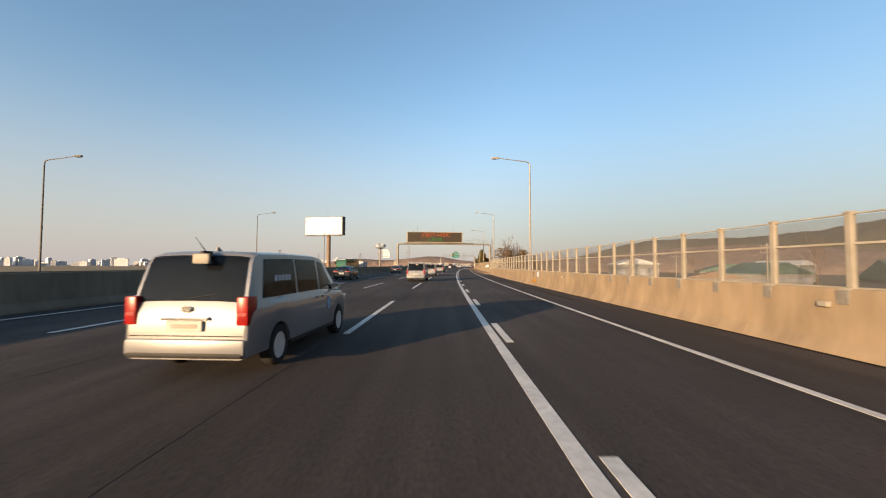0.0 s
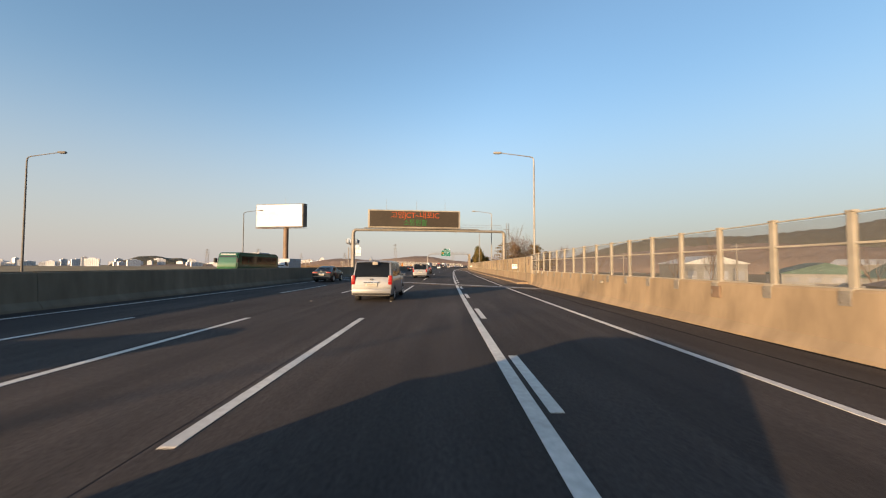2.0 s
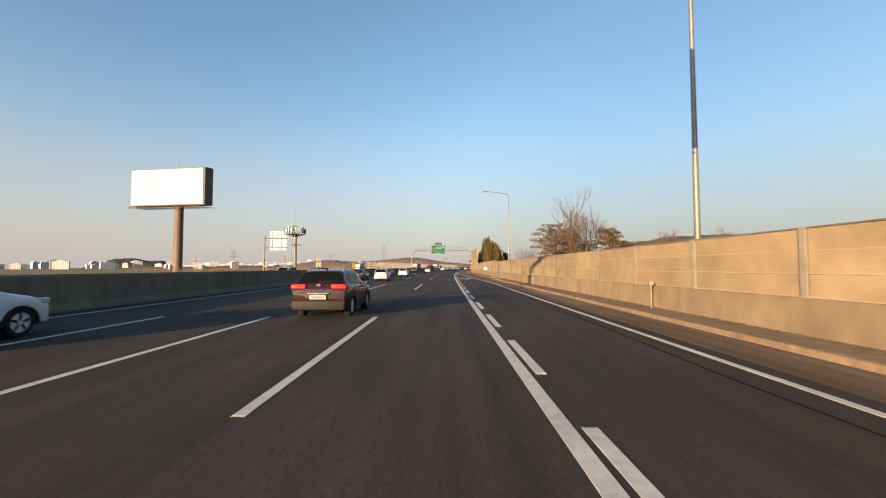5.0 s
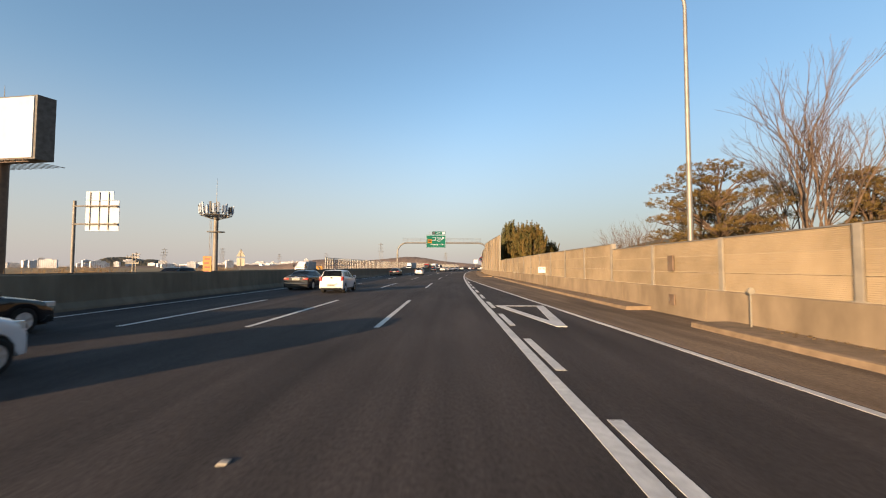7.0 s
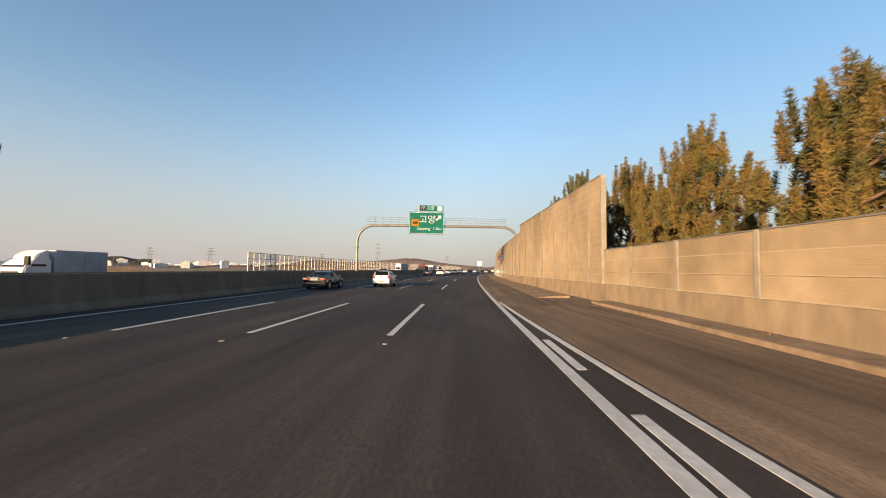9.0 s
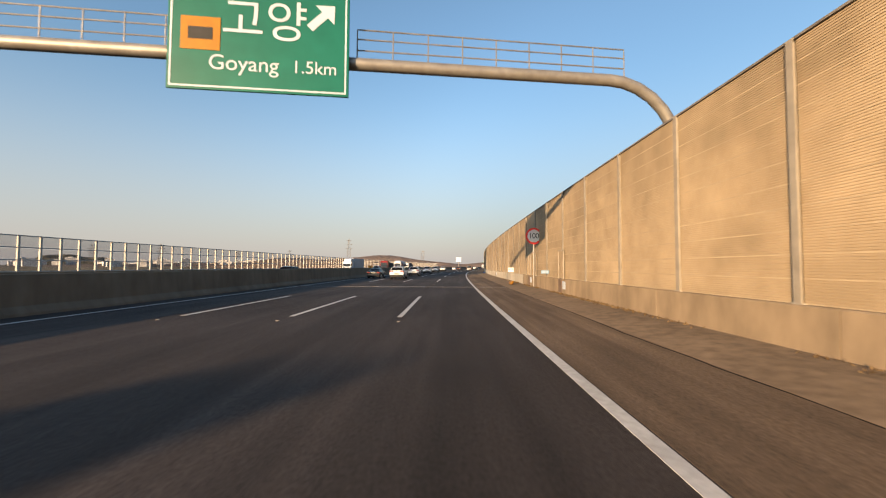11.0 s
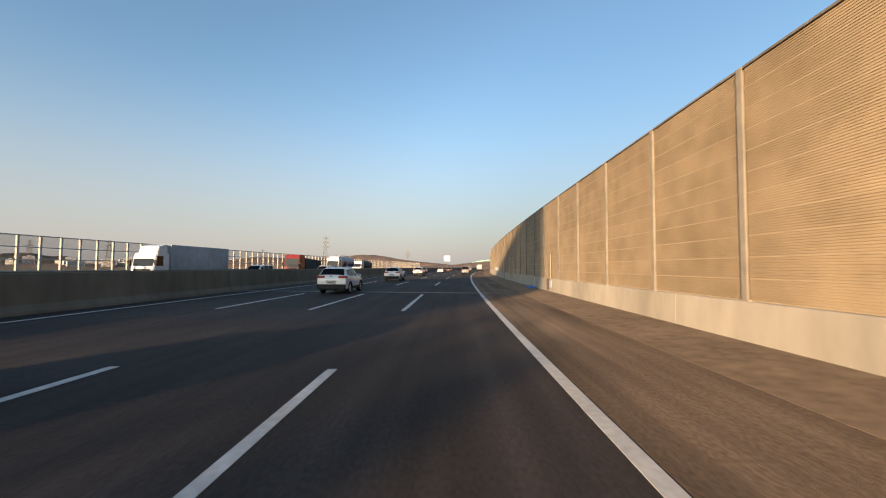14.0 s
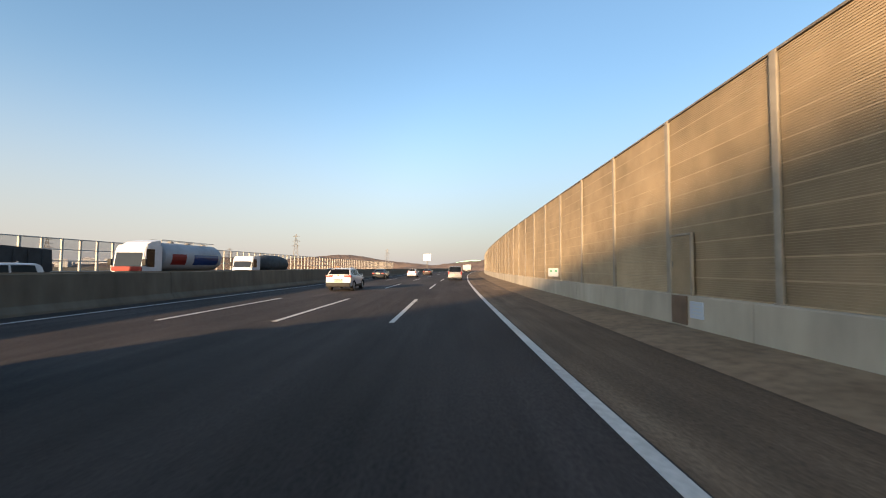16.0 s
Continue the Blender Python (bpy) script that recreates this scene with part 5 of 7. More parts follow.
# ---- low sheds and houses seen through the clear screen
def shed(w, d, h, roof, wall):
    ob = thing("warehouse", Matrix(), "plain low warehouse with a pitched sheet roof", "building", "sheds beside the road")
    bm = bmesh.new()
    box(bm, -w / 2, w / 2, -d / 2, d / 2, 0, h)
    body = part("wall", bm, wall, ob)
    bm = bmesh.new()
    prism(bm, [(-w / 2 - 0.4, h), (w / 2 + 0.4, h), (w / 2 + 0.4, h + 0.15), (0, h + w * 0.16), (-w / 2 - 0.4, h + 0.15)], d + 0.6, Matrix.Translation((0, d / 2 + 0.3, 0)) @ pose(0, 0, 0, 90))
    part("roof", bm, roof, ob)
    for i in range(4):
        for y in (-d / 2 - 0.06,):
            bm = bmesh.new()
            x = -w / 2 + w * (i + 0.5) / 4
            box(bm, x - w * 0.07, x + w * 0.07, y, y + 0.1, h * 0.5, h * 0.78)
            part("window", bm, M["flat_window"], body)
    bm = bmesh.new()
    box(bm, -w * 0.12, w * 0.12, -d / 2 - 0.07, -d / 2 + 0.02, 0, h * 0.42)
    part("door", bm, M["board_side"], body)
    return ob


sA = shed(13, 18, 7.2, M["roof_grey"], M["shed_wall"])
sB = shed(20, 12, 4.6, M["roof_green"], M["shed_wall"])
sC = shed(10, 10, 4.0, M["brown_post"], M["shed_wall"])
sA.matrix_basis = at_road(148, 62, -5, -10)
sB.matrix_basis = at_road(120, 88, -5, 20)
sC.matrix_basis = at_road(96, 60, -5, -30)
for t, s, o, a in ((sB, 60, 70, 60), (sC, 78, 84, 10), (sC, 110, 110, 45), (sB, 165, 105, -20), (sC, 40, 64, 15), (sA, 185, 140, 30), (sC, 130, 130, 70), (sB, 90, 125, -15), (sC, 62, 108, 33)):
    copy_thing(t, at_road(s, o, -5, a))


def pole(s, o, h):
    ob = thing("utility_pole", at_road(s, o, -5), "slim grey utility pole with cross-arms", "utility pole", "utility poles")
    bm = bmesh.new()
    rod(bm, (0, 0, 0), (0, 0, h), 0.16, 0.1, 8)
    part("pole", bm, M["galv_dark"], ob)
    for z in (h - 0.5, h - 1.4):
        bm = bmesh.new()
        box(bm, -1.0, 1.0, -0.06, 0.06, z, z + 0.12)
        for x in (-0.9, -0.3, 0.3, 0.9):
            rod(bm, (x, 0, z + 0.1), (x, 0, z + 0.35), 0.05, n=6)
        part("cross_arm", bm, M["galv_dark"], ob)
    return ob


for s, o, h in ((58, 44, 10), (86, 46, 10), (114, 48, 10.5), (150, 44, 10), (205, -61, 9), (215, -49, 8.5), (248, -78, 10)):
    pole(s, o, h)


def pylon(az, dist, h, seen=180):
    p = P(seen, 0) + Vector((math.sin(radians(az)), math.cos(radians(az)), 0)) * dist
    ob = thing("pylon", Matrix.Translation((p.x, p.y, -5.2)) @ Matrix.Rotation(-radians(az), 4, "Z"), "tall grey lattice transmission pylon in the distance", "pylon", "far pylons")
    bm = bmesh.new()
    w = lambda z: 4.2 * (1 - z / h) ** 0.8 + 0.6
    zs = [h * k / 9 for k in range(10)]
    for a, b in zip(zs, zs[1:]):
        ca = [Vector((x * w(a), y * w(a), a)) for x, y in ((-1, -1), (1, -1), (1, 1), (-1, 1))]
        cb = [Vector((x * w(b), y * w(b), b)) for x, y in ((-1, -1), (1, -1), (1, 1), (-1, 1))]
        for i in range(4):
            rod(bm, ca[i], cb[i], 0.22, n=4)
            rod(bm, ca[i], cb[(i + 1) % 4], 0.13, n=4)
            rod(bm, ca[(i + 1) % 4], cb[i], 0.13, n=4)
    part("lattice", bm, M["galv_dark"], ob)
    for f, r in ((0.66, 7), (0.79, 6), (0.92, 5)):
        bm = bmesh.new()
        rod(bm, (-r, 0, h * f + 1), (r, 0, h * f + 1), 0.2, n=4)
        rod(bm, (-r, 0, h * f + 1), (0, 0, h * f + 3), 0.14, n=4)
        rod(bm, (r, 0, h * f + 1), (0, 0, h * f + 3), 0.14, n=4)
        part("cross_arm", bm, M["galv_dark"], ob)


for az, dist, h in ((-6.5, 840, 58), (3.0, 1050, 46), (-27, 900, 44), (-14, 1100, 44), (-20, 1300, 46), (-33, 1000, 44)):
    pylon(az, dist, h)

# far white board over the road and a pale green arch bridge
ws = thing("road_sign", at_road(585, -29, 0), "large white sign board on a post far ahead", "road sign")
bm = bmesh.new()
box(bm, -2.2, 2.2, -0.1, 0.1, 5.6, 9.6, 0.05)
part("panel", bm, M["white"], ws)
bm = bmesh.new()
rod(bm, (0, 0.3, 0), (0, 0.3, 8), 0.25, n=10)
part("post", bm, M["galv_dark"], ws)
M["bridge_green"] = mat("pale_green_paint", (0.22, 0.42, 0.36), (0.18, 0.35, 0.30), 0.6, scale=1)
br = thing("arch_bridge", at_road(950, -60, 4, 0), "pale green steel arch bridge in the distance", "bridge")
for y in (-6, 6):
    bm = bmesh.new()
    tube(bm, [(45 * u, y, 9 * (1 - u * u)) for u in np.linspace(-1, 1, 17)], 0.9, 6)
    part("arch", bm, M["bridge_green"], br)
bm = bmesh.new()
box(bm, -60, 60, -7, 7, -1.2, 0.2)
part("deck", bm, M["bridge_green"], br)
for x in (-52, 52):
    bm = bmesh.new()
    box(bm, x - 2, x + 2, -6, 6, -9.5, -1.2)
    part("pier", bm, M["concrete_grey"], br)


# ---- vehicles: local y ahead, x right, origin on the road below the rear bumper
def paint(name, c, metal=0.0, rough=0.6):
    m = mat(name, c, tuple(v * 0.92 for v in c), rough, metal, scale=1.2, big=0.4, coat=0.7)
    m.node_tree.nodes["Principled BSDF"].inputs["Specular IOR Level"].default_value = 0.04
    return m


M["car_silver"] = paint("silver_paint", (0.148, 0.152, 0.160), 0.35, 0.42)
M["car_white"] = paint("white_paint", (0.46, 0.475, 0.50))
M["car_black"] = paint("black_paint", (0.004, 0.0045, 0.006))
M["car_dark"] = paint("dark_grey_paint", (0.010, 0.011, 0.014))
M["car_brown"] = paint("brown_paint", (0.03, 0.014, 0.009))
M["car_maroon"] = paint("maroon_paint", (0.018, 0.006, 0.007))
M["car_blue"] = paint("blue_paint", (0.03, 0.06, 0.16))
M["truck_red"] = paint("red_truck_paint", (0.12, 0.012, 0.009))
M["bus_green"] = paint("green_bus_paint", (0.012, 0.055, 0.028))
M["band_blue"] = paint("blue_band_paint", (0.012, 0.03, 0.11))
M["plastic"] = mat("dark_plastic", (0.014, 0.014, 0.015), (0.010, 0.010, 0.010), 0.6, scale=8)
M["rubber"] = mat("tyre_rubber", (0.018, 0.018, 0.018), (0.012, 0.012, 0.012), 0.85, scale=10, bump=0.2)
M["alloy"] = mat("alloy", (0.5, 0.5, 0.5), (0.42, 0.42, 0.42), 0.4, 0.25, scale=5)
M["chrome"] = mat("chrome", (0.75, 0.75, 0.75), (0.7, 0.7, 0.7), 0.12, 1.0, scale=5)
M["car_glass"] = mat("tinted_glass", (0.010, 0.012, 0.014), (0.008, 0.009, 0.011), 0.06, scale=2)
M["car_glass"].node_tree.nodes["Principled BSDF"].inputs["Specular IOR Level"].default_value = 0.22
M["tail_red"] = mat("tail_lamp_red", (0.19, 0.005, 0.005), (0.13, 0.003, 0.003), 0.3, scale=12, coat=0.15)
M["lamp_dim"] = mat("lamp_ribs", (0.22, 0.03, 0.025), (0.15, 0.02, 0.02), 0.3, scale=12)
M["brake_on"] = glow("brake_lamp_lit", (1.0, 0.04, 0.02), 0.45)
M["lamp_clear"] = mat("lamp_clear", (0.4, 0.4, 0.39), (0.33, 0.33, 0.32), 0.12, scale=10, coat=0.7)
M["lamp_lit"] = glow("headlamp_lit", (1.0, 0.93, 0.8), 1.0)
M["plate"] = mat("plate_white", (0.27, 0.27, 0.25), (0.24, 0.24, 0.225), 0.5, scale=6)
M["cargo_white"] = mat("white_cargo_box", (0.26, 0.275, 0.30), (0.22, 0.232, 0.255), 0.5, scale=1.5, big=0.3)
M["cargo_dark"] = mat("dark_cargo", (0.045, 0.05, 0.055), (0.03, 0.033, 0.036), 0.7, scale=2, big=0.4)


def lathe(bm, prof, n, m=None):
    """prof: (radius, x); turned about the x axis."""
    rings = [[bm.verts.new((x, r * math.cos(2 * math.pi * i / n), r * math.sin(2 * math.pi * i / n))) for i in range(n)] for r, x in prof]
    for a, b in zip(rings, rings[1:]):
        for i in range(n):
            bm.faces.new((a[i], a[(i + 1) % n], b[(i + 1) % n], b[i]))
    bm.faces.new(rings[0])
    bm.faces.new(rings[-1][::-1])
    bmesh.ops.recalc_face_normals(bm, faces=bm.faces)
    if m is not None:
        bmesh.ops.transform(bm, matrix=m, verts=bm.verts)
    return bm


def add_wheels(ob, axles, track, r, width=0.22, spokes=5, steel=False):
    """A wheel at each axle and side; outer face at the track."""
    t = bmesh.new()
    lathe(t, [(r * 0.66, 0), (r * 0.9, -0.004), (r * 0.985, 0.03), (r, 0.06), (r, width - 0.06), (r * 0.985, width - 0.03), (r * 0.9, width), (r * 0.66, width)], 28)
    bmesh.ops.delete(t, geom=[f for f in t.faces if len(f.verts) > 4], context="FACES_ONLY")
    d = bmesh.new()
    lathe(d, [(r * 0.665, 0.012), (r * 0.62, 0.014), (r * 0.60, 0.07), (0.03, 0.085), (0.03, 0.1)], 28)
    for i in range(spokes):
        a = 2 * math.pi * i / spokes
        box(d, 0.012, 0.06, -r * 0.085, r * 0.085, r * 0.12, r * 0.62, 0.0, Matrix.Rotation(a, 4, "X"))
    tm, dm = bpy.data.meshes.new("tyre"), bpy.data.meshes.new("rim")
    t.to_mesh(tm), d.to_mesh(dm)
    t.free(), d.free()
    tm.materials.append(M["rubber"]), dm.materials.append(M["galv"] if steel else M["alloy"])
    for me in (tm,):
        me.polygons.foreach_set("use_smooth", [True] * len(me.polygons))
        me.set_sharp_from_angle(angle=radians(40))
    hb = bmesh.new()
    lathe(hb, [(r * 0.16, 0.0), (r * 0.14, -0.008), (r * 0.02, -0.01)], 16, Matrix.Translation((0.015, 0, 0)))
    hm = bpy.data.meshes.new("hub")
    hb.to_mesh(hm)
    hb.free()
    hm.materials.append(M["alloy"])
    for y in axles:
        for side in (-1, 1):
            w = new("wheel", tm)
            w.name = "wheel"
            w.parent = ob
            w.matrix_basis = Matrix.Translation((side * track, y, r)) @ (Matrix.Rotation(math.pi, 4, "Z") if side > 0 else Matrix())
            for nm, me in (("rim", dm), ("hub", hm)):
                c = new(nm, me)
                c.parent = w


class Shell:
    """A car's skin: for each station y the height of the centre line, the belt line, half widths at body and roof."""

    def __init__(self, st, sill, axles, arch):
        self.st, self.sill, self.axles, self.arch = st, sill, axles, arch
        self.ys = [q[0] for q in st]

    def col(self, y, k):
        return float(np.interp(y, self.ys, [q[k] for q in self.st]))

    def section(self, y):
        zt, belt, wb, wt = (self.col(y, k) for k in (1, 2, 3, 4))
        zs = self.sill
        for a in self.axles:
            if abs(y - a) < self.arch:
                zs = max(zs, 0.30 + math.sqrt(self.arch ** 2 - (y - a) ** 2) * 1.03)
        zs = min(zs, zt - 0.12)
        belt = max(min(belt, zt - 0.06), zs + 0.05)
        h = belt - zs
        wt = min(wt, wb * 0.955)
        return [(wb * 0.90, zs), (wb * 0.985, zs + 0.05 * h), (wb, zs + 0.45 * h), (wb * 0.992, zs + 0.78 * h), (wb * 0.975, belt - 0.05 * h), (wb * 0.955, belt),
                (wb * 0.955 * 0.45 + wt * 0.55 + 0.012, belt + (zt - 0.05 - belt) * 0.5), (wt, zt - 0.05), (wt * 0.88, zt - 0.018), (wt * 0.5, zt - 0.003), (0.0, zt)]

    def body(self):
        ys = []
        for a, b in zip(self.ys, self.ys[1:]):
            n = max(1, round((b - a) / 0.09))
            ys += [a + (b - a) * i / n for i in range(n)]
        ys.append(self.ys[-1])
        for a in self.axles:
            ys += [a - self.arch * 0.999, a + self.arch * 0.999, a - self.arch * 0.9, a + self.arch * 0.9]
        ys = sorted(set(round(y, 4) for y in ys))
        bm = bmesh.new()
        rows = []
        for y in ys:
            sec = self.section(y)
            full = [(x, z) for x, z in sec] + [(-x, z) for x, z in sec[-2::-1]]
            rows.append([bm.verts.new((x, y, z)) for x, z in full])
        for a, b in zip(rows, rows[1:]):
            for i in range(len(a) - 1):
                bm.faces.new((a[i], a[i + 1], b[i + 1], b[i]))
        bm.faces.new(rows[0])
        bm.faces.new(rows[-1][::-1])
        bmesh.ops.recalc_face_normals(bm, faces=bm.faces)
        return bm

    def side(self, y, v, side, off):
        """Point on the window band: v 0 at the belt, 1 at the roof rail."""
        s = self.section(y)
        a, b, c = Vector(s[5]), Vector(s[6]), Vector(s[7])
        p = a.lerp(b, v * 2) if v < 0.5 else b.lerp(c, v * 2 - 1)
        return Vector((side * (p.x + off), y, p.y + off * 0.25))

    def pane(self, ob, name, corners, side, m, off=0.008):
        """corners: (y, v) rear-low, front-low, front-high, rear-high."""
        bm = bmesh.new()
        g = []
        n, k = 8, 6
        for j in range(k + 1):
            row = []
            for i in range(n + 1):
                u, w = i / n, j / k
                y = (corners[0][0] * (1 - u) + corners[1][0] * u) * (1 - w) + (corners[3][0] * (1 - u) + corners[2][0] * u) * w
                v = (corners[0][1] * (1 - u) + corners[1][1] * u) * (1 - w) + (corners[3][1] * (1 - u) + corners[2][1] * u) * w
                row.append(bm.verts.new(self.side(y, v, side, off)))
            g.append(row)
        for j in range(k):
            for i in range(n):
                bm.faces.new((g[j][i], g[j][i + 1], g[j + 1][i + 1], g[j + 1][i]))
        bmesh.ops.solidify(bm, geom=bm.faces[:], thickness=0.006)
        bmesh.ops.recalc_face_normals(bm, faces=bm.faces)
        return part(name, bm, m, ob, smooth=True)

    def cross(self, ob, name, y0, y1, frac, m, off=0.012, taper=0.0):
        """A pane across the car between two stations (windscreen, rear window)."""
        bm = bmesh.new()
        g = []
        n, k = 12, 8
        for j in range(k + 1):
            y = y0 + (y1 - y0) * j / k
            s = self.section(y)
            xs, zs = [q[0] for q in s[7:]][::-1], [q[1] for q in s[7:]][::-1]
            wt = s[7][0] * (frac - taper * j / k)
            dz = (self.section(min(y + 0.02, self.ys[-1]))[-1][1] - self.section(max(y - 0.02, 0))[-1][1]) / 0.04
            nrm = Vector((0, -dz, 1)).normalized() * off
            g.append([bm.verts.new(Vector((wt * (2 * i / n - 1), y, float(np.interp(abs(wt * (2 * i / n - 1)), xs, zs)))) + nrm) for i in range(n + 1)])
        for j in range(k):
            for i in range(n):
                bm.faces.new((g[j][i], g[j][i + 1], g[j + 1][i + 1], g[j + 1][i]))
        bmesh.ops.solidify(bm, geom=bm.faces[:], thickness=0.006)
        bmesh.ops.recalc_face_normals(bm, faces=bm.faces)
        return part(name, bm, m, ob, smooth=True)


def strip(ob, name, m, x0, x1, y0, y1, z0, z1, bevel=0.01, parent=None, label="", turn=None):
    bm = bmesh.new()
    box(bm, x0, x1, y0, y1, z0, z1, bevel, turn)
    return part(name, bm, m, parent or ob, label, smooth=bevel > 0.02)


def car(place, label, m, spec, category="car", brake=False, group="cars on the road", lit=False):
    ob = thing(spec["name"], place, label, category, group)
    sh = Shell(spec["st"], spec["sill"], spec["axles"], spec["arch"])
    body = part("body", sh.body(), m, ob, smooth=True)
    W, L, r = spec["w"], spec["st"][-1][0], spec["r"]
    add_wheels(ob, spec["axles"], W - 0.015, r, spokes=spec.get("spokes", 5))
    # dark underside and wheel housings
    strip(ob, "underbody", M["plastic"], -W + 0.16, W - 0.16, 0.15, L - 0.2, spec["sill"] - 0.04, spec["sill"] + 0.30, 0.03)
    for a in spec["axles"]:
        strip(ob, "wheel_housing", M["black"], -W + 0.06, W - 0.06, a - spec["arch"] * 0.96, a + spec["arch"] * 0.96, spec["sill"] + 0.05, 0.30 + spec["arch"] * 0.9, 0.0)
    for nm, c in spec["side"]:
        for sd in (-1, 1):
            sh.pane(ob, nm, c, sd, M["car_glass"])
    a, b, f = spec["rear"]
    rw = sh.cross(ob, "rear_window", a, b, f, M["car_glass"])
    a, b, f = spec["front"]
    sh.cross(ob, "windscreen", a, b, f, M["car_glass"])
    tl = spec["tail"]
    red = M["brake_on"] if brake else M["tail_red"]
    for sd in (-1, 1):
        x0, x1 = sorted((sd * tl[0], sd * tl[1]))
        lampo = strip(ob, "tail_light", red if not brake else M["tail_red"], x0, x1, tl[2], tl[3], tl[4], tl[5], 0.025)
        zc = tl[4] + (tl[5] - tl[4]) * 0.38
        strip(ob, "lens", M["lamp_dim"], x0 + 0.02, x1 - 0.02, tl[2] - 0.006, tl[2] + 0.02, zc - 0.025, zc + 0.025, 0.004, parent=lampo)
        if brake:
            strip(ob, "brake_lens", red, x0 + 0.02, x1 - 0.02, tl[2] - 0.008, tl[2] + 0.02, zc + 0.04, zc + 0.10, 0.004, parent=lampo)
        hx0, hx1 = sorted((sd * (W - 0.42), sd * (W - 0.08)))
        strip(ob, "headlight", M["lamp_lit"] if lit else M["lamp_clear"], hx0, hx1, L - 0.34, L - 0.09, spec["lampz"] - 0.07, spec["lampz"] + 0.07, 0.03)
        mz = spec["mirror"]
        mx0, mx1 = sorted((sd * (W - 0.04), sd * (W + 0.17)))
        mir = strip(ob, "mirror", spec.get("mirror_m", m), mx0, mx1, mz[0] - 0.06, mz[0] + 0.08, mz[1], mz[1] + 0.17, 0.04)
        strip(ob, "mirror_glass", M["chrome"], mx0 + 0.03, mx1 - 0.03, mz[0] - 0.066, mz[0] - 0.058, mz[1] + 0.03, mz[1] + 0.14, 0.0, parent=mir)
        for y in spec["handles"]:
            xx = sorted((sd * (W - 0.012), sd * (W + 0.018)))
            strip(ob, "door_handle", m, xx[0], xx[1], y - 0.10, y + 0.10, spec["belt"] - 0.13, spec["belt"] - 0.09, 0.008)
        xx = sorted((sd * (W - 0.10), sd * (W - 0.004)))
        strip(ob, "sill_trim", M["plastic"], xx[0], xx[1], spec["axles"][0] + spec["arch"] + 0.04, spec["axles"][1] - spec["arch"] - 0.04, spec["sill"] - 0.02, spec["sill"] + spec.get("clad", 0.08), 0.02)
        if spec.get("clad", 0) > 0.12:
            for a in spec["axles"]:
                bm = bmesh.new()
                R_ = spec["arch"] * 1.06
                tube(bm, [(sd * (W - 0.012), a + R_ * math.cos(q), 0.30 + R_ * math.sin(q) * 1.03) for q in np.linspace(0.0, math.pi, 15)], 0.04, 6)
                part("arch_trim", bm, M["plastic"], ob)
    bp = spec["bumper"]
    strip(ob, "rear_bumper", bp[3] if len(bp) > 3 else m, -W + 0.05, W - 0.05, -0.06, 0.16, bp[0], bp[1], 0.05)
    if bp[2]:
        strip(ob, "lower_bumper", M["plastic"], -W + 0.08, W - 0.08, -0.065, 0.14, bp[0] - 0.04, bp[0] + bp[2], 0.04)
    if spec.get("gap"):
        strip(ob, "tailgate_gap", M["black"], -W + 0.1, W - 0.1, -0.010, 0.05, spec["gap"], spec["gap"] + 0.014, 0.0)
    pz, py = spec["plate"]
    pl = strip(ob, "number_plate", M["plate"], -0.27, 0.27, py - 0.018, py + 0.03, pz - 0.075, pz + 0.075, 0.006)
    strip(ob, "bar", M["galv_dark"], -0.20, 0.20, py - 0.022, py - 0.012, pz - 0.03, pz + 0.03, 0.0, parent=pl)
    strip(ob, "plate_trim", M["chrome"] if spec.get("chrome") else m, -0.36, 0.36, py - 0.02, py + 0.04, pz + 0.085, pz + 0.135, 0.012)
    bm = bmesh.new()
    lathe(bm, [(0.075, 0), (0.075, 0.02)], 20, Matrix.Translation((0, spec["badge"][0], spec["badge"][1])) @ Matrix.Rotation(radians(-90), 4, "Z") @ Matrix.Diagonal((1, 1, 0.62, 1)))
    part("badge", bm, M["chrome"], ob)
    bm = bmesh.new()
    tube(bm, [(-0.05, spec["rear"][0] - 0.005, sh.col(spec["rear"][0], 1) + 0.035), (0.4, spec["rear"][0] + 0.02, sh.col(spec["rear"][0] + 0.02, 1) + 0.035)], 0.012, 6)
    part("wiper", bm, M["plastic"], ob)
    for k in spec.get("exhaust", ()):
        bm = bmesh.new()
        rod(bm, (k, -0.03, 0.28), (k, 0.3, 0.28), 0.045, n=12)
        part("exhaust_pipe", bm, M["chrome"], ob)
    if spec.get("rails"):
        for sd in (-1, 1):
            y0, y1 = spec["rails"]
            bm = bmesh.new()
            pts = []
            for i in range(9):
                y = y0 + (y1 - y0) * i / 8
                s = sh.section(y)
                pts.append((sd * s[8][0], y, s[8][1] + (0.06 if 0 < i < 8 else 0.0)))
            tube(bm, pts, 0.018, 6)
            part("roof_rail", bm, M["alloy"], ob)
    if spec.get("trim"):
        for sd in (-1, 1):
            ya, yb = spec["side"][0][1][0][0] - 0.12, spec["side"][-1][1][1][0] + 0.08
            bm = bmesh.new()
            tube(bm, [sh.side(ya + (yb - ya) * i / 14, 0.02 + 0.93 * math.sin(math.pi * i / 14) ** 0.45, sd, 0.012) for i in range(15)], 0.011, 5)
            tube(bm, [sh.side(ya + (yb - ya) * i / 8, 0.02, sd, 0.012) for i in range(9)], 0.010, 5)
            part("window_trim", bm, M["chrome"], ob)
    bm = bmesh.new()
    y = spec["fin"]
    prism(bm, [(0, 0), (0.20, 0), (0.03, 0.09)], 0.03, Matrix.Translation((0.015, y, sh.col(y, 1) - 0.006)) @ Matrix.Rotation(radians(90), 4, "Z") @ pose(0, 0, 0, 90))
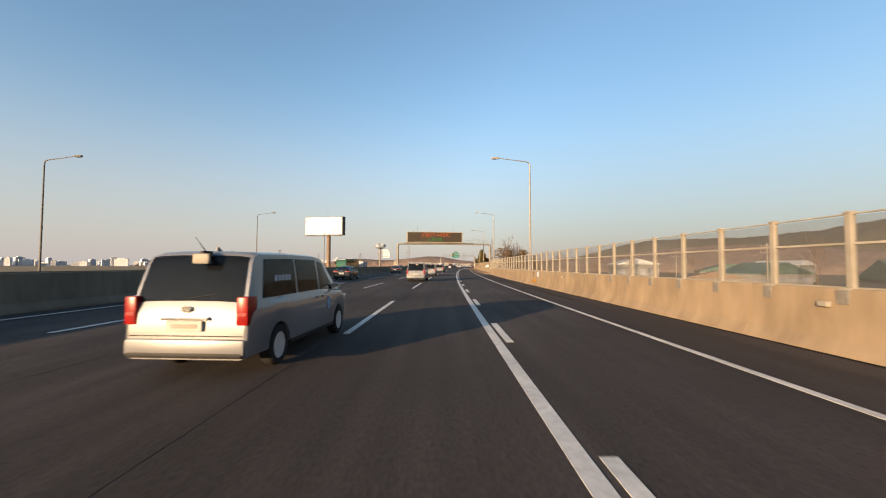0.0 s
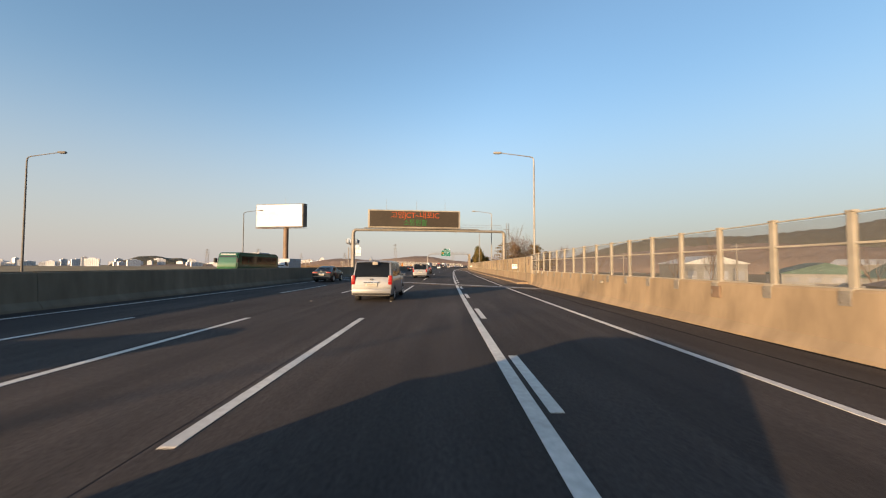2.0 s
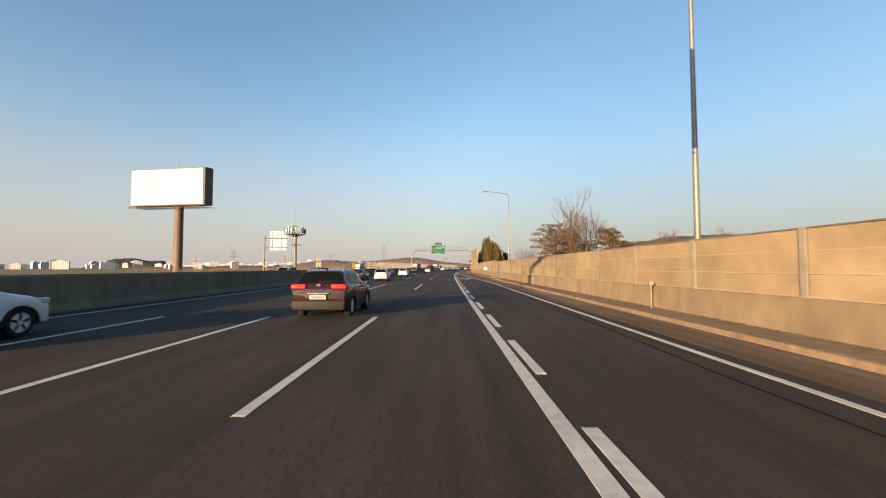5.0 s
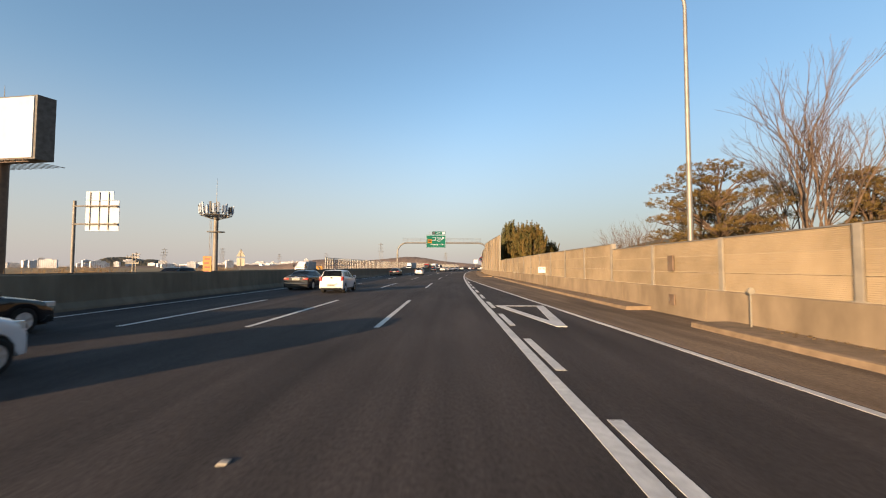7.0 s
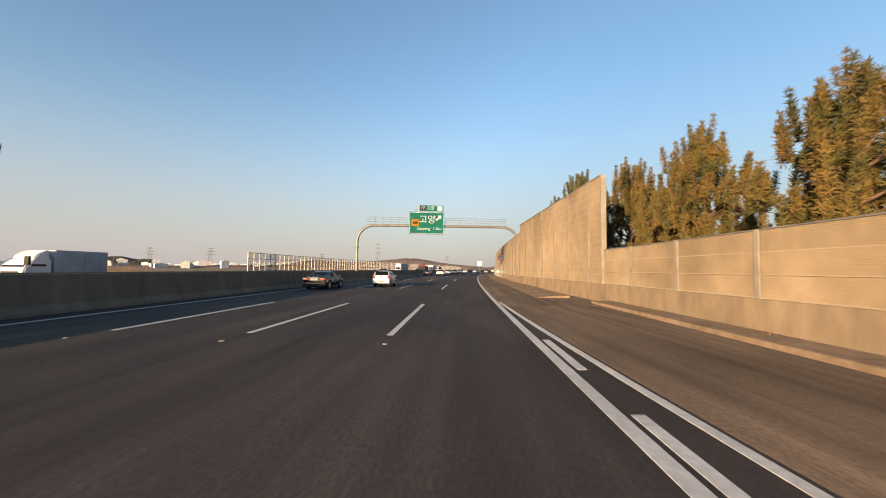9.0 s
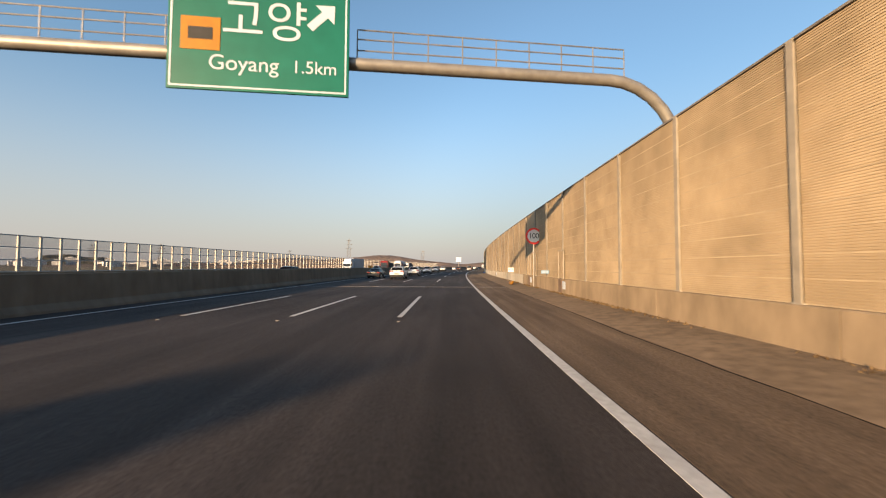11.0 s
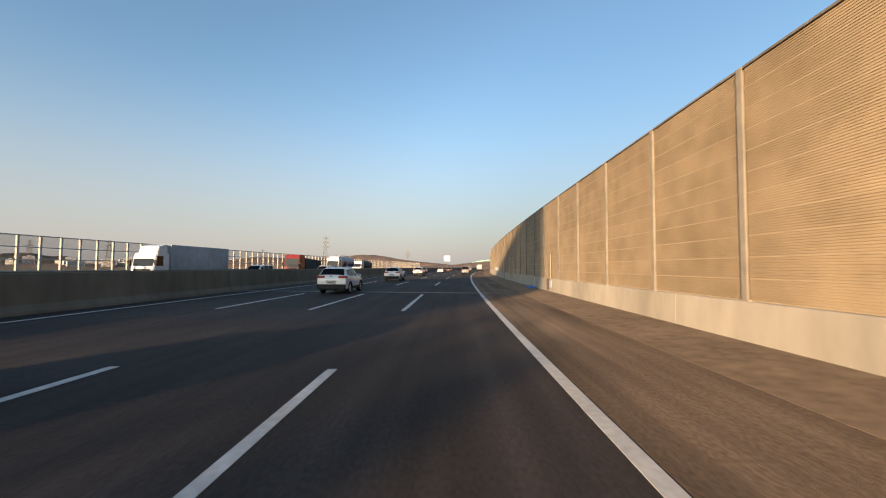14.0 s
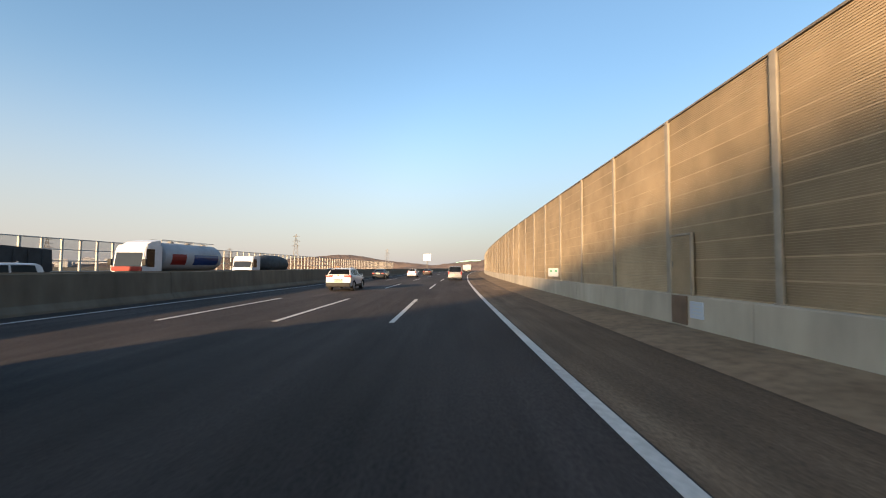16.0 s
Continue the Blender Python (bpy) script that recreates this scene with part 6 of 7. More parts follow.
    part("roof_fin", bm, m, ob)
    return ob


# station rows: y, centre height, belt height, body half width, roof half width
VAN = dict(name="van", w=0.96, sill=0.30, axles=(1.02, 4.22), arch=0.40, r=0.335, spokes=6,
           st=[(0.0, 0.74, 0.70, 0.90, 0.86), (0.02, 0.98, 0.92, 0.93, 0.88), (0.06, 1.10, 1.04, 0.945, 0.88), (0.16, 1.42, 1.10, 0.955, 0.86), (0.28, 1.76, 1.11, 0.958, 0.83), (0.36, 1.86, 1.12, 0.96, 0.82),
               (0.50, 1.905, 1.12, 0.96, 0.82), (1.4, 1.925, 1.12, 0.96, 0.82), (2.8, 1.915, 1.12, 0.96, 0.82), (3.25, 1.86, 1.11, 0.96, 0.80), (3.55, 1.74, 1.10, 0.96, 0.78), (4.28, 1.22, 1.08, 0.95, 0.82), (4.45, 1.13, 1.05, 0.94, 0.83),
               (4.85, 1.0, 0.93, 0.90, 0.80), (5.02, 0.86, 0.80, 0.84, 0.74), (5.10, 0.62, 0.57, 0.76, 0.66)],
           side=[("side_window", [(0.46, 0.06), (1.72, 0.06), (1.72, 0.90), (0.62, 0.90)]), ("side_window", [(1.80, 0.06), (2.86, 0.06), (2.78, 0.90), (1.80, 0.90)]), ("front_door_window", [(2.94, 0.06), (3.98, 0.06), (3.34, 0.86), (2.94, 0.90)])],
           rear=(0.075, 0.335, 0.93), front=(4.24, 3.40, 0.94), tail=(0.765, 0.94, -0.018, 0.26, 0.80, 1.22), gap=0.635, lampz=0.86, mirror=(3.72, 1.10), handles=(2.75, 3.1), belt=1.12, clad=0.06,
           bumper=(0.36, 0.60, 0.06), plate=(0.79, -0.03), badge=(0.01, 1.03), fin=0.62, chrome=True)
SEDAN = dict(name="sedan", w=0.925, sill=0.22, axles=(0.98, 3.78), arch=0.37, r=0.335,
             st=[(0.0, 0.78, 0.72, 0.84, 0.78), (0.03, 0.96, 0.88, 0.87, 0.80), (0.10, 1.03, 0.94, 0.89, 0.80), (0.45, 1.06, 0.96, 0.915, 0.76), (0.62, 1.09, 0.965, 0.92, 0.72), (1.35, 1.38, 0.965, 0.925, 0.60),
                 (1.75, 1.43, 0.96, 0.925, 0.60), (2.3, 1.435, 0.95, 0.925, 0.61), (2.65, 1.38, 0.94, 0.925, 0.61), (3.45, 1.00, 0.92, 0.92, 0.72), (3.7, 0.95, 0.88, 0.915, 0.78), (4.3, 0.84, 0.77, 0.88, 0.76), (4.62, 0.70, 0.64, 0.80, 0.68), (4.70, 0.50, 0.45, 0.72, 0.6)],
             side=[("rear_door_window", [(1.02, 0.10), (1.95, 0.08), (1.95, 0.90), (1.42, 0.88)]), ("front_door_window", [(2.02, 0.08), (3.05, 0.08), (2.60, 0.84), (2.02, 0.90)])],
             rear=(0.66, 1.32, 0.93), front=(3.40, 2.70, 0.94), tail=(0.50, 0.88, -0.015, 0.16, 0.74, 0.90), lampz=0.70, mirror=(3.02, 0.93), handles=(1.5, 2.5), belt=0.95,
             bumper=(0.30, 0.56, 0.12), plate=(0.80, -0.02), badge=(0.0, 0.96), fin=1.45, chrome=True, exhaust=(-0.55, 0.55))
COUPE = dict(SEDAN, name="suv", trim=True, w=0.965, sill=0.26, axles=(1.0, 3.87), arch=0.41, r=0.375,
             st=[(0.0, 0.90, 0.84, 0.88, 0.82), (0.03, 1.08, 1.0, 0.91, 0.84), (0.12, 1.15, 1.04, 0.93, 0.82), (0.42, 1.24, 1.06, 0.955, 0.76), (1.05, 1.47, 1.06, 0.965, 0.66), (1.7, 1.59, 1.05, 0.965, 0.66),
                 (2.3, 1.60, 1.04, 0.965, 0.66), (2.7, 1.54, 1.03, 0.965, 0.66), (3.5, 1.14, 1.02, 0.96, 0.76), (3.75, 1.08, 1.0, 0.955, 0.8), (4.35, 0.98, 0.9, 0.92, 0.8), (4.68, 0.84, 0.78, 0.84, 0.72), (4.76, 0.6, 0.55, 0.76, 0.64)],
             side=[("rear_door_window", [(0.85, 0.12), (1.95, 0.08), (1.95, 0.88), (1.35, 0.84)]), ("front_door_window", [(2.02, 0.08), (3.08, 0.08), (2.62, 0.84), (2.02, 0.90)])],
             rear=(0.40, 1.0, 0.92), front=(3.45, 2.75, 0.94), tail=(0.42, 0.92, -0.012, 0.18, 0.90, 1.02), lampz=0.82, mirror=(3.05, 1.02), handles=(1.5, 2.5), belt=1.05, clad=0.10,
             bumper=(0.36, 0.64, 0.16), plate=(0.74, -0.05), badge=(0.0, 1.1), fin=1.6)
SUV = dict(SEDAN, name="suv", w=0.925, sill=0.30, axles=(0.92, 3.56), arch=0.40, r=0.36, spokes=5,
           st=[(0.0, 0.86, 0.80, 0.86, 0.82), (0.03, 1.06, 1.0, 0.885, 0.83), (0.10, 1.14, 1.06, 0.90, 0.82), (0.30, 1.36, 1.08, 0.915, 0.75), (0.46, 1.52, 1.08, 0.92, 0.70), (0.58, 1.57, 1.075, 0.925, 0.68), (1.2, 1.625, 1.06, 0.925, 0.68),
               (2.0, 1.63, 1.04, 0.925, 0.68), (2.45, 1.57, 1.02, 0.925, 0.67), (3.15, 1.18, 1.0, 0.92, 0.75), (3.4, 1.10, 0.98, 0.915, 0.78), (4.0, 0.98, 0.9, 0.88, 0.76), (4.34, 0.84, 0.78, 0.80, 0.7), (4.42, 0.6, 0.55, 0.72, 0.62)],
           side=[("quarter_window", [(0.46, 0.30), (0.86, 0.10), (0.86, 0.86), (0.62, 0.82)]), ("rear_door_window", [(0.92, 0.08), (1.78, 0.08), (1.78, 0.90), (0.92, 0.88)]), ("front_door_window", [(1.84, 0.08), (2.84, 0.08), (2.38, 0.84), (1.84, 0.90)])],
           rear=(0.13, 0.50, 0.93), front=(3.10, 2.50, 0.94), tail=(0.42, 0.905, -0.02, 0.30, 0.97, 1.12), lampz=0.84, mirror=(2.80, 1.02), handles=(1.3, 2.3), belt=1.06, clad=0.16,
           bumper=(0.34, 0.60, 0.20, M["plastic"]), plate=(0.72, -0.075), badge=(0.005, 1.1), fin=0.75, rails=(0.75, 2.3), exhaust=())
HATCH = dict(SEDAN, name="hatchback", w=0.80, sill=0.24, axles=(0.62, 3.0), arch=0.34, r=0.30, spokes=8,
             st=[(0.0, 0.80, 0.74, 0.74, 0.70), (0.03, 0.96, 0.9, 0.765, 0.71), (0.08, 1.04, 0.96, 0.78, 0.70), (0.24, 1.30, 0.99, 0.795, 0.64), (0.34, 1.42, 0.99, 0.80, 0.60), (0.5, 1.46, 0.985, 0.80, 0.59), (1.2, 1.485, 0.97, 0.80, 0.59),
                 (1.9, 1.46, 0.95, 0.80, 0.59), (2.2, 1.38, 0.94, 0.80, 0.6), (2.85, 1.03, 0.92, 0.795, 0.66), (3.05, 0.96, 0.88, 0.785, 0.68), (3.4, 0.86, 0.78, 0.74, 0.64), (3.56, 0.7, 0.64, 0.68, 0.58), (3.6, 0.5, 0.45, 0.62, 0.5)],
             side=[("rear_door_window", [(0.50, 0.28), (1.38, 0.08), (1.38, 0.88), (0.66, 0.84)]), ("front_door_window", [(1.44, 0.08), (2.50, 0.08), (2.08, 0.84), (1.44, 0.90)])],
             rear=(0.10, 0.38, 0.93), front=(2.80, 2.22, 0.94), tail=(0.60, 0.77, -0.012, 0.22, 0.78, 1.06), lampz=0.74, mirror=(2.48, 0.93), handles=(1.0, 1.95), belt=0.97,
             bumper=(0.28, 0.54, 0.10), plate=(0.50, -0.075), badge=(0.01, 0.98), fin=0.62, chrome=False, exhaust=())
MINI = dict(VAN, name="minivan", w=0.94, st=[(y * 0.97, z * 0.93, b * 0.95, w * 0.98, t * 0.97) for y, z, b, w, t in VAN["st"]], axles=(0.98, 4.08), tail=(0.78, 0.93, -0.02, 0.20, 0.80, 1.10), belt=1.06,
            rear=(0.073, 0.325, 0.93), front=(4.1, 3.3, 0.94), badge=(0.01, 0.96), mirror=(3.6, 1.05))



def silver_van(place):
    van = car(place, "silver van with dark tinted windows and red tail lights", M["car_silver"], VAN, "van")
    strip(van, "reversing_mirror", M["galv_dark"], 0.02, 0.28, 0.06, 0.12, 1.70, 1.86, 0.03)
    strip(van, "camera_arm", M["plastic"], 0.12, 0.17, 0.10, 0.34, 1.84, 1.90, 0.01)
    bm = bmesh.new()
    rod(bm, (0.0, 0.42, 1.89), (-0.10, 0.30, 2.12), 0.008, 0.004, 6)
    part("aerial", bm, M["plastic"], van)
    bm = bmesh.new()
    for i in range(5):
        box(bm, 0.885, 0.893, 0.9 + 0.13 * i, 0.99 + 0.13 * i, 1.42, 1.52)
    part("lettering_bars", bm, M["white"], van)
    bm = bmesh.new()
    lathe(bm, [(0.14, 0), (0.14, 0.008)], 24, Matrix.Translation((0.962, 3.4, 0.83)))
    part("door_emblem", bm, M["roof_blue"], van)
    return van


silver_van(at_road(5.9, -4.98, 0, -3.0))
silver_van(at_road(41.1, -4.4, 0, -1.0))
silver_van(at_road(63.7, -4.35, 0, -1.0))
silver_van(at_road(98.0, -4.5, 0, -0.5))
car(at_road(84.5, -13.2), "glossy black sloping-roofed SUV in the inner lane", M["car_black"], COUPE, "SUV")
car(at_road(160.9, -9.2), "small white hatchback with red tail lights", M["car_white"], HATCH)
car(at_road(233.0, -13.2), "glossy black fastback sedan in the inner lane", M["car_black"], SEDAN)
car(at_road(302.0, -12.9), "glossy black fastback sedan in the inner lane", M["car_black"], SEDAN)
car(at_road(298.25, -9.1), "white family SUV with black lower cladding and roof rails", M["car_white"], SUV, "SUV")
car(at_road(44.6, -13.05), "glossy black sloping-roofed SUV in the inner lane", M["car_black"], COUPE, "SUV")
car(at_road(119.0, -12.4), "white family SUV with black lower cladding", M["car_white"], SUV, "SUV")
car(at_road(94.0, -9.2), "dark grey sedan with lit brake lights", M["car_dark"], SEDAN, brake=True)
car(at_road(126.0, -5.4), "dark maroon SUV driving ahead", M["car_maroon"], SUV, "SUV", brake=True)
car(at_road(163.8, -12.85), "glossy black fastback sedan in the inner lane", M["car_black"], SEDAN)
car(at_road(183.4, -9.2), "small white hatchback with red tail lights", M["car_white"], HATCH)
car(at_road(239.0, -9.3), "small white hatchback with red tail lights", M["car_white"], HATCH)
car(at_road(186.2, -12.6), "dark grey sedan in the inner lane", M["car_dark"], SEDAN)

car(at_road(451.0, -9.4), "brown sedan far ahead", M["car_brown"], SEDAN)
car(at_road(315.4, -9.0), "white family SUV with black lower cladding and roof rails", M["car_white"], SUV, "SUV")
car(at_road(361.0, -9.3), "white family SUV with black lower cladding and roof rails", M["car_white"], SUV, "SUV")
car(at_road(339.0, -9.1), "white family SUV with black lower cladding and roof rails", M["car_white"], SUV, "SUV")

# opposite lanes, facing the camera
back = lambda s, o: at_road(s, o, 0, 180)
OPP = "traffic in the opposite lanes"
car(back(179.3, -27.2), "white minivan in the opposite lanes", M["car_white"], MINI, "van", group=OPP, lit=True)
car(back(366.9, -27.0), "white minivan behind the median barrier", M["car_white"], MINI, "van", group=OPP)
car(back(379.9, -23.2), "white van behind the median barrier", M["car_white"], MINI, "van", group=OPP)
car(back(111.6, -30.5), "white minivan following a coach", M["car_white"], MINI, "van", group=OPP)
car(back(196.0, -27.0), "dark SUV in the opposite lanes", M["car_dark"], SUV, "SUV", group=OPP)
car(back(440.0, -27.0), "blue sedan in the opposite lanes", M["car_blue"], SEDAN, group=OPP)
car(back(300.0, -23.0), "dark grey SUV in the opposite lanes", M["car_dark"], SUV, "SUV", group=OPP)


def truck_cab(ob, y0, w, h, m, low=0.45, depth=2.2):
    """A flat-fronted cab whose front is at y0 + depth."""
    bm = bmesh.new()
    f = y0 + depth
    prism(bm, [(y0, low), (f - 0.02, low), (f, low + 0.9), (f - 0.05, low + 1.05), (f - 0.32, h - 0.25), (f - 0.55, h), (y0, h)], 2 * w, Matrix.Translation((-w, 0, 0)) @ Matrix(((0, 0, 1, 0), (1, 0, 0, 0), (0, 1, 0, 0), (0, 0, 0, 1))))
    bmesh.ops.recalc_face_normals(bm, faces=bm.faces)
    bmesh.ops.bevel(bm, geom=bm.edges[:], offset=0.07, segments=2, affect="EDGES")
    cab = part("cab", bm, m, ob, smooth=True)
    z0, z1 = low + 1.12, h - 0.32
    bm = bmesh.new()
    a = math.atan2(0.27, z1 - z0)
    box(bm, -w + 0.14, w - 0.14, -0.01, 0.012, 0, (z1 - z0) * 1.03, 0.004, Matrix.Translation((0, f - 0.055, z0)) @ Matrix.Rotation(a, 4, "X"))
    part("windscreen", bm, M["car_glass"], cab)
    for sd in (-1, 1):
        xx = sorted((sd * (w - 0.01), sd * (w + 0.012)))
        strip(ob, "side_window", M["car_glass"], xx[0], xx[1], f - 1.25, f - 0.42, z0 + 0.02, z1, 0.004, parent=cab)
        xx = sorted((sd * (w + 0.02), sd * (w + 0.30)))
        strip(ob, "mirror", M["plastic"], xx[0], xx[1], f - 0.12, f + 0.04, z0 + 0.1, z0 + 0.62, 0.03, parent=cab)
        xx = sorted((sd * (w - 0.52), sd * (w - 0.12)))
        strip(ob, "headlight", M["lamp_lit"], xx[0], xx[1], f - 0.05, f + 0.025, low + 0.12, low + 0.32, 0.02, parent=cab)
    strip(ob, "grille", M["plastic"], -w + 0.3, w - 0.3, f - 0.05, f + 0.015, low + 0.42, low + 0.85, 0.02, parent=cab)
    strip(ob, "front_bumper", m, -w, w, f - 0.1, f + 0.06, low - 0.12, low + 0.12, 0.04, parent=cab)
    return cab


def box_truck(place, label, L, w, h, cab_h, m=M["car_white"], cargo=M["cargo_white"], floor=1.05, deflector=True, r=0.48):
    ob = thing("box_truck", place, label, "truck", OPP)
    d = 2.1 if L > 8 else 1.6
    strip(ob, "chassis", M["plastic"], -w * 0.55, w * 0.55, 0.1, L - d, 0.62, floor - 0.02, 0.02)
    bx = strip(ob, "cargo_box", cargo, -w, w, 0.0, L - d - 0.15, floor, h, 0.04)
    for y in np.arange(0.6, L - d - 0.4, 1.1):
        for sd in (-1, 1):
            xx = sorted((sd * w, sd * (w + 0.018)))
            strip(ob, "rib", cargo, xx[0], xx[1], float(y), float(y) + 0.03, floor + 0.05, h - 0.05, 0.0, parent=bx)
    truck_cab(ob, L - d, w * 0.96, cab_h, m, depth=d)
    if deflector:
        bm = bmesh.new()
        prism(bm, [(L - d, cab_h - 0.03), (L - 0.6, cab_h - 0.03), (L - 0.9, h - 0.25), (L - d + 0.1, h)], w * 1.6, Matrix.Translation((-w * 0.8, 0, 0)) @ Matrix(((0, 0, 1, 0), (1, 0, 0, 0), (0, 1, 0, 0), (0, 0, 0, 1))))
        bmesh.ops.recalc_face_normals(bm, faces=bm.faces)
        bmesh.ops.bevel(bm, geom=bm.edges[:], offset=0.06, segments=2, affect="EDGES")
        part("wind_deflector", bm, m, ob, smooth=True)
    ax = (1.6, 2.9, L - 1.2) if L > 8 else (1.0, L - 1.0)
    add_wheels(ob, ax, w - 0.06, r, 0.28, 6, True)
    return ob


box_truck(back(364.4, -32.2), "white long box truck with a wind deflector", 12.2, 1.22, 3.78, 2.9)
box_truck(back(230.0, -28.0), "small white box truck in the opposite lanes", 5.4, 0.9, 2.62, 2.05, floor=0.8, r=0.33)
box_truck(back(112.5, -26.8), "white box truck following a coach", 6.5, 0.95, 2.7, 2.1, floor=0.85, r=0.36, deflector=False)

rt = thing("dump_truck", back(384.0, -27.6), "red-cabbed dump truck with a dark steel body", "truck", OPP)
truck_cab(rt, 7.0, 1.2, 3.45, M["truck_red"], depth=2.2)
strip(rt, "chassis", M["plastic"], -0.7, 0.7, 0.2, 7.0, 0.65, 1.1, 0.02)
bm = bmesh.new()
prism(bm, [(0.0, 1.35), (0.35, 1.1), (6.6, 1.1), (6.7, 2.9), (6.2, 2.95), (0.1, 2.62)], 2.4, Matrix.Translation((-1.2, 0, 0)) @ Matrix(((0, 0, 1, 0), (1, 0, 0, 0), (0, 1, 0, 0), (0, 0, 0, 1))))
bmesh.ops.recalc_face_normals(bm, faces=bm.faces)
tb = part("tipper_body", bm, M["cargo_dark"], rt)
for y in np.arange(0.6, 6.5, 0.8):
    for sd in (-1, 1):
        xx = sorted((sd * 1.19, sd * 1.27))
        strip(rt, "rib", M["cargo_dark"], xx[0], xx[1], float(y), float(y) + 0.1, 1.2, 2.6, 0.01, parent=tb)
strip(rt, "cab_guard", M["cargo_dark"], -1.15, 1.15, 6.6, 7.4, 2.9, 3.0, 0.02)
add_wheels(rt, (1.3, 2.6, 6.6, 8.2), 1.18, 0.5, 0.3, 6, True)

tk = thing("tanker_truck", back(400.0, -26.4), "white tanker truck with a red and blue cylinder", "truck", OPP)
truck_cab(tk, 8.6, 1.2, 3.3, M["car_white"], depth=2.1)
bm = bmesh.new()
prism(bm, [(8.6, 3.27), (10.1, 3.27), (9.6, 3.55), (8.6, 3.75)], 2.0, Matrix.Translation((-1.0, 0, 0)) @ Matrix(((0, 0, 1, 0), (1, 0, 0, 0), (0, 1, 0, 0), (0, 0, 0, 1))))
bmesh.ops.recalc_face_normals(bm, faces=bm.faces)
part("wind_deflector", bm, M["car_white"], tk)
strip(tk, "chassis", M["plastic"], -0.7, 0.7, 0.2, 8.6, 0.65, 1.15, 0.02)
bm = bmesh.new()
prof = [(0.2, 0.0), (0.85, 0.08), (1.12, 0.3), (1.2, 0.6), (1.2, 7.7), (1.12, 8.0), (0.85, 8.22), (0.2, 8.3)]
lathe(bm, prof, 32, Matrix.Translation((0, 0.1, 2.45)) @ Matrix.Rotation(radians(90), 4, "Z"))
tank = part("tank", bm, M["cargo_white"], tk, smooth=True)
for x0, x1, mm in ((1.0, 4.6, M["band_blue"]), (5.6, 7.4, M["red"])):
    bm = bmesh.new()
    lathe(bm, [(1.206, x0), (1.206, x1)], 32, Matrix.Translation((0, 0.1, 2.45)) @ Matrix.Rotation(radians(90), 4, "Z") @ Matrix.Diagonal((1, 1, 1, 1)))
    bmesh.ops.delete(bm, geom=[v for v in bm.verts if v.co.z > 2.75 or v.co.z < 1.75 or v.co.x > 0], context="VERTS")
    part("colour_band", bm, mm, tank)
for sd in (-0.45, 0.45):
    bm = bmesh.new()
    rod(bm, (sd, 0.8, 3.85), (sd, 7.8, 3.85), 0.025, n=6)
    for y in np.arange(0.8, 7.9, 1.0):
        rod(bm, (sd, float(y), 3.5), (sd, float(y), 3.85), 0.02, n=6)
    part("top_rail", bm, M["galv"], tank)
for y in (1.8, 4.0, 6.2):
    bm = bmesh.new()
    rod(bm, (0, y, 3.55), (0, y, 3.75), 0.26, n=16)
    part("hatch", bm, M["galv"], tank)
strip(tk, "front_stripe", M["red"], -1.17, 1.17, 10.66, 10.74, 1.28, 1.62, 0.01)
add_wheels(tk, (1.4, 2.7, 7.6, 9.4), 1.18, 0.5, 0.3, 6, True)

dt = thing("tipper_truck", back(417.5, -27.0), "white-cabbed truck with a dark rounded load", "truck", OPP)
truck_cab(dt, 9.2, 1.2, 2.9, M["car_white"], depth=2.1)
strip(dt, "chassis", M["plastic"], -0.7, 0.7, 0.2, 9.2, 0.65, 1.15, 0.02)
bm = bmesh.new()
lathe(bm, [(0.3, 0), (0.95, 0.4), (1.2, 2.2), (1.2, 5.5), (0.95, 7.6), (0.4, 8.6)], 28, Matrix.Translation((0, 0.3, 2.0)) @ Matrix.Rotation(radians(90), 4, "Z"))
part("drum", bm, M["cargo_dark"], dt, smooth=True)
add_wheels(dt, (1.4, 2.7, 8.0, 10.0), 1.18, 0.5, 0.3, 6, True)

bus = thing("coach", back(104.2, -27.3), "dark green coach with a long row of tinted windows", "bus", OPP)
bm = bmesh.new()
prism(bm, [(0.0, 0.45), (11.4, 0.40), (11.6, 1.2), (11.45, 2.2), (11.15, 3.05), (10.8, 3.22), (0.4, 3.22), (0.05, 2.9)], 2.46, Matrix.Translation((-1.23, 0, 0)) @ Matrix(((0, 0, 1, 0), (1, 0, 0, 0), (0, 1, 0, 0), (0, 0, 0, 1))))
bmesh.ops.recalc_face_normals(bm, faces=bm.faces)
bmesh.ops.bevel(bm, geom=bm.edges[:], offset=0.12, segments=3, affect="EDGES")
bb_ = part("body", bm, M["bus_green"], bus, smooth=True)
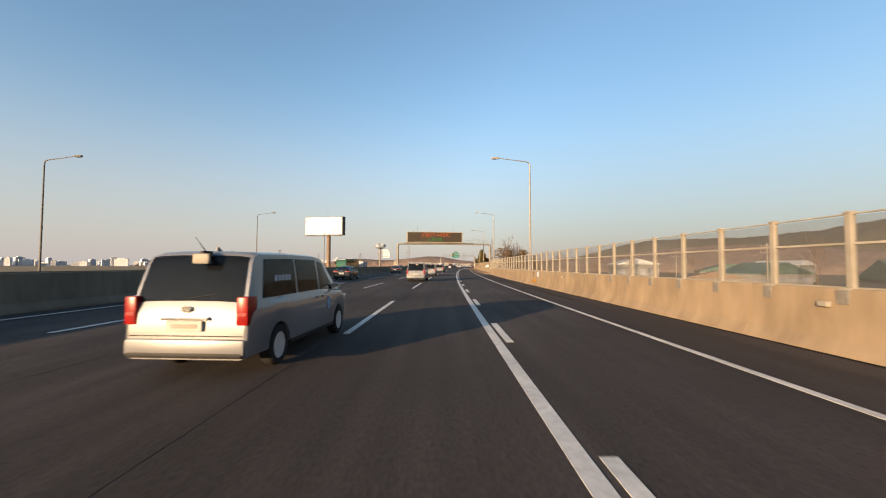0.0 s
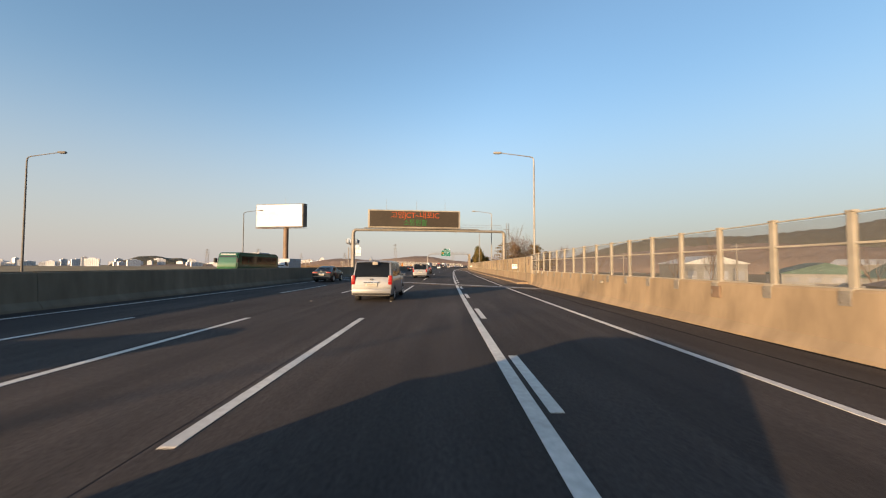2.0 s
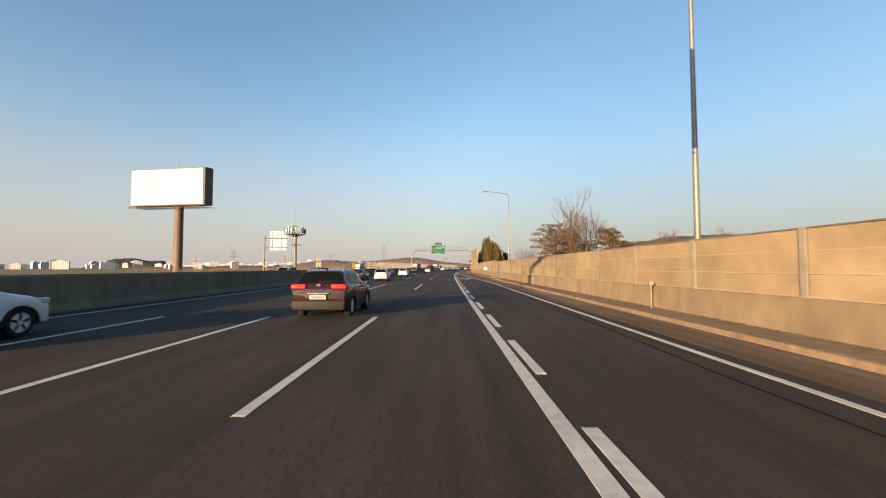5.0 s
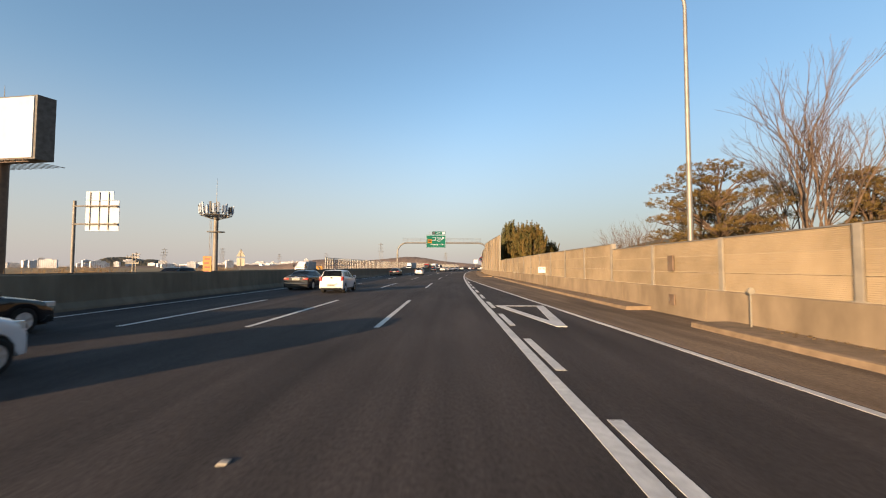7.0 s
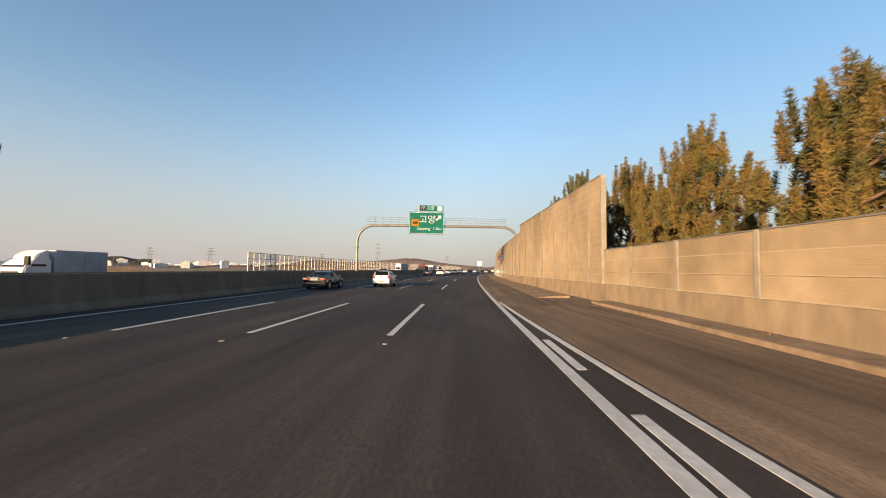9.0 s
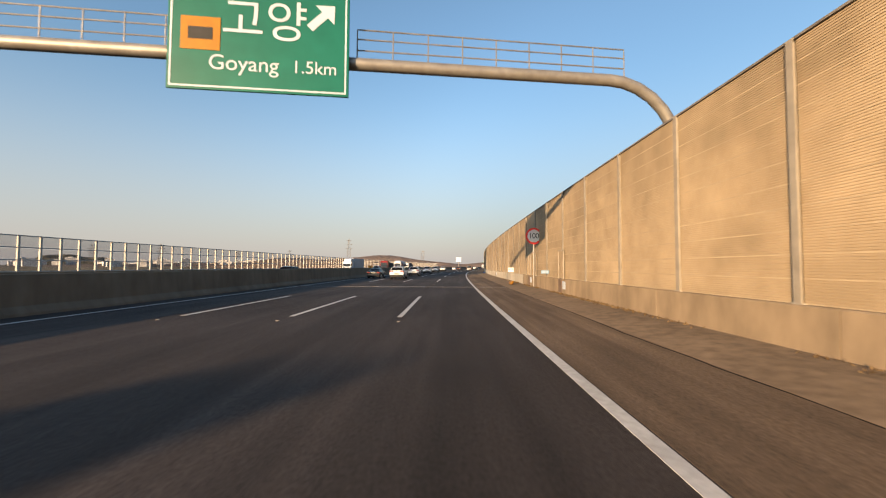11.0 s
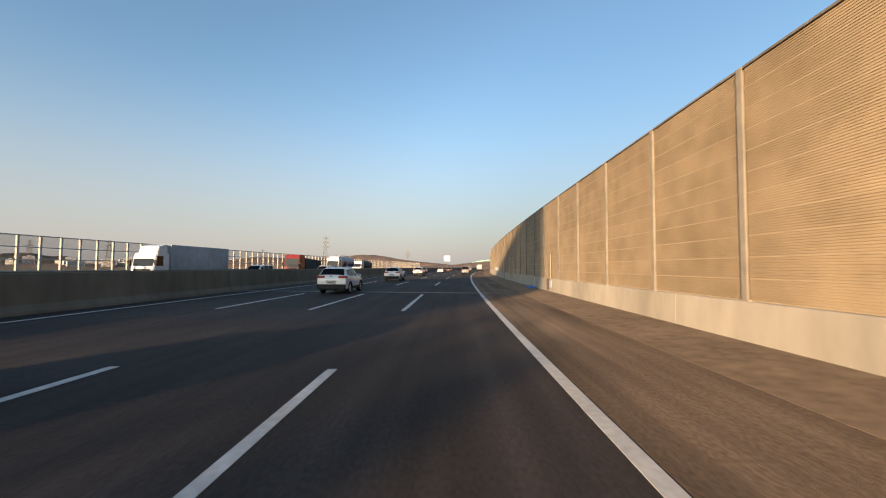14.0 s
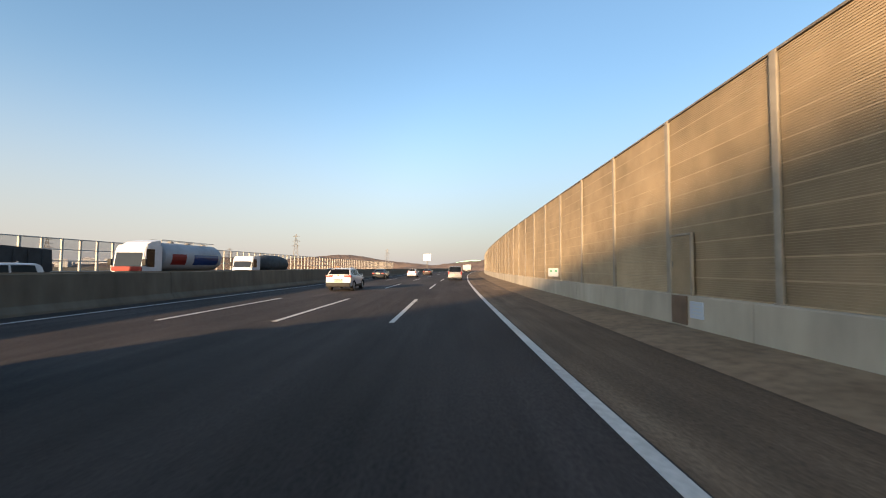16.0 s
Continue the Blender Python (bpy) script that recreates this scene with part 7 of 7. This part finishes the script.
for sd in (-1, 1):
    for i in range(6):
        xx = sorted((sd * 1.222, sd * 1.242))
        strip(bus, "side_window", M["car_glass"], xx[0], xx[1], 0.7 + 1.62 * i, 2.26 + 1.62 * i, 1.75, 2.72, 0.006, parent=bb_)
    xx = sorted((sd * 1.226, sd * 1.24))
    strip(bus, "stripe", M["green"], xx[0], xx[1], 0.6, 10.6, 2.80, 2.98, 0.002, parent=bb_)
    xx = sorted((sd * 0.7, sd * 1.1))
    strip(bus, "headlight", M["lamp_lit"], xx[0], xx[1], 11.40, 11.52, 0.72, 0.95, 0.02, parent=bb_)
    xx = sorted((sd * 1.26, sd * 1.48))
    strip(bus, "mirror", M["plastic"], xx[0], xx[1], 11.3, 11.75, 1.95, 2.5, 0.04, parent=bb_)
bm = bmesh.new()
box(bm, -1.1, 1.1, -0.01, 0.015, 0, 1.45, 0.004, Matrix.Translation((0, 11.56, 1.35)) @ Matrix.Rotation(radians(12), 4, "X"))
part("windscreen", bm, M["car_glass"], bb_)
strip(bus, "destination_panel", M["cargo_white"], -0.9, 0.9, 11.0, 11.2, 2.85, 3.05, 0.02, parent=bb_)
strip(bus, "roof_unit", M["cargo_white"], -0.8, 0.8, 2.0, 5.0, 3.2, 3.36, 0.05, parent=bb_)
add_wheels(bus, (2.6, 8.9), 1.2, 0.5, 0.28, 8, True)

# far traffic ahead
def far_truck(s, o):
    ob = box_truck(at_road(s, o), "white box truck far ahead", 7.2, 1.05, 3.1, 2.4, floor=0.95, r=0.42, deflector=False)
    ob["group"] = "cars on the road"
    strip(ob, "rear_door", M["cargo_white"], -0.98, 0.98, -0.03, 0.0, 1.0, 3.02, 0.01)
    strip(ob, "rear_bumper", M["galv_dark"], -0.95, 0.95, -0.06, 0.05, 0.5, 0.62, 0.02)
    for sd in (-1, 1):
        xx = sorted((sd * 0.7, sd * 0.95))
        strip(ob, "tail_light", M["tail_red"], xx[0], xx[1], -0.05, 0.02, 0.7, 0.84, 0.01)


car(at_road(417.3, -13.0), "black sedan far ahead in the inner lane", M["car_black"], SEDAN)
car(at_road(428.6, -9.6), "small white hatchback far ahead", M["car_white"], HATCH)
far_truck(520, -1.8)
far_truck(560, -5.4)
car(at_road(414.5, -1.8), "silver van far ahead with red tail lights", M["car_silver"], VAN, "van")
car(at_road(388.0, -9.8), "white family SUV with black lower cladding and roof rails", M["car_white"], SUV, "SUV")
car(at_road(497, -5.4), "white SUV far ahead", M["car_white"], SUV, "SUV")
car(at_road(545, -9.2), "dark sedan far ahead", M["car_dark"], SEDAN)
